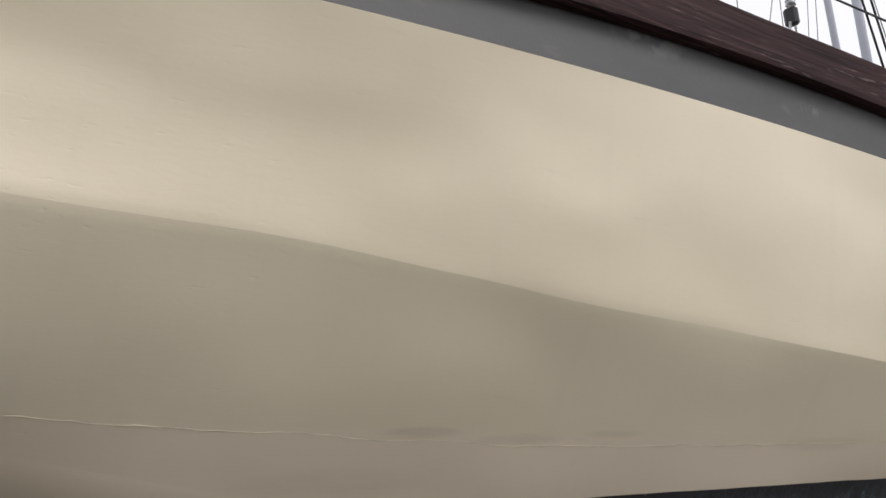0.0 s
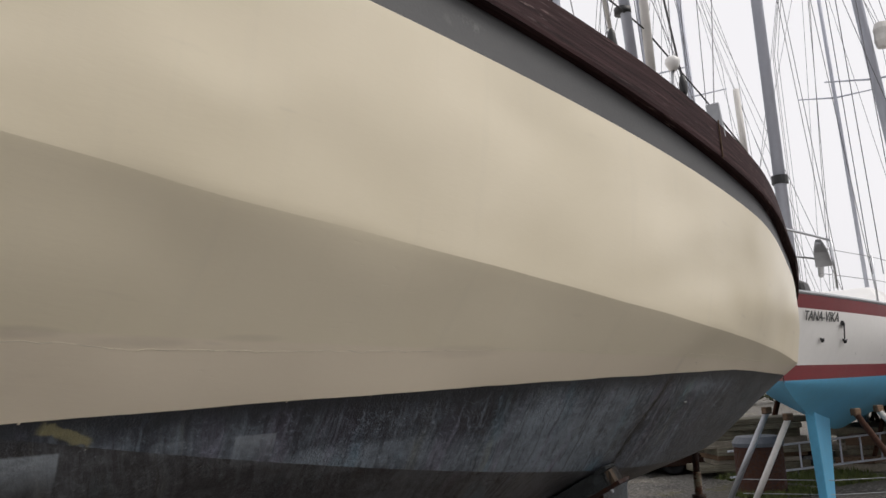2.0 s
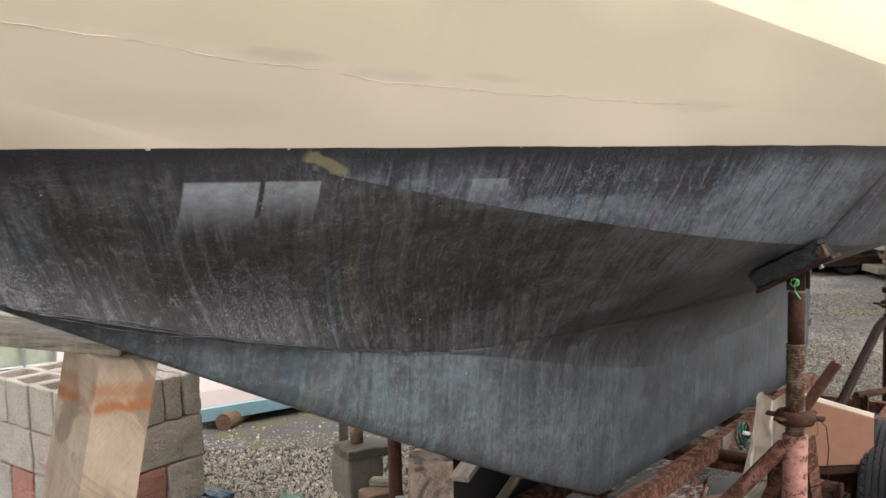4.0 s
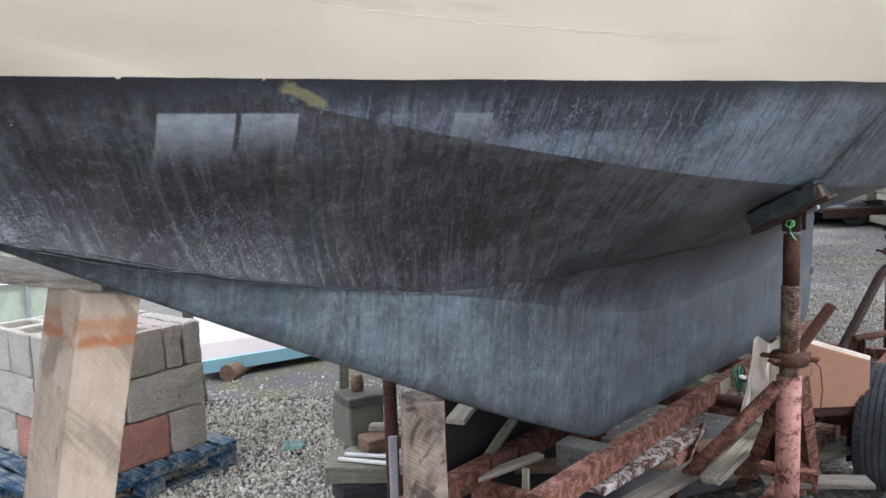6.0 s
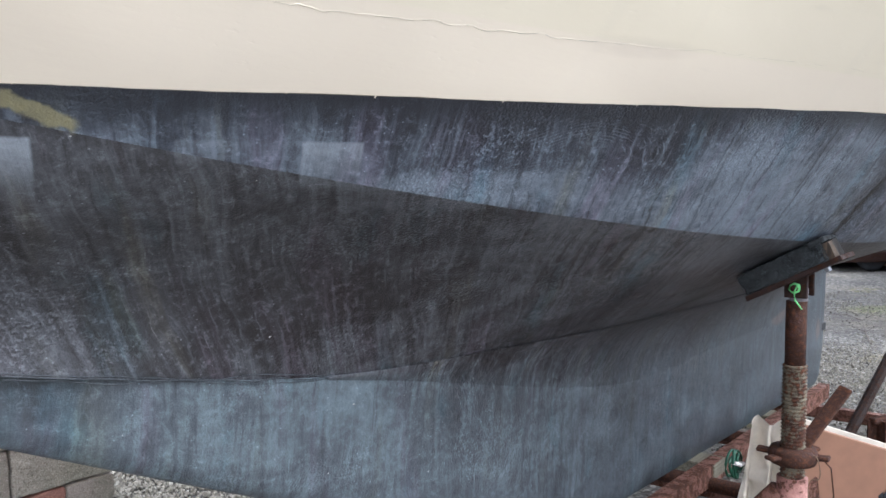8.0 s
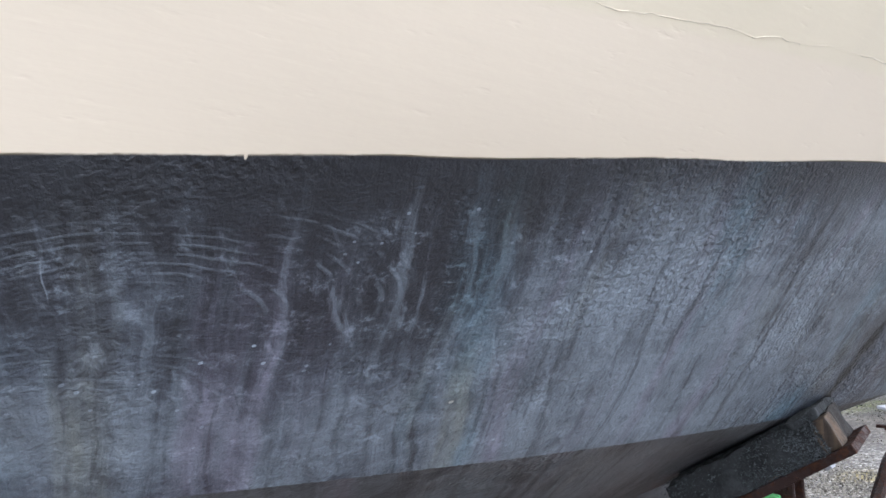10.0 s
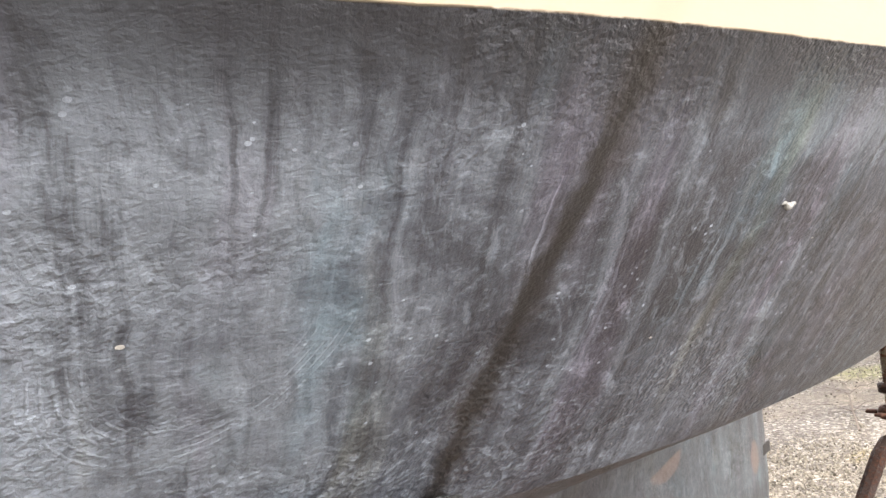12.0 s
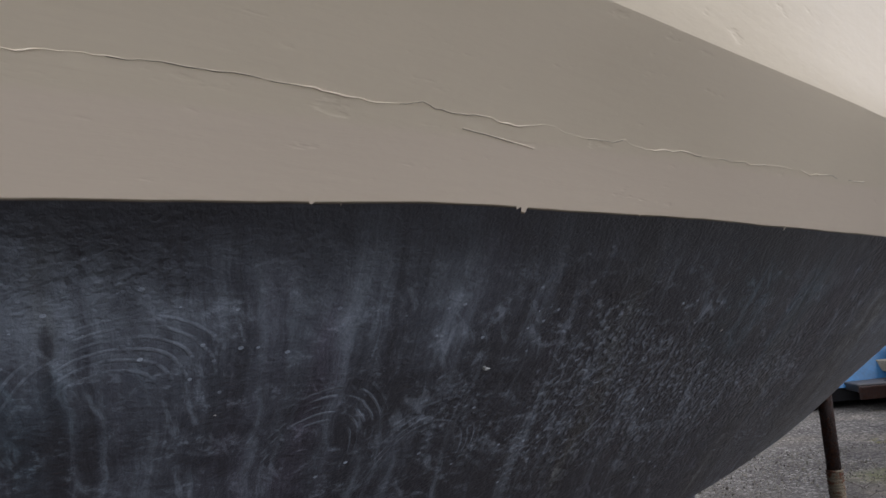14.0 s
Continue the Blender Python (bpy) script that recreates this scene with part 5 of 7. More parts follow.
ST1 = (1.656, 2.862)
stand_near = stand(*ST1, 1.165, "rusty red screw stand with a carpeted pad under the chine", 1.0,
    [((1.62, 2.87, 0.62), (1.30, 3.20, 0.06), 0.055), ((1.69, 2.86, 0.64), (2.02, 3.28, 0.03), 0.055), ((1.67, 2.88, 0.62), (1.76, 3.36, 0.03), 0.05)])
pad_head(stand_near, (1.738, 2.772, 1.288), (1.572, 2.937, 1.164), *ST1)
part("sleeve", lathe_moved([(0.020, 0), (0.024, 0.0), (0.0250, 0.038), (0.0215, 0.038), (0.020, 0)], (1.664, 2.866, 1.163)), "sleeve", stand_near, "grimy white plastic sleeve", smooth=True)
part("tie_wire", tube_bm([(1.70, 2.83, 0.745), (1.735, 2.80, 0.70), (1.745, 2.80, 0.62), (1.74, 2.80, 0.55), (1.755, 2.81, 0.515), (1.735, 2.83, 0.485), (1.69, 2.82, 0.48)], 0.0022, 5), "rust", stand_near, "thin rusty tie wire", smooth=True)
part("lever", bar_bm((1.675, 2.86, 0.735), (1.835, 2.895, 0.90), 0.040, 0.012, 0.003, 20), "rust", stand_near, "flat rusted lever with a bolt hole")

tie = thing("cord_knot", "bright green cord wound round the stand's hinge pin", "cord", at=(1.683, 2.79, 1.165))
fore = Vector((AX[0], AX[1], 0))
c0 = Vector((ST1[0] + 0.012, ST1[1] + 0.008, 1.205)) - fore * 0.043
coil = [c0 - fore * (0.012 * k / 40) + (Vector((NO[0], NO[1], 0)) * math.cos(k * 0.75) + Vector((0, 0, math.sin(k * 0.75)))) * (0.0125 + 0.002 * math.sin(k * 1.7)) for k in range(44)]
part("coil", tube_bm(coil, 0.0022, 6), "green", tie, smooth=True)
part("tail", tube_bm([coil[-1], coil[-1] + Vector((-0.010, -0.004, -0.02)), coil[-1] + Vector((-0.004, 0.0, -0.040)), coil[-1] + Vector((0.018, 0.004, -0.066))], 0.0022, 6), "green", tie, smooth=True)
wire_loop = [(1.68 + 0.012 * math.sin(k), 2.79 + 0.01 * math.cos(k * 1.3), 0.74 - 0.02 * k + 0.01 * math.sin(2 * k)) for k in np.linspace(0, 7, 30)]
tw = thing("tie_wire", "loose bent tie wire hanging from the stand", "wire", at=(1.68, 2.79, 0.6))
part("strand", tube_bm(wire_loop, 0.0016, 5), "brown_plank", tw)

stand_far = stand(3.72, 5.13, 1.36, "rusty screw stand with a bent side brace", 0.82, [])
part("collar", lathe_moved([(0.026, 0.80), (0.046, 0.803), (0.048, 0.835), (0.026, 0.838)], (3.72, 5.13, 0)), "black_rust", stand_far, smooth=True)
part("brace", tube_bm([(3.73, 5.13, 0.62), (3.67, 5.12, 0.615), (3.62, 5.10, 0.58), (3.15, 4.87, 0.06), (3.13, 4.86, 0.01)], 0.030, 8), "black_rust", stand_far, "dark rusted brace bent at its top")
part("head_plate", bar_bm((3.72, 5.13, 1.36), (3.72, 5.13, 1.375), 0.16, 0.12, 0.003), "rust", stand_far)


# ---- the trailer under the keel ----
def sh(s, h, z):
    return to_world(s, h, z)


trailer = thing("boat_trailer", "red painted steel boat trailer with flaking rust under the keel", "trailer", at=to_world(2.6, 0.1, 0.0))


def keel_beam(s0, s1, h, top0, top1, depth):
    return channel_bm(sh(s0, h, top0 - depth), sh(s1, h, top1 - depth), depth, 0.055)


part("main_beam", keel_beam(0.85, 4.45, 0.125, 0.395, 0.277, 0.085), "red_steel", trailer, "faded red channel beam with moss and rust")
part("main_beam", keel_beam(0.55, 4.9, -0.30, 0.335, 0.20, 0.085), "red_steel", trailer)
part("main_beam", keel_beam(1.3, 4.6, 0.62, 0.20, 0.16, 0.08), "red_steel", trailer)
for s, z in ((1.15, 0.22), (1.95, 0.20), (2.75, 0.17), (3.6, 0.14), (4.5, 0.11)):
    part("cross_beam", channel_bm(sh(s, -0.36, z - 0.06), sh(s, 0.70, z - 0.06), 0.07, 0.05), "red_steel", trailer)
part("upright", rod_bm(sh(0.815, -0.46, 0.0), sh(0.815, -0.46, 0.74), 0.024, 14), "rust", trailer, smooth=True)
part("lug", bar_bm(sh(0.835, -0.43, 0.28), sh(0.835, -0.43, 0.35), 0.05, 0.02), "rust", trailer)
part("diagonal", angle_bm(sh(1.25, 0.30, 0.06), sh(2.15, 0.16, 0.26), 0.05, 0.007, 40), "red_steel", trailer)
part("diagonal", bar_bm(sh(2.0, 0.62, 0.10), sh(2.35, 0.58, 0.46), 0.05, 0.03), "pink_steel", trailer)
# mudguard stay with a rail across
part("guard_post", angle_bm((2.29, 3.40, 0.08), (2.29, 3.40, 0.632), 0.045, 0.006, 10), "rust", trailer)
part("guard_rail", bar_bm((2.27, 3.40, 0.630), (2.60, 3.50, 0.626), 0.032, 0.022, 0.003), "rust", trailer, smooth=True)
part("shelf_bar", bar_bm((1.80, 3.27, 0.375), (2.34, 3.23, 0.375), 0.036, 0.036, 0.003), "dark_rust", trailer)
part("shelf_leg", angle_bm((1.82, 3.27, 0.10), (1.82, 3.27, 0.37), 0.04, 0.006), "dark_rust", trailer)
part("guard_foot", bar_bm((2.20, 3.27, 0.40), (2.26, 3.33, 0.45), 0.07, 0.05), "dark_rust", trailer)


def wheel(s, h, r=0.345, w=0.19):
    """A ribbed tyre on a steel rim, its axle across the trailer."""
    m = Matrix.Translation(to_world(s, h, r - 0.005)) @ pose(0, 0, 0, 0, 0, 45) @ pose(0, 0, 0, 90, 0, 0)
    grooves = (-0.050, -0.025, 0.0, 0.025, 0.050)
    prof = [(r * 0.60, -w * 0.44), (r * 0.66, -w * 0.5), (r * 0.86, -w * 0.52), (r * 0.95, -w * 0.47)]
    xs = [-w * 0.42] + [g + d for g in grooves for d in (-0.0035, -0.002, 0.002, 0.0035)] + [w * 0.42]
    for k, zz in enumerate(xs):
        inside = any(abs(zz - g) < 0.0025 for g in grooves)
        crown = r * (1 - 0.028 * (zz / (w * 0.5)) ** 2)
        prof.append((crown - (0.007 if inside else 0.0), zz))
    prof += [(r * 0.95, w * 0.47), (r * 0.86, w * 0.52), (r * 0.66, w * 0.5), (r * 0.60, w * 0.44)]
    bm = lathe_bm(prof, 216)
    # ragged sipes along the ribs
    for v in bm.verts:
        if math.hypot(v.co.x, v.co.y) > r * 0.96:
            a = math.atan2(v.co.y, v.co.x)
            v.co.z += 0.0026 * math.asin(math.sin(a * 54)) / 1.57
            slot = (a * 54 / (2 * math.pi)) % 1.0
            if abs(v.co.z) > w * 0.36 and slot < 0.3:
                v.co.x, v.co.y = v.co.x * 0.975, v.co.y * 0.975
    bm.transform(m)
    wh = part("wheel", bm, "rubber", trailer, "worn black ribbed tyre", smooth=False)
    rim = lathe_bm([(0.0, 0.03), (r * 0.25, 0.035), (r * 0.30, 0.0), (r * 0.5, -0.01), (r * 0.56, 0.06), (r * 0.62, 0.075), (r * 0.62, -0.075), (r * 0.4, -0.06), (0, -0.06)], 36)
    rim.transform(m)
    part("rim", rim, "red_steel", wh, smooth=True)


wheel(2.51, 0.835, 0.268, 0.16)
wheel(3.18, 0.845, 0.268, 0.16)
for s in (2.51, 3.18):
    part("axle", rod_bm(sh(s, -0.9, 0.265), sh(s, 0.76, 0.265), 0.03, 12), "rust", trailer, smooth=True)
wheel(2.51, -0.98, 0.268, 0.16)
wheel(3.18, -0.98, 0.268, 0.16)
guard = thing("sheet_panel", "faded orange metal panel with a chipped white top edge", "panel", at=(2.08, 3.2, 0.2))
bm = hexa_bm([(1.90, 3.240, 0.395), (2.22, 3.215, 0.395), (2.23, 3.235, 0.395), (1.91, 3.260, 0.395), (1.90, 3.240, 0.690), (2.22, 3.215, 0.585), (2.23, 3.235, 0.585), (1.91, 3.260, 0.690)], 0.003)
part("sheet", bm, "orange", guard)
part("edge", bar_bm((1.90, 3.250, 0.694), (2.225, 3.225, 0.588), 0.006, 0.026, 0.002), "canvas", guard)

canvas = thing("canvas_scrap", "crumpled stained canvas hanging behind the stand", "cloth", at=(1.85, 3.46, 0.3))
rows = []
for i in range(34):
    row = []
    for j in range(17):
        a, b = i / 33, j / 16
        pleat = 0.22 * math.sin((a * 2.4 + 0.35 * b) * 2 * math.pi)
        crush = 0.018 * noise.noise(Vector((a * 6, b * 6, 1))) + 0.007 * noise.noise(Vector((a * 17, b * 17, 5)))
        row.append((1.785 + (0.20 - 0.06 * b) * a + 0.060 * b + crush, 3.47 - 0.05 * a - 0.09 * pleat + crush, 0.28 + (0.34 + 0.03 * a) * b + 0.02 * math.sin(a * 9) * b + 0.6 * crush))
    rows.append(row)
part("cloth", grid_bm(rows), "canvas", canvas, smooth=True)
hose = thing("hose_coil", "coil of dark green hose hung on the trailer", "hose", at=(1.83, 3.55, 0.3))
HX, HZ = 1.775, 0.475
pts = [(HX + (0.024 + 0.010 * math.sin(k * 0.17)) * math.cos(k * 0.5) + 0.0004 * k, 3.47 + 0.02 * math.cos(k * 0.5), HZ + (0.042 + 0.012 * math.sin(k * 0.23 + 1)) * math.sin(k * 0.5)) for k in range(76)]
part("coil", tube_bm(pts, 0.0050, 7), "hose", hose, smooth=True)
part("end", tube_bm([pts[-1], (1.77, 3.45, 0.49), (1.80, 3.44, 0.48)], 0.008, 7), "white_dull", hose, smooth=True)
# ---- ground ----
def ground_bm():
    """One sheet to the horizon, finer and slightly uneven near the boats."""
    def axis(lo, hi):
        near = list(np.arange(lo, hi, 0.25))
        return [-1500, -400, -120, -40, -15] + near + [18, 30, 60, 150, 500, 1500]
    xs, ys = axis(-6, 12.01), axis(-6, 14.01)
    def height(x, y):
        k = 1 - smooth01(max(abs(x - 3), abs(y - 4)), 9, 12)
        return k * (0.030 * noise.noise(Vector((x * 0.45, y * 0.45, 2))) + 0.012 * noise.noise(Vector((x * 1.9, y * 1.9, 5)))) - 0.012
    return grid_bm([[(x, y, height(x, y)) for y in ys] for x in xs])


tagged(part("ground", ground_bm(), "ground", smooth=True), "grey gravel boatyard ground with moss and silt", "ground", kind="structure")
slab = part("pavement", hexa_bm([(-1.9, 5.45, -0.05), (0.9, 5.05, -0.05), (1.6, 9.5, -0.05), (-2.2, 9.5, -0.05), (-1.9, 5.45, 0.006), (0.9, 5.05, 0.006), (1.6, 9.5, 0.006), (-2.2, 9.5, 0.006)], 0.006), "slab")
tagged(slab, "damp grey concrete apron with green moss", "pavement", kind="structure")


# ---- block stack on the blue pallet ----
D1, D2 = Vector((math.cos(0.7720), math.sin(0.7720), 0)), Vector((-math.sin(0.7720), math.cos(0.7720), 0))
STACK = 0.9270
CORNER = Vector((-0.9911, 3.7535, 0.0))


def stack_pose(a, b, z):
    turn = pose(0, 0, 0, 0, 0, math.degrees(math.atan2(D1.y, D1.x)))
    return Matrix.Translation(CORNER) @ turn @ Matrix.Scale(STACK, 4) @ Matrix.Translation((a, b, z))


pallet = thing("pallet", "blue painted timber pallet under a stack of blocks", "pallet", at=tuple(CORNER + D1 * 0.35 + D2 * 0.5))
PAL_L, PAL_W = 0.98, 1.10
for k in range(8):
    a = -0.22 + 0.045 + k * (PAL_L - 0.09) / 7
    bm = box_bm(0.092, PAL_W, 0.020, 0.002, True, 1, 0.0015)
    part("deck_board", bm, "blue_wood", pallet, m=stack_pose(a, PAL_W / 2 - 0.10, 0.118))
for b in (-0.05, PAL_W / 2 - 0.10, PAL_W - 0.15):
    part("stringer", box_bm(PAL_L, 0.09, 0.020, 0.002), "blue_wood", pallet, m=stack_pose(PAL_L / 2 - 0.22, b, 0.098))
    part("bottom_board", box_bm(PAL_L, 0.09, 0.020, 0.002), "blue_wood", pallet, m=stack_pose(PAL_L / 2 - 0.22, b, 0.0))
    for a in (-0.16, PAL_L / 2 - 0.22, PAL_L - 0.28):
        part("spacer", box_bm(0.12, 0.09, 0.078, 0.002), "blue_wood", pallet, m=stack_pose(a, b, 0.020))


def block_mesh(sx, sy, sz, hollow):
    """A rough concrete block, solid or with two open cells."""
    bm = bmesh.new()
    if not hollow:
        bm.free()
        bm = box_bm(sx - 0.006, sy - 0.006, sz - 0.003, 0.015, True, 2, 0.007, 20)
        for v in bm.verts:
            q = v.co * 34 + Vector((sx * 90, sz * 50, 0))
            v.co += noise.noise_vector(q) * 0.0036 + noise.noise_vector(q * 3.1) * 0.0020
    else:
        xs = [-sx / 2, -sx / 2 + 0.035, -0.018, 0.018, sx / 2 - 0.035, sx / 2]
        ys = [-sy / 2, -sy / 2 + 0.035, sy / 2 - 0.035, sy / 2]
        if sx < 0.3:
            xs = [-sx / 2, -sx / 2 + 0.035, sx / 2 - 0.035, sx / 2]
        cells = {(1, 1), (3, 1)} if sx > 0.3 else {(1, 1)}
        top = {(i, j): bm.verts.new((x, y, sz)) for i, x in enumerate(xs) for j, y in enumerate(ys)}
        low = {(i, j): bm.verts.new((x, y, 0)) for i, x in enumerate(xs) for j, y in enumerate(ys)}
        mid = {}
        for i in range(len(xs) - 1):
            for j in range(len(ys) - 1):
                q = [(i, j), (i + 1, j), (i + 1, j + 1), (i, j + 1)]
                bm.faces.new([low[c] for c in q[::-1]])
                if (i, j) in cells:
                    d = [bm.verts.new((top[c].co.x, top[c].co.y, 0.02)) for c in q]
                    for k in range(4):
                        bm.faces.new([top[q[k]], d[k], d[(k + 1) % 4], top[q[(k + 1) % 4]]])
                    bm.faces.new(d)
                else:
                    bm.faces.new([top[c] for c in q])
        for i in range(len(xs) - 1):
            for j, flip in ((0, False), (len(ys) - 1, True)):
                f = [low[(i, j)], low[(i + 1, j)], top[(i + 1, j)], top[(i, j)]]
                bm.faces.new(f[::-1] if flip else f)
        for j in range(len(ys) - 1):
            for i, flip in ((0, True), (len(xs) - 1, False)):
                f = [low[(i, j)], low[(i, j + 1)], top[(i, j + 1)], top[(i, j)]]
                bm.faces.new(f[::-1] if flip else f)
        bmesh.ops.recalc_face_normals(bm, faces=bm.faces)
        sharp = [e for e in bm.edges if len(e.link_faces) == 2 and e.calc_face_angle(0) > 0.5]
        bmesh.ops.bevel(bm, geom=sharp, offset=0.010, segments=2, affect="EDGES", profile=0.6)
        bmesh.ops.subdivide_edges(bm, edges=[e for e in bm.edges if e.calc_length() > 0.05], cuts=6, use_grid_fill=True)
        for v in bm.verts:
            q = v.co * 30 + Vector((sx * 90, 0, 4))
            v.co += noise.noise_vector(v.co * 9) * 0.006 + noise.noise_vector(q) * 0.0028
    me = bpy.data.meshes.new("concrete_block")
    bm.to_mesh(me)
    bm.free()
    return me


BLOCK = {"long": (0.44, 0.215, 0.215), "end": (0.215, 0.44, 0.215), "thin": (0.10, 0.44, 0.215)}
MESHES = {}


def concrete_block(kind, a, b, row, material="block", hollow=False, turn=0.0, dz=0.0):
    key = (kind, hollow, material)
    if key not in MESHES:
        MESHES[key] = block_mesh(*BLOCK[kind], hollow)
    sx, sy, sz = BLOCK[kind]
    label = {"block_red": "solid red concrete block in the stack", "block_mossy": "mossy concrete block"}.get(material, "grey hollow concrete block with open cells" if hollow else "solid grey concrete block in the stack")
    ob = mesh_part("concrete_block", MESHES[key], material, m=stack_pose(a + sx / 2, b + sy / 2, 0.138 + row * 0.217 + dz) @ pose(0, 0, 0, 0, 0, turn))
    tagged(ob, label, "concrete block", "blocks on the pallet")


rng = random.Random(5)
# lowest course
concrete_block("long", 0.0, 0.0, 0, "block_red")
concrete_block("end", 0.447, 0.0, 0)
concrete_block("long", 0.0, 0.222, 0, "block")
concrete_block("long", 0.0, 0.444, 0, "block_red")
concrete_block("long", 0.0, 0.666, 0)
concrete_block("end", 0.447, 0.447, 0)
# middle course
concrete_block("end", 0.0, 0.0, 1, turn=0.6)
concrete_block("long", 0.222, 0.003, 1, turn=-0.5)
concrete_block("long", 0.222, 0.225, 1)
concrete_block("end", 0.0, 0.447, 1)
concrete_block("long", 0.222, 0.447, 1)
concrete_block("long", 0.222, 0.669, 1)
# top course, open cells upward
concrete_block("long", 0.0, 0.0, 2, hollow=True, turn=0.8)
concrete_block("thin", 0.450, 0.004, 2, turn=-1.0)
concrete_block("thin", 0.556, 0.0, 2, turn=0.7)
concrete_block("long", 0.002, 0.224, 2, hollow=True)
concrete_block("long", 0.0, 0.448, 2, hollow=True, turn=-0.6)
concrete_block("end", 0.447, 0.447, 2, hollow=True)
concrete_block("long", 0.002, 0.671, 2, hollow=True)


# ---- timber props under the forefoot ----
def post_bm(a, b, w, d, wob=0.004, turn=0.0):
    m, n = frame_of(a, b)
    bm = box_bm(w, d, n, 0.006, True, 2, 0.0, 5)
    for v in bm.verts:
        v.co += noise.noise_vector(v.co * 6 + Vector((n * 9, w * 40, 0))) * wob
    bm.transform(pose(0, 0, 0, 0, 0, turn))
    return bm, m


bm, m = post_bm((-0.632, 1.84, 0.0), (-0.389, 1.86, 1.262), 0.158, 0.115, 0.004, 33)
prop = part("timber_prop", bm, "prop_wood", m=m)
tagged(prop, "pale sawn timber prop with a rust stain leaning under the stem", "prop", "timber props")
wedge = part("plank_wedge", hexa_bm([(-0.74, 2.00, 1.310), (-0.70, 1.83, 1.303), (-0.36, 1.80, 1.258), (-0.35, 1.92, 1.258), (-0.74, 2.00, 1.345), (-0.70, 1.83, 1.338), (-0.36, 1.80, 1.276), (-0.35, 1.92, 1.276)], 0.003), "pale_plank")
tagged(wedge, "pale plank offcut wedged on the timber prop", "plank")
bm, m = post_bm((0.309, 2.520, 0.0), (0.311, 2.528, 0.786), 0.126, 0.115, 0.008, 8)
tagged(part("timber_post", bm, "grey_wood", m=m), "rough silver-grey timber post under the keel", "prop", "timber props")

cblock = part("footing_block", box_bm(0.205, 0.19, 0.215, 0.016, True, 2, 0.010, 8), "block_mossy", m=pose(0.172, 4.42, -0.01, 0, 0, 28))
tagged(cblock, "mossy old concrete footing block", "concrete block")
cap = part("plank_offcut", box_bm(0.25, 0.19, 0.050, 0.006, True, 1, 0.012, 4), "damp_plank", m=pose(0.205, 4.41, 0.202, 0, 3, 22))
tagged(cap, "weathered plank offcut on the footing block", "plank")
tagged(part("log_offcut", lathe_moved([(0, 0), (0.033, 0), (0.035, 0.05), (0.032, 0.09), (0, 0.09)], (0.175, 4.43, 0.250)), "brown_plank", smooth=True), "short round offcut on the plank", "log")
back = part("loose_plank", bar_bm((0.105, 4.62, 0.0), (0.115, 4.56, 0.42), 0.05, 0.02, 0.003), "grey_plank")
tagged(back, "grey slat standing behind the footing block", "plank")

# ---- loose timber round the trailer ----
def plank(a, b, w, t, mat, label, category="plank", roll=0.0):
    m, n = frame_of(a, b)
    bm = box_bm(n, w, t, 0.003, False, 1, 0.002, 3)
    turn = Matrix.Translation((Vector(a) + Vector(b)) / 2) @ (Vector(b) - Vector(a)).to_track_quat("X", "Z").to_matrix().to_4x4() @ pose(0, 0, 0, roll, 0, 0)
    ob = part("loose_plank", bm, mat, m=turn)
    return tagged(ob, label, category, "loose timber round the trailer")


PL = (
    ((0.98, 3.00, 0.245), (1.62, 3.52, 0.235), 0.09, 0.035, "flaked_white", "white-flecked weathered plank lying along the trailer beam"),
    ((1.02, 2.86, 0.215), (2.05, 3.58, 0.225), 0.10, 0.025, "damp_plank", "silvered plank lying across the trailer"),
    ((1.42, 2.98, 0.245), (2.02, 3.56, 0.255), 0.075, 0.028, "grey_plank", "greenish grey batten lying across the trailer"),
    ((0.78, 3.42, 0.185), (1.42, 3.30, 0.195), 0.10, 0.03, "brown_plank", "brown plank lying across the trailer"),
    ((0.55, 3.20, 0.12), (1.20, 3.02, 0.14), 0.11, 0.03, "brown_plank", "dirty brown plank on the ground"),
    ((0.30, 3.02, 0.25), (0.86, 3.30, 0.27), 0.05, 0.02, "pale_plank", "thin pale batten lying on timber"),
    ((0.492, 3.12, 0.498), (0.66, 3.42, 0.535), 0.075, 0.022, "pale_plank", "short pale board under the keel"),
    ((0.640, 3.262, 0.300), (0.775, 3.395, 0.395), 0.040, 0.02, "grey_plank", "pale batten leaning under the keel"),
    ((0.745, 3.085, 0.20), (0.75, 3.09, 0.31), 0.030, 0.012, "grey_plank", "short white batten standing on the trailer"),
    ((0.221, 2.585, 0.0), (0.222, 2.556, 0.665), 0.026, 0.012, "sleeve", "pale plastic strip standing behind the timber post"),
    ((1.35, 3.50, 0.135), (2.35, 3.70, 0.145), 0.09, 0.03, "brown_plank", "brown plank across the trailer"),
    ((1.50, 3.25, 0.135), (2.25, 3.40, 0.145), 0.08, 0.03, "grey_plank", "grey plank across the trailer"),
    ((0.85, 2.75, 0.12), (1.50, 2.62, 0.12), 0.10, 0.03, "brown_plank", "wet brown plank on the ground"),
    ((1.70, 3.12, 0.16), (2.10, 3.02, 0.16), 0.10, 0.02, "damp_plank", "damp grey offcut beside the wheel"),
)
for a, b, w, t, mat, label in PL:
    plank(a, b, w, t, mat, label)
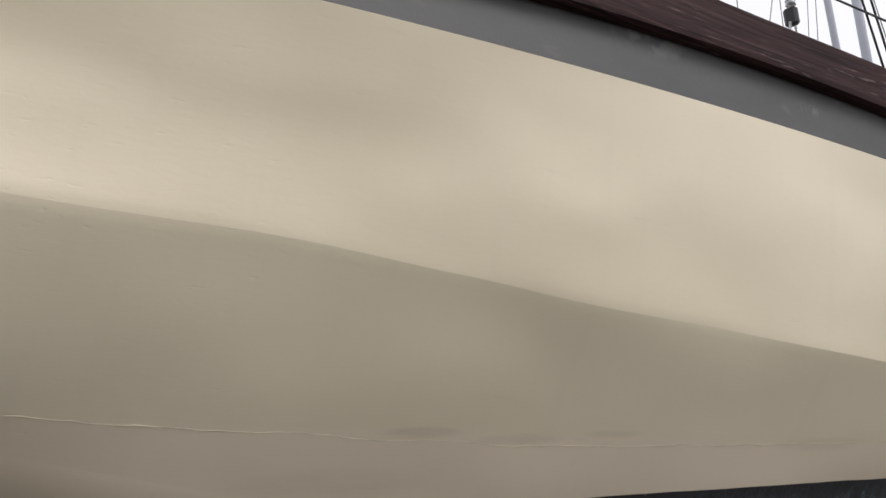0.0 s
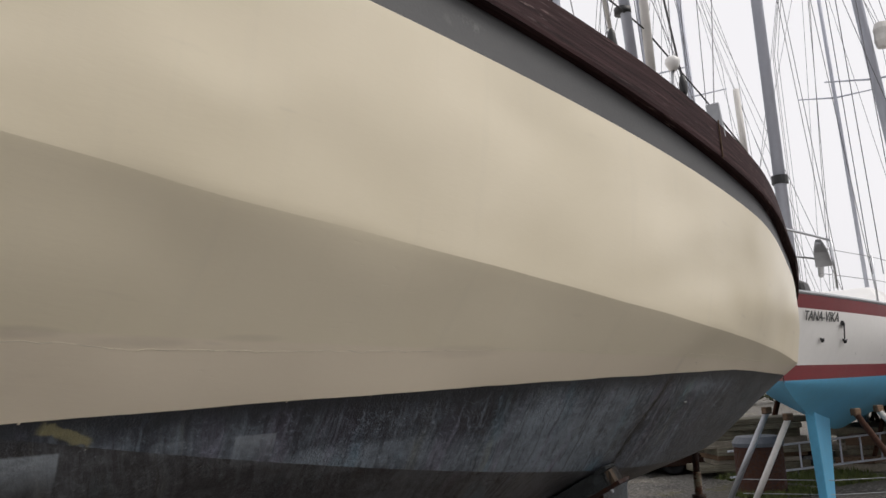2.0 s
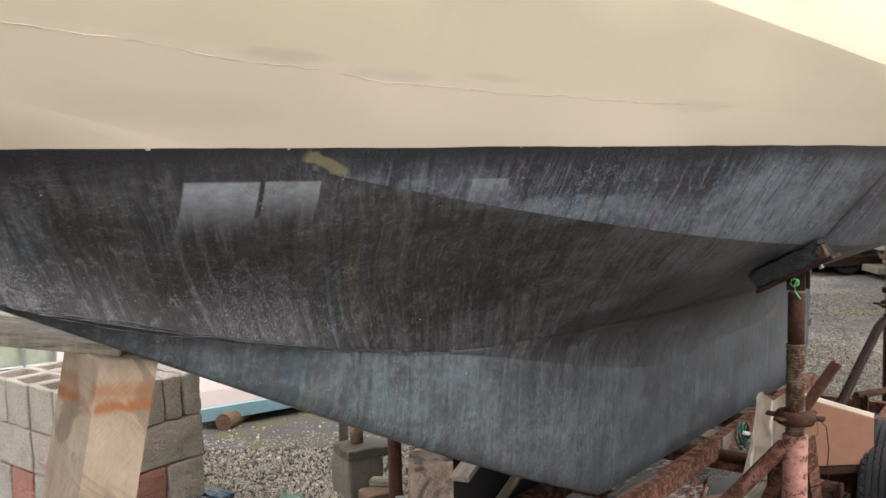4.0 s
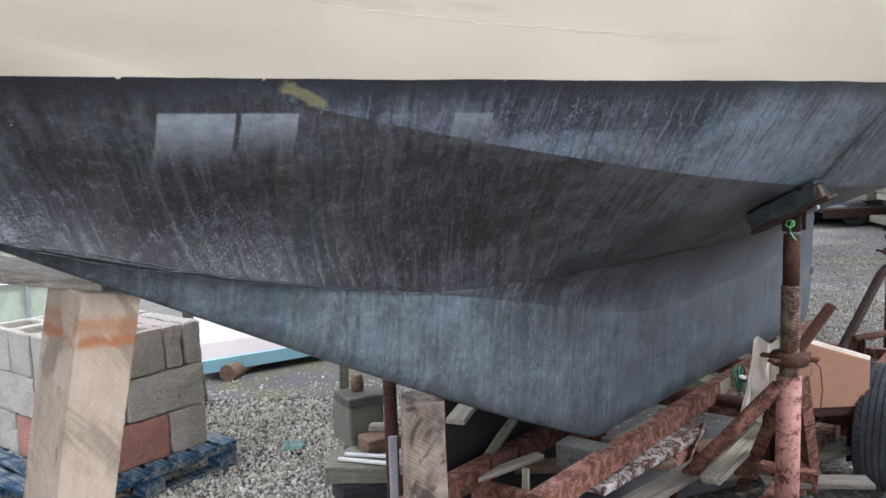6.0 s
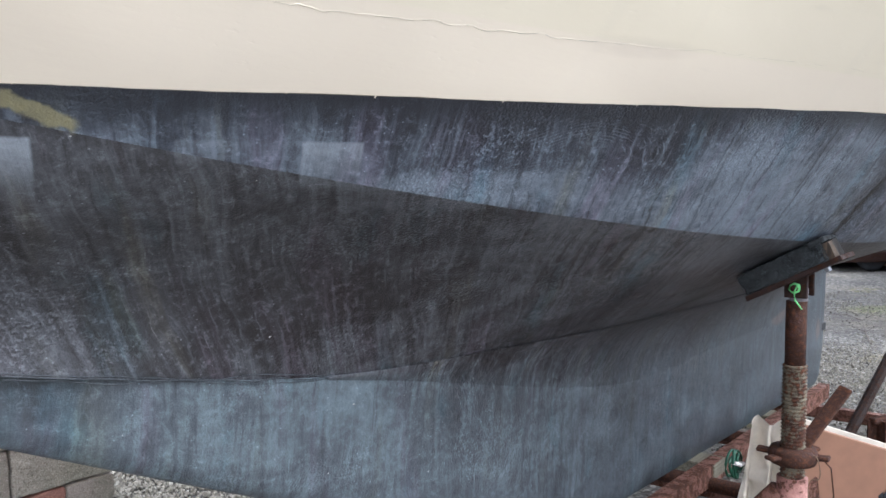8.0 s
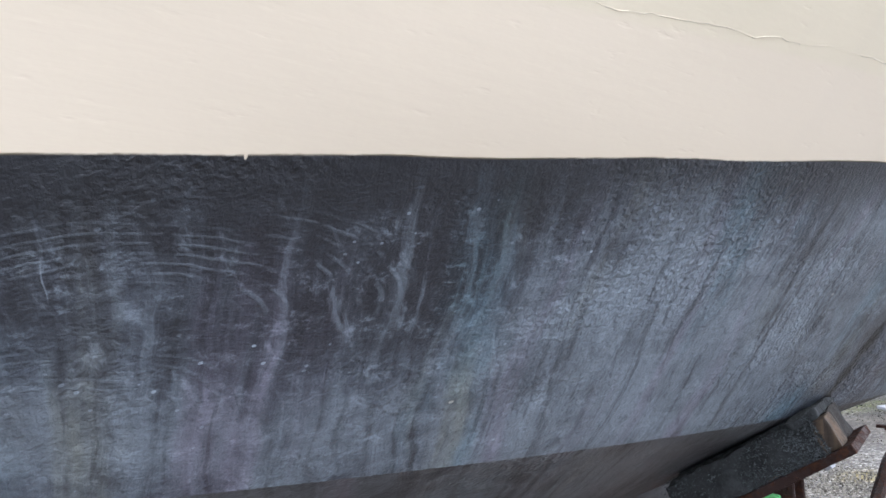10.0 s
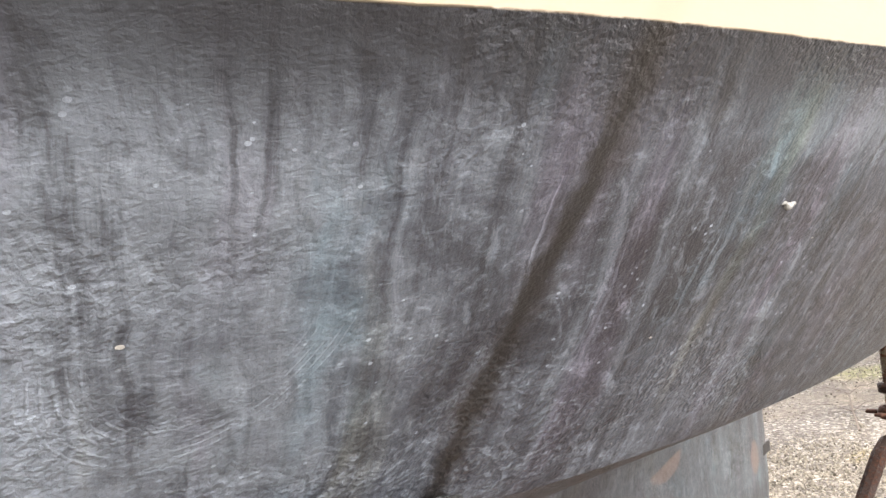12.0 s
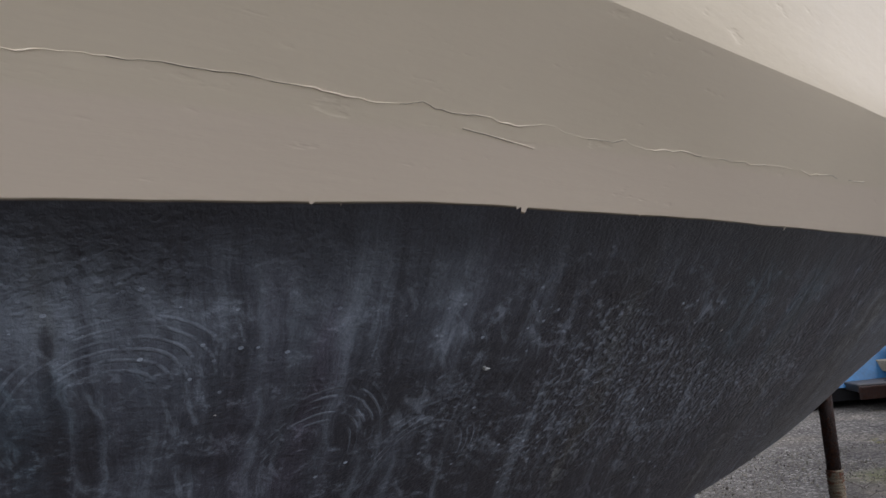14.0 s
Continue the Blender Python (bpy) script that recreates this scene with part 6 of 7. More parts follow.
for k, (x, y, z, sx, sy, sz, rz, mat) in enumerate((
    (0.175, 3.66, 0.0, 0.26, 0.20, 0.105, 12, "dark_plank"), (0.165, 3.67, 0.105, 0.30, 0.22, 0.075, -8, "grey_plank"),
    (0.250, 3.76, 0.181, 0.17, 0.11, 0.065, 20, "brown_plank"), (0.27, 3.81, 0.246, 0.13, 0.06, 0.03, -14, "grey_plank"))):
    ob = part("timber_baulk", box_bm(sx, sy, sz, 0.006, True, 1, 0.005, 2), mat, m=pose(x, y, z, 0, 0, rz))
    tagged(ob, "rough weathered timber baulk in a low pile", "timber", "timber pile by the post")
for k, (a, b) in enumerate((((0.06, 3.66, 0.188), (0.28, 3.54, 0.194)), ((0.09, 3.71, 0.188), (0.28, 3.62, 0.194)))):
    ob = part("trim_strip", bar_bm(a, b, 0.020, 0.012, 0.002), "white_dull")
    tagged(ob, "white plastic trim strip lying on the timber pile", "strip")
sheet = part("dark_sheet", hexa_bm([(0.46, 3.20, 0.02), (1.05, 3.62, 0.02), (1.04, 3.64, 0.02), (0.45, 3.22, 0.02), (0.46, 3.24, 0.56), (1.05, 3.64, 0.40), (1.04, 3.66, 0.40), (0.45, 3.26, 0.56)], 0.002), "black")
tagged(sheet, "dull black plastic sheet leaning behind the post", "sheet")
# black sheet added to stand in for deep shade on the gravel
rows = [[(0.55 + 1.75 * i / 20 + 0.35 * j / 8, 3.02 + 0.55 * i / 20 + 0.75 * j / 8, 0.030 + 0.018 * noise.noise(Vector((i * 0.5, j * 0.7, 8)))) for j in range(9)] for i in range(21)]
tagged(part("ground_sheet", grid_bm(rows), "black", smooth=True), "added black sheet standing in for the deep shade under the trailer", "sheet")
for s, h, z, long, w in ((1.38, 0.0, 0.285, 0.11, 0.18), (1.66, 0.055, 0.285, 0.34, 0.055)):
    ob = part("keel_chock", box_bm(long, w, 0.098 - 0.03 * (s - 1.36), 0.010, True, 2, 0.005, 3), "chock_wood", m=Matrix.Translation(to_world(s, h, z)) @ pose(0, 0, 0, 0, 0, 45 + (1.5 - s) * 20))
    tagged(ob, "dark weathered timber chock between keel and trailer", "chock", "keel chocks")
for s in (2.6, 3.6):
    ob = part("keel_chock", box_bm(0.14, 0.30, keel_foot(s) - 0.335 + (s - 0.85) * 0.0333 + 0.006, 0.005), "grey_plank", m=Matrix.Translation(to_world(s, -0.02, 0.335 - (s - 0.85) * 0.0333 - 0.004)) @ pose(0, 0, 0, 0, 0, 45))
    tagged(ob, "dark weathered timber chock between keel and trailer", "chock", "keel chocks")
rag = part("crumpled_rag", grid_bm([[(-0.22 + i * 0.014 + 0.01 * noise.noise(Vector((i, j, 3))), 4.30 + j * 0.02, 0.006 + 0.035 * abs(noise.noise(Vector((i * 0.7, j * 0.7, 1))))) for j in range(7)] for i in range(9)]), "hose", smooth=True)
tagged(rag, "crumpled dark green rag on the gravel", "rag")

# ---- upturned dinghy ----
dinghy = thing("dinghy", "upturned chalky white clinker dinghy with pale blue gunwale", "boat", at=(-0.1, 5.9, 0.06))


def dinghy_rows():
    rows = []
    for i in range(13):
        t = i / 12
        half = 0.48 * (1 - 0.55 * t**3)
        row = []
        for j in range(17):
            a = -1 + 2 * j / 16
            lap = 0.010 * (((j * 1.0) % 2))
            row.append((t, half * a, 0.42 * (1 - abs(a) ** 2.4) * (1 - 0.2 * t) + lap + 0.12))
        rows.append(row)
    return rows


def dinghy_world(t, w, z):
    base, along, side = Vector((-0.80, 5.72, 0)), Vector((0.92, 0.39, 0)), Vector((-0.39, 0.92, 0))
    return base + along * (t * 2.1) + side * (w + 0.48) + Vector((0, 0, z))


part("hull", grid_bm([[dinghy_world(*p) for p in row] for row in dinghy_rows()]), "pink_white", dinghy)
for sgn in (-1, 1):
    pts = [dinghy_world(t, sgn * 0.485 * (1 - 0.55 * t**3), 0.105) for t in np.linspace(0, 1, 14)]
    rail = []
    for k, p in enumerate(pts):
        d = (pts[min(k + 1, 13)] - pts[max(k - 1, 0)]).normalized()
        o = Vector((d.y, -d.x, 0)) * 0.018
        rail.append([p + o + Vector((0, 0, 0.042)), p - o + Vector((0, 0, 0.042)), p - o - Vector((0, 0, 0.042)), p + o - Vector((0, 0, 0.042)), p + o + Vector((0, 0, 0.042))])
    bm = grid_bm(rail)
    part("gunwale", bm, "pale_blue", dinghy)
bm = bmesh.new()
edge = [bm.verts.new(dinghy_world(*p)) for p in dinghy_rows()[0]]
bm.faces.new(edge)
part("transom", bm, "pink_white", dinghy)
for a in ((-0.62, 5.80), (1.0, 6.5)):
    log = part("log", rod_bm((a[0] - 0.02, a[1] - 0.10, 0.055), (a[0] + 0.25, a[1] + 0.55, 0.055), 0.058, 14), "brown_plank", smooth=False)
    tagged(log, "short brown log under the upturned dinghy", "log", "logs under the dinghy")

# ---- caged liquid tank beyond the blocks ----
tank = thing("liquid_tank", "yellowed plastic liquid tank in a galvanised cage", "tank", at=(-2.3, 6.4, 0))
TM = pose(-2.35, 6.45, 0, 0, 0, 25)
bm = box_bm(1.1, 0.95, 1.0, 0.06, True, 2)
bm.transform(TM @ Matrix.Translation((0, 0, 0.14)))
part("bottle", bm, "ibc", tank, smooth=False)
for z in (0.16, 0.42, 0.68, 0.94, 1.13):
    ring = [TM @ Vector((x, y, z)) for x, y in ((-0.57, -0.5), (0.57, -0.5), (0.57, 0.5), (-0.57, 0.5), (-0.57, -0.5))]
    part("cage_bar", tube_bm(ring, 0.011, 6), "galv", tank)
for x in np.linspace(-0.57, 0.57, 7):
    part("cage_bar", rod_bm(TM @ Vector((x, -0.5, 0.05)), TM @ Vector((x, -0.5, 1.13)), 0.011, 6), "galv", tank)
for y in np.linspace(-0.5, 0.5, 6):
    part("cage_bar", rod_bm(TM @ Vector((0.57, y, 0.05)), TM @ Vector((0.57, y, 1.13)), 0.011, 6), "galv", tank)
bm = box_bm(1.16, 1.02, 0.12, 0.01)
bm.transform(TM)
part("base", bm, "galv", tank)
barrow = part("red_can", lathe_moved([(0, 0), (0.10, 0), (0.11, 0.02), (0.11, 0.22), (0.05, 0.27), (0, 0.27)], (-1.42, 5.55, 0.0)), "wine", smooth=True)
tagged(barrow, "small red can standing by the tank", "can")
ob = part("white_board", hexa_bm([(-1.66, 5.60, 0.0), (-1.46, 5.66, 0.0), (-1.46, 5.68, 0.0), (-1.66, 5.62, 0.0), (-1.62, 5.72, 0.95), (-1.46, 5.78, 0.95), (-1.46, 5.80, 0.95), (-1.62, 5.74, 0.95)], 0.002), "white_dull")
tagged(ob, "white board leaning on the caged tank", "board")

# grey board and log behind the block stack
ob = part("leaning_board", hexa_bm([(-0.775, 5.25, 0.0), (-0.705, 5.27, 0.0), (-0.71, 5.29, 0.0), (-0.78, 5.27, 0.0), (-0.80, 5.10, 0.66), (-0.74, 5.12, 0.62), (-0.745, 5.14, 0.62), (-0.805, 5.12, 0.66)], 0.003), "grey_plank")
tagged(ob, "silvered board leaning on the block stack", "board")
ob = part("log", rod_bm((-1.15, 6.16, 0.09), (-0.80, 6.12, 0.09), 0.085, 14), "grey_wood")
tagged(ob, "short silver-grey log beside the dinghy", "log", "logs under the dinghy")
# ---- the blue-bottomed yacht beyond ----
FAR_O, FAR_A = Vector((6.05, 6.86, 0)), Vector((0.772, 0.636, 0))
FAR_N = Vector((FAR_A.y, -FAR_A.x, 0))
far = thing("fin_keel_yacht", "white fin-keel yacht with wine-red stripes and light blue antifouling", "boat", at=tuple(FAR_O + FAR_A * 4))


def fw(s, h, z):
    p = FAR_O + FAR_A * s + FAR_N * h
    return (p.x, p.y, z)


def far_half(t, full, p):
    return full * (1 - (1 - min(1, t)) ** p) * (1 - 0.35 * max(0, t - 0.55) ** 2 * 4)


def far_line(full, p, z0, z1, rake, n=30):
    rows = []
    for i in range(n):
        t = i / (n - 1)
        rows.append((rake + t * (9.0 - rake), far_half(t * 1.15, full, p) + 0.005, z0 + (z1 - z0) * (1 - (1 - t) ** 2)))
    return rows


L_DECK = far_line(1.50, 2.1, 2.40, 2.22, -0.62)
L_BAND = far_line(1.49, 2.1, 2.26, 2.09, -0.54)
L_TOP = far_line(1.40, 2.0, 1.68, 1.60, -0.02)
L_LOW = far_line(1.37, 2.0, 1.53, 1.47, 0.05)
L_KEEL = [(0.06 + i / 29 * 8.66, 0.0, 1.50 - 0.72 * math.sin(math.pi * min(1.0, i / 29 * 1.15) * 0.82) ** 0.8) for i in range(30)]


def far_panel(name, a, b, mat, n=5, belly=0.0):
    for side in (1, -1):
        rows = []
        for p, q in zip(a, b):
            row = []
            for j in range(n + 1):
                v = j / n
                c = [p[k] + (q[k] - p[k]) * v for k in range(3)]
                c[1] += belly * math.sin(math.pi * v) * min(1, c[1])
                row.append(fw(c[0], side * c[1], c[2]))
            rows.append(row)
        part(name, grid_bm(rows if side > 0 else rows[::-1]), mat, far, smooth=True)


far_panel("sheer_stripe", L_DECK, L_BAND, "wine", 2)
far_panel("topside", L_BAND, L_TOP, "white", 5, 0.05)
far_panel("boot_stripe", L_TOP, L_LOW, "wine", 2)
far_panel("bottom", L_LOW, L_KEEL, "sky_blue", 8, 0.22)
part("deck", grid_bm([[fw(p[0], p[1] * k, p[2] + 0.03 * (1 - k * k)) for k in (1, 0.5, 0, -0.5, -1)] for p in L_DECK]), "white_dull", far)
part("toe_rail", tube_bm([fw(p[0], p[1] - 0.01, p[2] + 0.02) for p in L_DECK], 0.022, 8), "galv", far)
part("toe_rail", tube_bm([fw(p[0], -p[1] + 0.01, p[2] + 0.02) for p in L_DECK], 0.022, 8), "galv", far)
bm = hexa_bm([fw(*c) for c in ((1.72, -0.045, 0.08), (2.25, -0.06, 0.08), (2.25, 0.06, 0.08), (1.72, 0.045, 0.08), (1.45, -0.05, 1.25), (2.35, -0.10, 1.20), (2.35, 0.10, 1.20), (1.45, 0.05, 1.25))], 0.01)
part("fin_keel", bm, "sky_blue", far)
bm = hexa_bm([fw(*c) for c in ((7.6, -0.03, 0.35), (8.1, -0.03, 0.35), (8.1, 0.03, 0.35), (7.6, 0.03, 0.35), (7.5, -0.04, 1.3), (8.2, -0.04, 1.3), (8.2, 0.04, 1.3), (7.5, 0.04, 1.3))], 0.008)
part("rudder", bm, "sky_blue", far)
bm = hexa_bm([fw(*c) for c in ((2.4, -0.9, 2.30), (6.6, -1.0, 2.25), (6.6, 1.0, 2.25), (2.4, 0.9, 2.30), (3.1, -0.7, 2.62), (6.3, -0.85, 2.68), (6.3, 0.85, 2.68), (3.1, 0.7, 2.62))], 0.05)
part("coachroof", bm, "white", far)
bm = hexa_bm([fw(*c) for c in ((2.3, -0.10, 2.32), (3.5, -0.10, 2.32), (3.5, 0.10, 2.32), (2.3, 0.10, 2.32), (2.5, -0.08, 2.50), (3.4, -0.08, 2.52), (3.4, 0.08, 2.52), (2.5, 0.08, 2.50))], 0.03)
part("hatch", bm, "white_dull", far)
# pulpit
rail = []
for k in range(17):
    a = -1 + 2 * k / 16
    rail.append(fw(-0.55 + 1.35 * abs(a) ** 1.6, 0.52 * a, 3.02 - 0.06 * abs(a)))
part("pulpit_rail", tube_bm(rail, 0.014, 8), "steel", far, smooth=True)
mid = [fw(-0.45 + 1.25 * abs(a) ** 1.6, 0.50 * a, 2.74) for a in np.linspace(-1, 1, 15)]
part("pulpit_rail", tube_bm(mid, 0.011, 8), "steel", far, smooth=True)
for s, h in ((-0.45, 0.12), (-0.45, -0.12), (0.72, 0.52), (0.72, -0.52)):
    part("pulpit_leg", rod_bm(fw(s + 0.05, h, 2.45), fw(s, h, 3.0), 0.013, 8), "steel", far, smooth=True)
for s in (2.2, 3.9, 5.6, 7.2):
    h = float(np.interp(s, [p[0] for p in L_DECK], [p[1] for p in L_DECK])) - 0.08
    for sgn in (1, -1):
        part("stanchion", rod_bm(fw(s, sgn * h, 2.3), fw(s, sgn * h, 2.92), 0.012, 8), "steel", far, smooth=True)
for z in (2.62, 2.90):
    part("guard_wire", tube_bm([fw(s, float(np.interp(s, [p[0] for p in L_DECK], [p[1] for p in L_DECK])) - 0.08, z) for s in (0.72, 2.2, 3.9, 5.6, 7.2)], 0.004, 5), "wire", far)
# anchor on its roller
shank = [fw(1.15, 0.34, 2.64), fw(0.55, 0.42, 2.76), fw(0.12, 0.46, 2.86)]
anchor = part("anchor", tube_bm(shank, [0.030, 0.034, 0.030], 8), "galv", far, "galvanised plough anchor", smooth=True)
part("fluke", hexa_bm([fw(*c) for c in ((0.20, 0.40, 2.78), (0.52, 0.36, 2.66), (0.52, 0.54, 2.66), (0.20, 0.54, 2.78), (0.10, 0.44, 2.90), (0.42, 0.40, 2.71), (0.42, 0.52, 2.71), (0.10, 0.50, 2.90))], 0.008), "galv", anchor)
part("windlass", hexa_bm([fw(*c) for c in ((0.95, -0.10, 2.38), (1.35, -0.12, 2.38), (1.35, 0.22, 2.38), (0.95, 0.20, 2.38), (1.0, -0.08, 2.60), (1.3, -0.10, 2.60), (1.3, 0.18, 2.60), (1.0, 0.16, 2.60))], 0.03), "black", far, "dark anchor windlass")
# furled headsail ties at the stem
coil = [fw(-0.42 + 0.05 * math.sin(k * 0.9), 0.02 + 0.05 * math.cos(k * 1.1), 2.98 - 0.012 * k) for k in range(34)]
part("hung_rope", tube_bm(coil, 0.016, 6), "rope", far, smooth=True)


def writing(text, at, along, up, size, mat, parent, name="lettering"):
    """Letters as a mesh from Blender's own font, laid in a plane."""
    cu = bpy.data.curves.new(name, "FONT")
    cu.body, cu.size, cu.extrude, cu.shear = text, size, 0.002, 0.05
    tmp = bpy.data.objects.new(name, cu)
    scene.collection.objects.link(tmp)
    dg = bpy.context.evaluated_depsgraph_get()
    me = bpy.data.meshes.new_from_object(tmp.evaluated_get(dg))
    bpy.data.objects.remove(tmp)
    along, up = Vector(along), Vector(up)
    along.z *= 0.3
    along = along.normalized()
    up = (up - along * up.dot(along)).normalized()
    out = along.cross(up)
    m = Matrix((along.to_4d(), up.to_4d(), out.to_4d(), Vector((0, 0, 0, 1)))).transposed()
    m = Matrix([[along.x, up.x, out.x, at[0]], [along.y, up.y, out.y, at[1]], [along.z, up.z, out.z, at[2]], [0, 0, 0, 1]])
    return mesh_part(name, me, mat, parent, "black painted boat name", m)


def far_side(t, v):
    """A place on the near topside, t along and v down it."""
    i = t * 29
    a, b = L_BAND[int(i)], L_TOP[int(i)]
    a2, b2 = L_BAND[int(i) + 1], L_TOP[int(i) + 1]
    f = i - int(i)
    c = [(a[k] + (b[k] - a[k]) * v) * (1 - f) + (a2[k] + (b2[k] - a2[k]) * v) * f for k in range(3)]
    c[1] += 0.05 * math.sin(math.pi * v) * min(1, c[1]) + 0.02
    return Vector(fw(*c))


p0, p1, p2 = far_side(0.062, 0.22), far_side(0.135, 0.25), far_side(0.062, 0.02)
writing("TANA-VIKA", p0, p1 - p0, p2 - p0, 0.145, "ink", far)
tree = far_side(0.146, 0.25)
part("palm_mark", tube_bm([tree + Vector((0, 0, -0.15)), tree + Vector((0.01, -0.01, 0.02))], 0.008, 5), "ink", far)
for a in range(6):
    d = (p1 - p0).normalized() * math.cos(a * 1.05) * 0.05 + Vector((0, 0, 0.036 * math.sin(a * 1.05)))
    part("palm_mark", tube_bm([tree, tree + d * 0.6 + Vector((0, 0, 0.02)), tree + d], [0.012, 0.010, 0.004], 5), "ink", far)
for t, w in ((0.092, 0.035), (0.145, 0.05)):
    c = far_side(t, 0.52)
    d = (p1 - p0).normalized() * w
    part("ripple_mark", tube_bm([c - d, c + Vector((0, 0, -0.025)), c + d], [0.006, 0.022, 0.006], 6), "ink", far)

# props and clutter under the far yacht
def tube_prop(a, b, mat, label):
    st = thing("prop_stand", label, "stand", "tube stands under the far yacht", at=(b[0], b[1], 0))
    part("tube", rod_bm(a, b, 0.035, 12), mat, st, smooth=True)
    part("pad", bar_bm((a[0], a[1], a[2] - 0.02), (a[0], a[1], a[2] + 0.06), 0.10, 0.08, 0.01), "brown_plank", st)
    part("foot", bar_bm((b[0], b[1], -0.01), (b[0], b[1], 0.02), 0.22, 0.22, 0.004), "galv", st)


tube_prop((6.98, 8.25, 1.16), (6.66, 8.80, 0.0), "galv", "grey galvanised tube stand splayed under the bow")
tube_prop((7.10, 8.05, 1.08), (6.74, 8.45, 0.0), "white_dull", "dirty white tube stand splayed under the bow")
tube_prop((7.75, 7.70, 1.10), (8.15, 7.20, 0.0), "rust", "rust-streaked tube stand under the far side")
tube_prop((8.35, 7.95, 1.10), (8.95, 7.45, 0.0), "white_dull", "dirty white tube stand under the far side")
tank2 = thing("steel_tank", "rust-brown upright steel tank with a slate-blue cover", "tank", at=(8.02, 9.75, 0))
part("shell", lathe_moved([(0, 0), (0.32, 0), (0.32, 0.62), (0.30, 0.64), (0, 0.64)], (8.02, 9.75, 0), 36), "barrel", tank2, smooth=False)
part("cover", lathe_moved([(0, 0.64), (0.33, 0.63), (0.34, 0.68), (0.28, 0.76), (0, 0.78)], (8.02, 9.75, 0), 24), "slate_cover", tank2, smooth=False)


def flat_tyre(x, y, z, tilt=0.0):
    r, w = 0.34, 0.20
    ty = part("old_tyre", lathe_bm([(r * 0.58, -w * 0.42), (r * 0.7, -w * 0.5), (r * 0.9, -w * 0.48), (r, -w * 0.3), (r * 0.985, 0), (r, w * 0.3), (r * 0.9, w * 0.48), (r * 0.7, w * 0.5), (r * 0.58, w * 0.42), (r * 0.58, -w * 0.42)], 40), "rubber", m=pose(x, y, z, tilt, 0, 0), smooth=True)
    tagged(ty, "old black tyre lying flat on the gravel", "tyre", "old tyres")


flat_tyre(6.46, 8.08, 0.085)
flat_tyre(8.10, 7.35, 0.085)


def timber_stack(x, y, rz, rows, wide, long, seed, label):
    rng = random.Random(seed)
    st = thing("timber_stack", label, "timber", "timber stacks", at=(x, y, 0))
    m0 = pose(x, y, 0, 0, 0, rz)
    z = 0.0
    for k in range(rows):
        h = rng.uniform(0.07, 0.16)
        off, w = rng.uniform(-0.2, 0.2), wide * rng.uniform(0.6, 1.0)
        part("baulk", box_bm(long * rng.uniform(0.7, 1.05), w, h, 0.01, True, 1, 0.008, 1), rng.choice(["pale_plank", "brown_plank", "grey_plank", "grey_plank"]), st, m=m0 @ pose(off, rng.uniform(-0.08, 0.08), z, 0, 0, rng.uniform(-5, 5)))
        z += h


timber_stack(9.5, 11.7, -18, 9, 0.8, 1.8, 1, "untidy stack of sawn timber baulks")
timber_stack(9.6, 12.9, 8, 6, 0.8, 1.9, 2, "low stack of weathered planks and pallets")
timber_stack(12.6, 12.2, 20, 5, 0.8, 2.6, 3, "heap of timber beneath the yachts")
timber_stack(9.3, 13.9, -8, 6, 1.0, 2.4, 9, "stack of grey planks with a white bag")
timber_stack(10.4, 14.6, -10, 6, 0.9, 3.0, 4, "long stack of grey timber")
timber_stack(11.6, 11.2, 30, 6, 0.9, 2.4, 5, "stack of brown timber")
bag = part("white_bag", lathe_bm([(0, 0), (0.20, 0.0), (0.24, 0.08), (0.20, 0.17), (0.08, 0.22), (0, 0.23)], 14), "white_dull", m=pose(9.4, 12.75, 0.60), smooth=True)
for v in bag.data.vertices:
    v.co += noise.noise_vector(v.co * 8) * 0.04
tagged(bag, "crumpled white plastic bag on the planks", "bag")
skip = thing("flat_trailer", "black flat trailer deck parked far across the yard", "trailer", at=(9.4, 12.9, 0))
part("deck", box_bm(3.4, 1.3, 0.10, 0.01), "black", skip, m=pose(9.7, 12.9, 0.22, 0, 0, -8))
part("side_rail", box_bm(3.4, 0.06, 0.16, 0.01), "dark_rust", skip, m=pose(9.6, 12.22, 0.14, 0, 0, -8))
for x in (8.5, 9.3, 10.7):
    w = lathe_bm([(0.0, -0.09), (0.14, -0.10), (0.20, -0.10), (0.22, 0), (0.20, 0.10), (0.14, 0.10), (0, 0.09)], 28)
    part("wheel", w, "rubber", skip, m=pose(x, 12.35 - (x - 9.7) * 0.14, 0.21, 90, 0, -8), smooth=True)
cover = thing("covered_dinghy", "blue tarpaulin stretched over a boat on a low trailer", "boat", at=(8.3, 13.4, 0))
rows = []
for i in range(25):
    t = i / 24
    rows.append([(7.15 + 3.4 * t, 13.4 + 0.1 * t + 1.1 * (j / 12 - 0.5), 0.26 + 0.5 * math.sin(math.pi * j / 12) * (0.55 + 0.45 * math.sin(math.pi * t)) + 0.04 * noise.noise(Vector((t * 14, j * 0.8, 4)))) for j in range(13)])
part("tarpaulin", grid_bm(rows), "tarp", cover, smooth=True)
part("bed", hexa_bm([(7.2, 12.9, 0.08), (11.0, 13.0, 0.08), (11.0, 14.0, 0.08), (7.2, 13.9, 0.08), (7.2, 12.9, 0.27), (11.0, 13.0, 0.27), (11.0, 14.0, 0.27), (7.2, 13.9, 0.27)], 0.01), "black", cover)
for x, y in ((7.6, 13.1), (10.4, 13.2), (7.6, 13.7), (10.4, 13.8)):
    part("leg", rod_bm((x, y, -0.02), (x, y, 0.1), 0.08, 10), "dark_rust", cover)
branch = thing("fallen_branch", "bare dead branch lying on the gravel", "branch", at=(5.3, 7.9, 0))
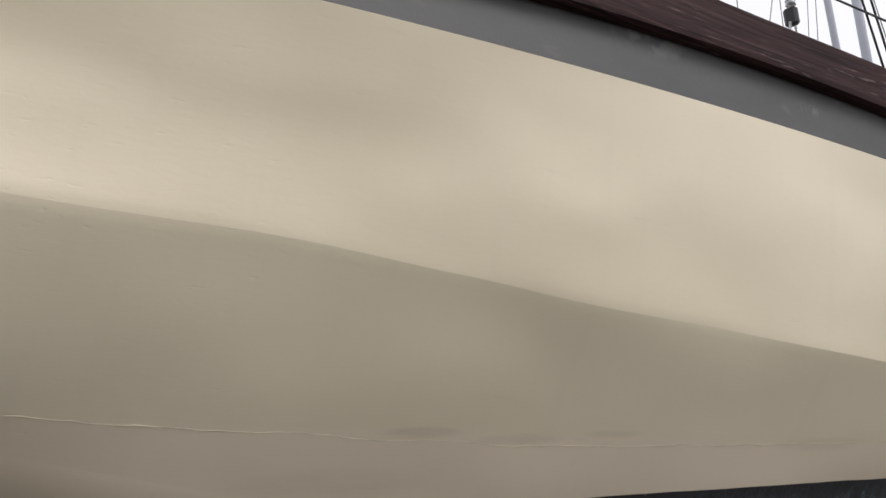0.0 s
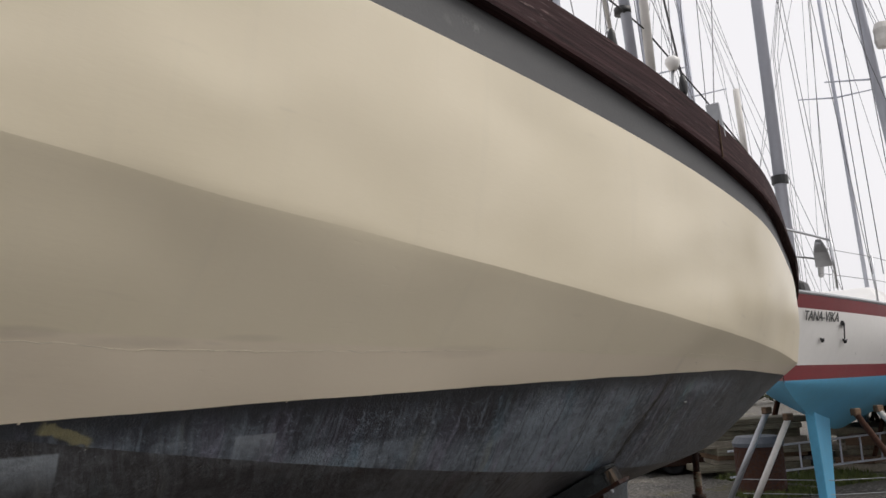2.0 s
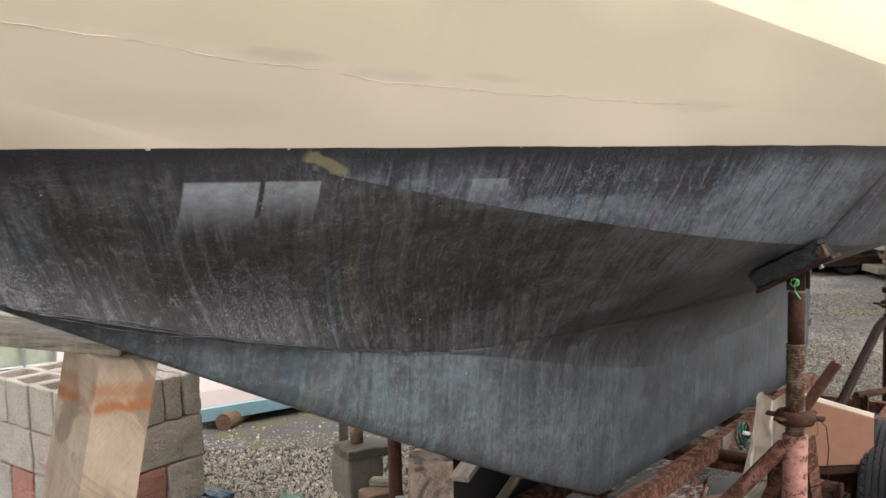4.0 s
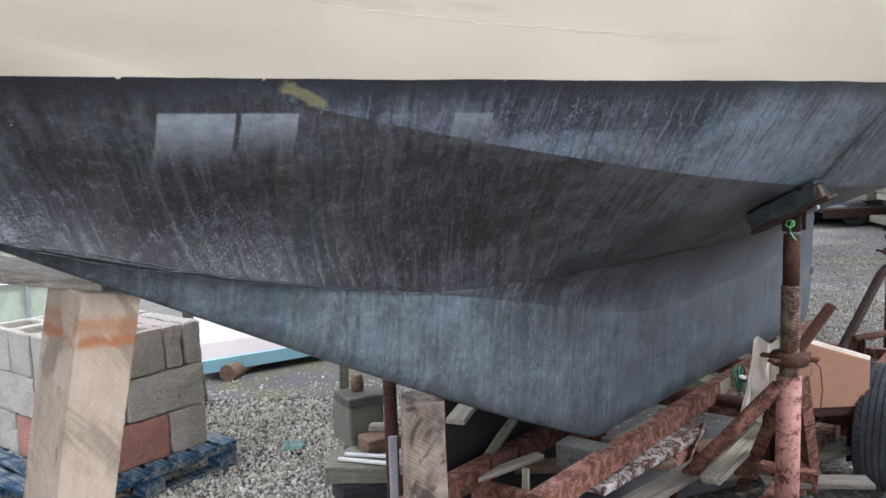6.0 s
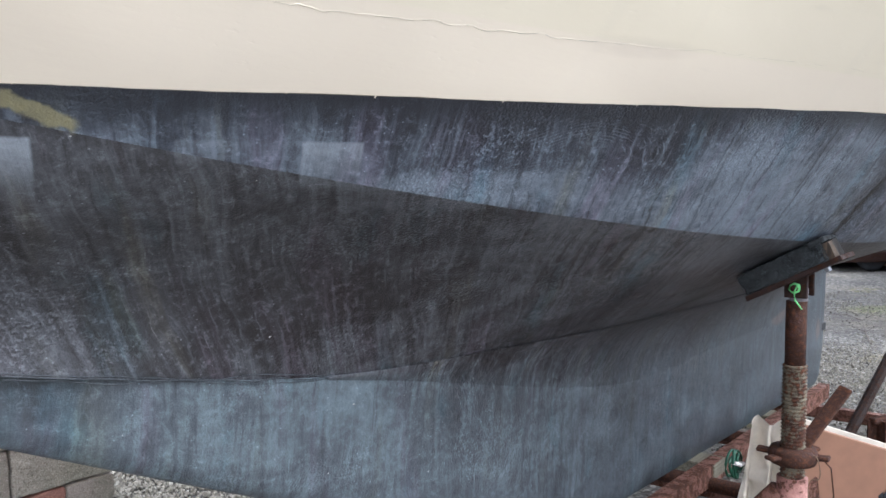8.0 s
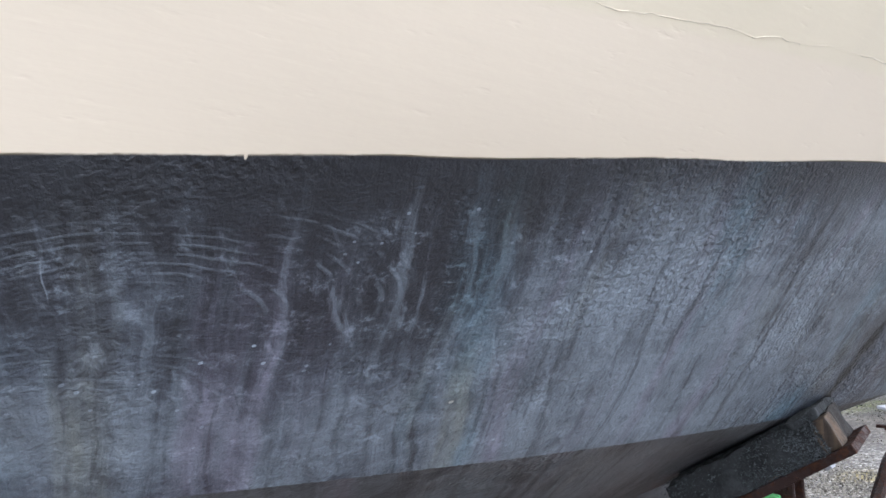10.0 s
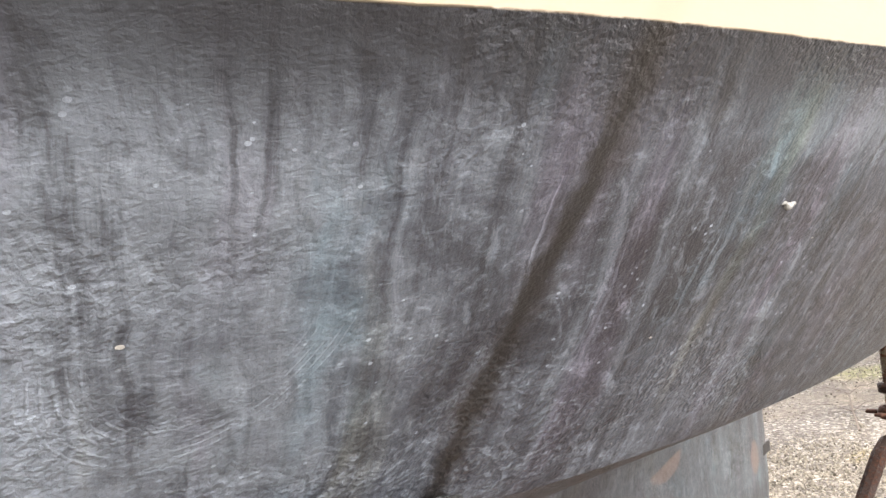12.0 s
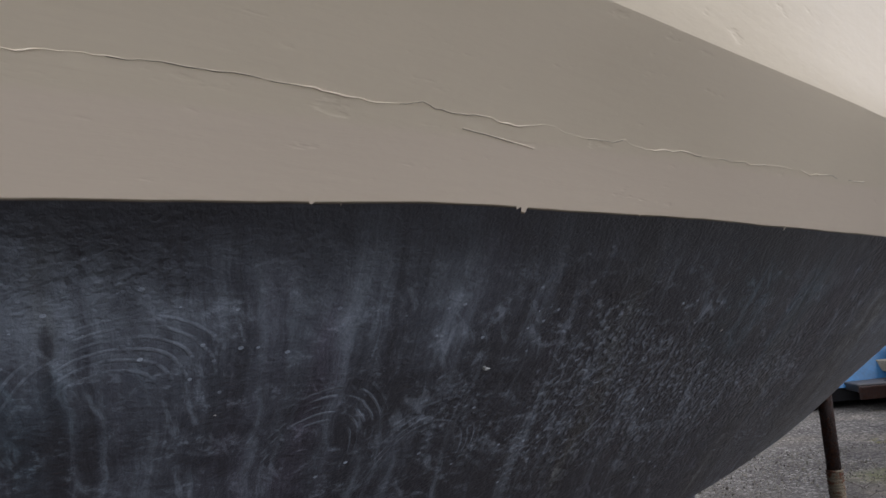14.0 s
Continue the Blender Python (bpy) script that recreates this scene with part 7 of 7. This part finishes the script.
stem = [(5.75, 8.70, 0.03), (5.50, 8.25, 0.05), (5.22, 7.78, 0.035), (4.98, 7.35, 0.02)]
part("stem", tube_bm(stem, [0.003, 0.005, 0.007, 0.008], 6), "bark", branch)
for k, (x, y, z) in enumerate(stem[:3]):
    for dx, dy in ((0.22, 0.10), (-0.12, 0.26)):
        part("twig", tube_bm([(x, y, z), (x + dx * 0.6, y + dy * 0.5, z + 0.04), (x + dx * 1.3, y + dy * 1.2, z + 0.02)], [0.003, 0.002, 0.001], 5), "bark", branch)
# low wire ropes strung across the yard
for z0, z1 in ((0.24, 0.30), (0.40, 0.45)):
    ob = part("wire_rope", tube_bm([(6.72, 8.50, z0), (7.6, 8.0, z0 - 0.05), (8.8, 7.4, z0 - 0.03), (10.5, 6.8, z1)], 0.0045, 6), "galv", smooth=True)
    tagged(ob, "slack grey wire rope strung low across the yard", "wire", "wire ropes")
ob = part("short_post", rod_bm((10.5, 6.8, -0.02), (10.5, 6.8, 0.5), 0.03, 10), "rust", smooth=True)
tagged(ob, "short rusty steel post holding wire ropes", "post")
# a ladder lying against the timber
lad = thing("ladder", "grey aluminium ladder leaning on its side", "ladder", at=(9.6, 10.6, 0))
for z in (0.08, 0.46):
    part("rail", bar_bm((8.4, 10.9, z), (11.3, 10.2, z + 0.15), 0.06, 0.025), "alu", lad)
for k in range(9):
    x = 8.55 + k * 0.32
    part("rung", rod_bm((x, 10.87 - k * 0.077, 0.08 + k * 0.017), (x, 10.87 - k * 0.077, 0.46 + k * 0.017), 0.014, 8), "alu", lad)


# ---- masts and rigging against the sky ----
def mast(x, y, z0, z1, r, lean, spread, label, wires=4, seed=0, tilt=(0.0, 0.0)):
    """A mast with spreaders, shrouds and halyards."""
    rng = random.Random(seed)
    ms = thing("yacht_mast", label, "mast", "masts of yachts ashore", at=(x, y, z0))
    top = (x + lean[0], y + lean[1], z1)
    part("pole", rod_bm((x, y, z0), top, r, 16, r * 0.85), "alu", ms, smooth=True)

    def up(k, dx=0.0, dy=0.0):
        return (x + lean[0] * k + dx, y + lean[1] * k + dy, z0 + (z1 - z0) * k)

    for k, w in spread:
        for sgn in (-1, 1):
            part("spreader", rod_bm(up(k), up(k + 0.006, sgn * w * 0.8, -sgn * w * 0.6), 0.018, 8, 0.012), "alu", ms)
    for i in range(wires):
        sgn = 1 if i % 2 else -1
        w = rng.uniform(0.7, 1.3)
        part("shroud", tube_bm([up(1.0), up(0.55, sgn * w * 0.72, -sgn * w * 0.52), (x + sgn * w * 0.85, y - sgn * w * 0.6, z0 + 0.2)], 0.006, 5), "wire", ms)
    for i in range(wires):
        part("halyard", rod_bm(up(rng.uniform(0.75, 1.0)), (x + rng.uniform(-3.5, 3.5), y + rng.uniform(-3, 3), z0 + 0.1), 0.005, 5), "wire", ms)
    return ms, up


ms, up = mast(7.60, 8.25, 2.5, 13.0, 0.075, (-0.15, -0.1), ((0.42, 0.75), (0.70, 0.6)), "grey alloy mast of the red-striped yacht", 6, 1)
part("mast_collar", rod_bm(up(0.135), up(0.145), 0.10, 14), "black", ms)
ms, up = mast(12.12, 10.22, 2.4, 13.5, 0.085, (-2.64, -1.12), ((0.34, 0.75), (0.66, 0.6)), "grey alloy mast with a rolled radar reflector", 6, 2)
part("radar_reflector", lathe_moved([(0, -0.22), (0.10, -0.2), (0.13, -0.1), (0.12, 0), (0.13, 0.1), (0.10, 0.2), (0, 0.22)], up(0.40, 0.2, -0.14), 14), "white_dull", ms)
mast(5.1, 8.9, 2.2, 12.0, 0.055, (-0.2, 0.0), ((0.5, 0.6),), "thin grey mast of a yacht behind", 4, 3)
mast(8.9, 12.5, 2.2, 13.0, 0.06, (-0.3, 0.0), ((0.45, 0.7),), "thin grey mast far behind", 5, 4)
mast(13.6, 12.8, 2.2, 13.0, 0.04, (-0.4, 0.0), ((0.45, 0.7),), "thin grey mast far behind", 5, 5)
mast(12.4, 15.8, 2.2, 14.0, 0.07, (-0.3, 0.1), ((0.5, 0.8),), "thin grey mast far behind", 5, 6)
mast(3.9, 7.2, 2.2, 11.0, 0.035, (-0.3, 0.0), ((0.55, 0.55),), "thin grey mast of a yacht behind", 4, 7)


# ---- plain hulls behind, that carry those masts ----
def back_yacht(x, y, rz, length, beam, deck, colour, under, label):
    b = thing("yacht", label, "boat", "yachts ashore behind", at=(x, y, 0))
    m = pose(x, y, 0, 0, 0, rz)
    def ringline(w, z, k):
        return [m @ Vector((length * (t - 0.45), w * beam / 2 * math.sin(math.pi * min(1, 0.04 + t * 0.80)) ** 0.7, z + k * (t - 0.4) ** 2)) for t in np.linspace(0, 1, 18)]
    def mirror(row):
        inv = m.inverted()
        return [m @ Vector(((inv @ p).x, -(inv @ p).y, (inv @ p).z)) for p in row]
    top, wl = ringline(1.0, deck, 0.5), ringline(0.86, deck - 0.85, 0.1)
    cen = [m @ Vector((length * (t - 0.45), 0, deck - 1.5 + 0.9 * (t - 0.5) ** 2)) for t in np.linspace(0, 1, 18)]
    for side in (0, 1):
        a, c = (top, wl) if not side else (mirror(top), mirror(wl))
        part("topside", grid_bm([list(q) for q in zip(a, c)] if not side else [list(q) for q in zip(c, a)]), colour, b, smooth=True)
        part("bottom", grid_bm([list(q) for q in zip(c, cen)] if not side else [list(q) for q in zip(cen, c)]), under, b, smooth=True)
    part("deck", grid_bm([list(q) for q in zip(mirror(top), top)]), "white_dull", b)
    bm = box_bm(length * 0.4, beam * 0.5, 0.35, 0.06)
    bm.transform(m @ Matrix.Translation((0, 0, deck + 0.02)))
    part("coachroof", bm, "white", b)
    bm = hexa_bm([m @ Vector(c) for c in ((-0.3, -0.08, 0.0), (0.7, -0.08, 0.0), (0.7, 0.08, 0.0), (-0.3, 0.08, 0.0), (-0.6, -0.12, deck - 1.35), (0.9, -0.12, deck - 1.35), (0.9, 0.12, deck - 1.35), (-0.6, 0.12, deck - 1.35))])
    part("keel", bm, under, b)
    for dx in (-1.4, 1.6):
        for dy in (-0.9, 0.9):
            part("stand_leg", rod_bm(m @ Vector((dx, dy * 1.2, 0)), m @ Vector((dx, dy * 0.75, deck - 0.95)), 0.035, 8), "rust", b)


back_yacht(12.4, 13.2, 48, 9.0, 2.9, 2.2, "white", "tarp", "white yacht ashore with dark blue antifouling")
back_yacht(12.6, 10.9, 46, 8.5, 2.7, 2.15, "white", "wine", "white yacht ashore with wine-red antifouling")
back_yacht(7.2, 16.5, 40, 8.5, 2.8, 2.1, "white_dull", "black", "dull white yacht ashore with black antifouling")

# low grass at the yard's edge
def tufts(name, cells, n, seed, size, label):
    rng = random.Random(seed)
    verts, faces = [], []
    for _ in range(n):
        x0, x1, y0, y1 = rng.choice(cells)
        x, y = rng.uniform(x0, x1), rng.uniform(y0, y1)
        a, h, w = rng.uniform(0, 6.28), size * rng.uniform(0.5, 1.3), 0.012
        dx, dy = math.cos(a), math.sin(a)
        k = len(verts)
        bend = rng.uniform(0.2, 0.7) * h
        verts += [(x - dy * w, y + dx * w, -0.01), (x + dy * w, y - dx * w, -0.01), (x + dx * bend, y + dy * bend, h)]
        faces.append((k, k + 1, k + 2))
    me = bpy.data.meshes.new(name)
    me.from_pydata(verts, [], faces)
    tagged(mesh_part(name, me, "grass"), label, "grass", kind="stuff")


tufts("grass", [(8.6, 10.6, 10.4, 11.6), (7.6, 8.6, 9.2, 9.9), (9.2, 12, 7.6, 8.8), (9.0, 10.2, 9.6, 10.6)], 5200, 4, 0.085, "rough green grass between the parked yachts")

# hedge and bare trees that close the yard far off
def hedge(seed, y0, x0, x1, h):
    rng = random.Random(seed)
    verts, faces = [], []
    for _ in range(15000):
        x = rng.uniform(x0, x1)
        top = h * (0.7 + 0.45 * noise.noise(Vector((x * 0.16, seed, 0))))
        z = top * rng.random() ** 0.7
        y = y0 + rng.uniform(-1.2, 1.2)
        s = rng.uniform(0.10, 0.28)
        k = len(verts)
        for _ in range(3):
            verts.append((x + rng.uniform(-s, s), y + rng.uniform(-s, s), z + rng.uniform(-s, s)))
        faces.append((k, k + 1, k + 2))
    me = bpy.data.meshes.new("hedge")
    me.from_pydata(verts, [], faces)
    tagged(mesh_part("hedge", me, "leaf"), "dark ragged winter hedge along the yard's edge", "hedge", kind="stuff")


hedge(2, 34, -30, 60, 2.6)
hedge(6, -26, -40, 50, 3.0)
shed = thing("boat_shed", "long low grey boat shed closing the far side of the yard", "building", at=(-14, 22, 0))
part("wall", box_bm(18, 0.3, 3.0, 0.0), "slab", shed, m=pose(-16, 20, 0, 0, 0, 12))
part("roof", hexa_bm([(-25.2, 17.8, 3.0), (-6.8, 21.7, 3.0), (-8.5, 29, 3.0), (-27, 25, 3.0), (-25.2, 17.8, 3.15), (-6.8, 21.7, 3.15), (-8.5, 29, 4.4), (-27, 25, 4.4)], 0.0), "black", shed)


# ---- loose stones ----
def stones(name, regions, n, seed, smin, smax, label, mat="chips"):
    """Angular chippings, each one a squashed and dented lump."""
    rng = random.Random(seed)
    t = (1 + 5**0.5) / 2
    base = [Vector(v).normalized() for v in ((0, 1, 1.2), (0, -1, 1.1), (1.1, 0.2, 0), (-1, 0.1, 0.1), (0.2, 1, -1), (0, -1, -1.1), (0.7, 0.8, 0.5), (-0.7, -0.7, 0.4))]
    bm = bmesh.new()
    for v in base:
        bm.verts.new(v)
    bmesh.ops.convex_hull(bm, input=list(bm.verts))
    bm.verts.index_update()
    shape = [v.co.copy() for v in bm.verts]
    tris = [[v.index for v in f.verts] for f in bm.faces]
    bm.free()
    verts, faces = [], []
    for _ in range(n):
        x0, x1, y0, y1 = rng.choices([r[:4] for r in regions], [r[4] for r in regions])[0]
        x, y = rng.uniform(x0, x1), rng.uniform(y0, y1)
        if -1.9 < x < 1.0 and y > 5.1 and rng.random() < min(0.93, 0.35 + (y - 5.1) * 0.6):
            continue
        if noise.noise(Vector((x * 0.8, y * 0.8, 7))) < -0.12 and rng.random() < 0.75:
            continue
        s = rng.uniform(smin, smax) * (1.7 if rng.random() < 0.05 else 1.0)
        e = Euler((rng.uniform(0, 6.28), rng.uniform(0, 6.28), rng.uniform(0, 6.28))).to_matrix()
        sq = Vector((rng.uniform(0.7, 1.3), rng.uniform(0.6, 1.1), rng.uniform(0.45, 0.8)))
        k = len(verts)
        verts += [tuple(e @ Vector((c.x * sq.x, c.y * sq.y, c.z * sq.z)) * s + Vector((x, y, s * 0.15))) for c in shape]
        faces += [[k + i for i in f] for f in tris]
    me = bpy.data.meshes.new(name)
    me.from_pydata(verts, [], faces)
    tagged(mesh_part(name, me, mat), label, "gravel", kind="stuff")


stones("gravel", [(-1.4, 0.9, 3.4, 5.5, 5.0), (-1.4, 0.9, 5.3, 6.8, 1.0), (0.0, 0.9, 2.8, 4.6, 1.0)], 40000, 11, 0.0045, 0.0125, "loose grey crushed stone round the block stack")
stones("gravel", [(2.4, 5.2, 3.6, 7.5, 6.0), (3.0, 7.0, 6.0, 10.5, 3.0)], 30000, 12, 0.004, 0.012, "loose grey crushed stone scattered over the yard", "chips_far")
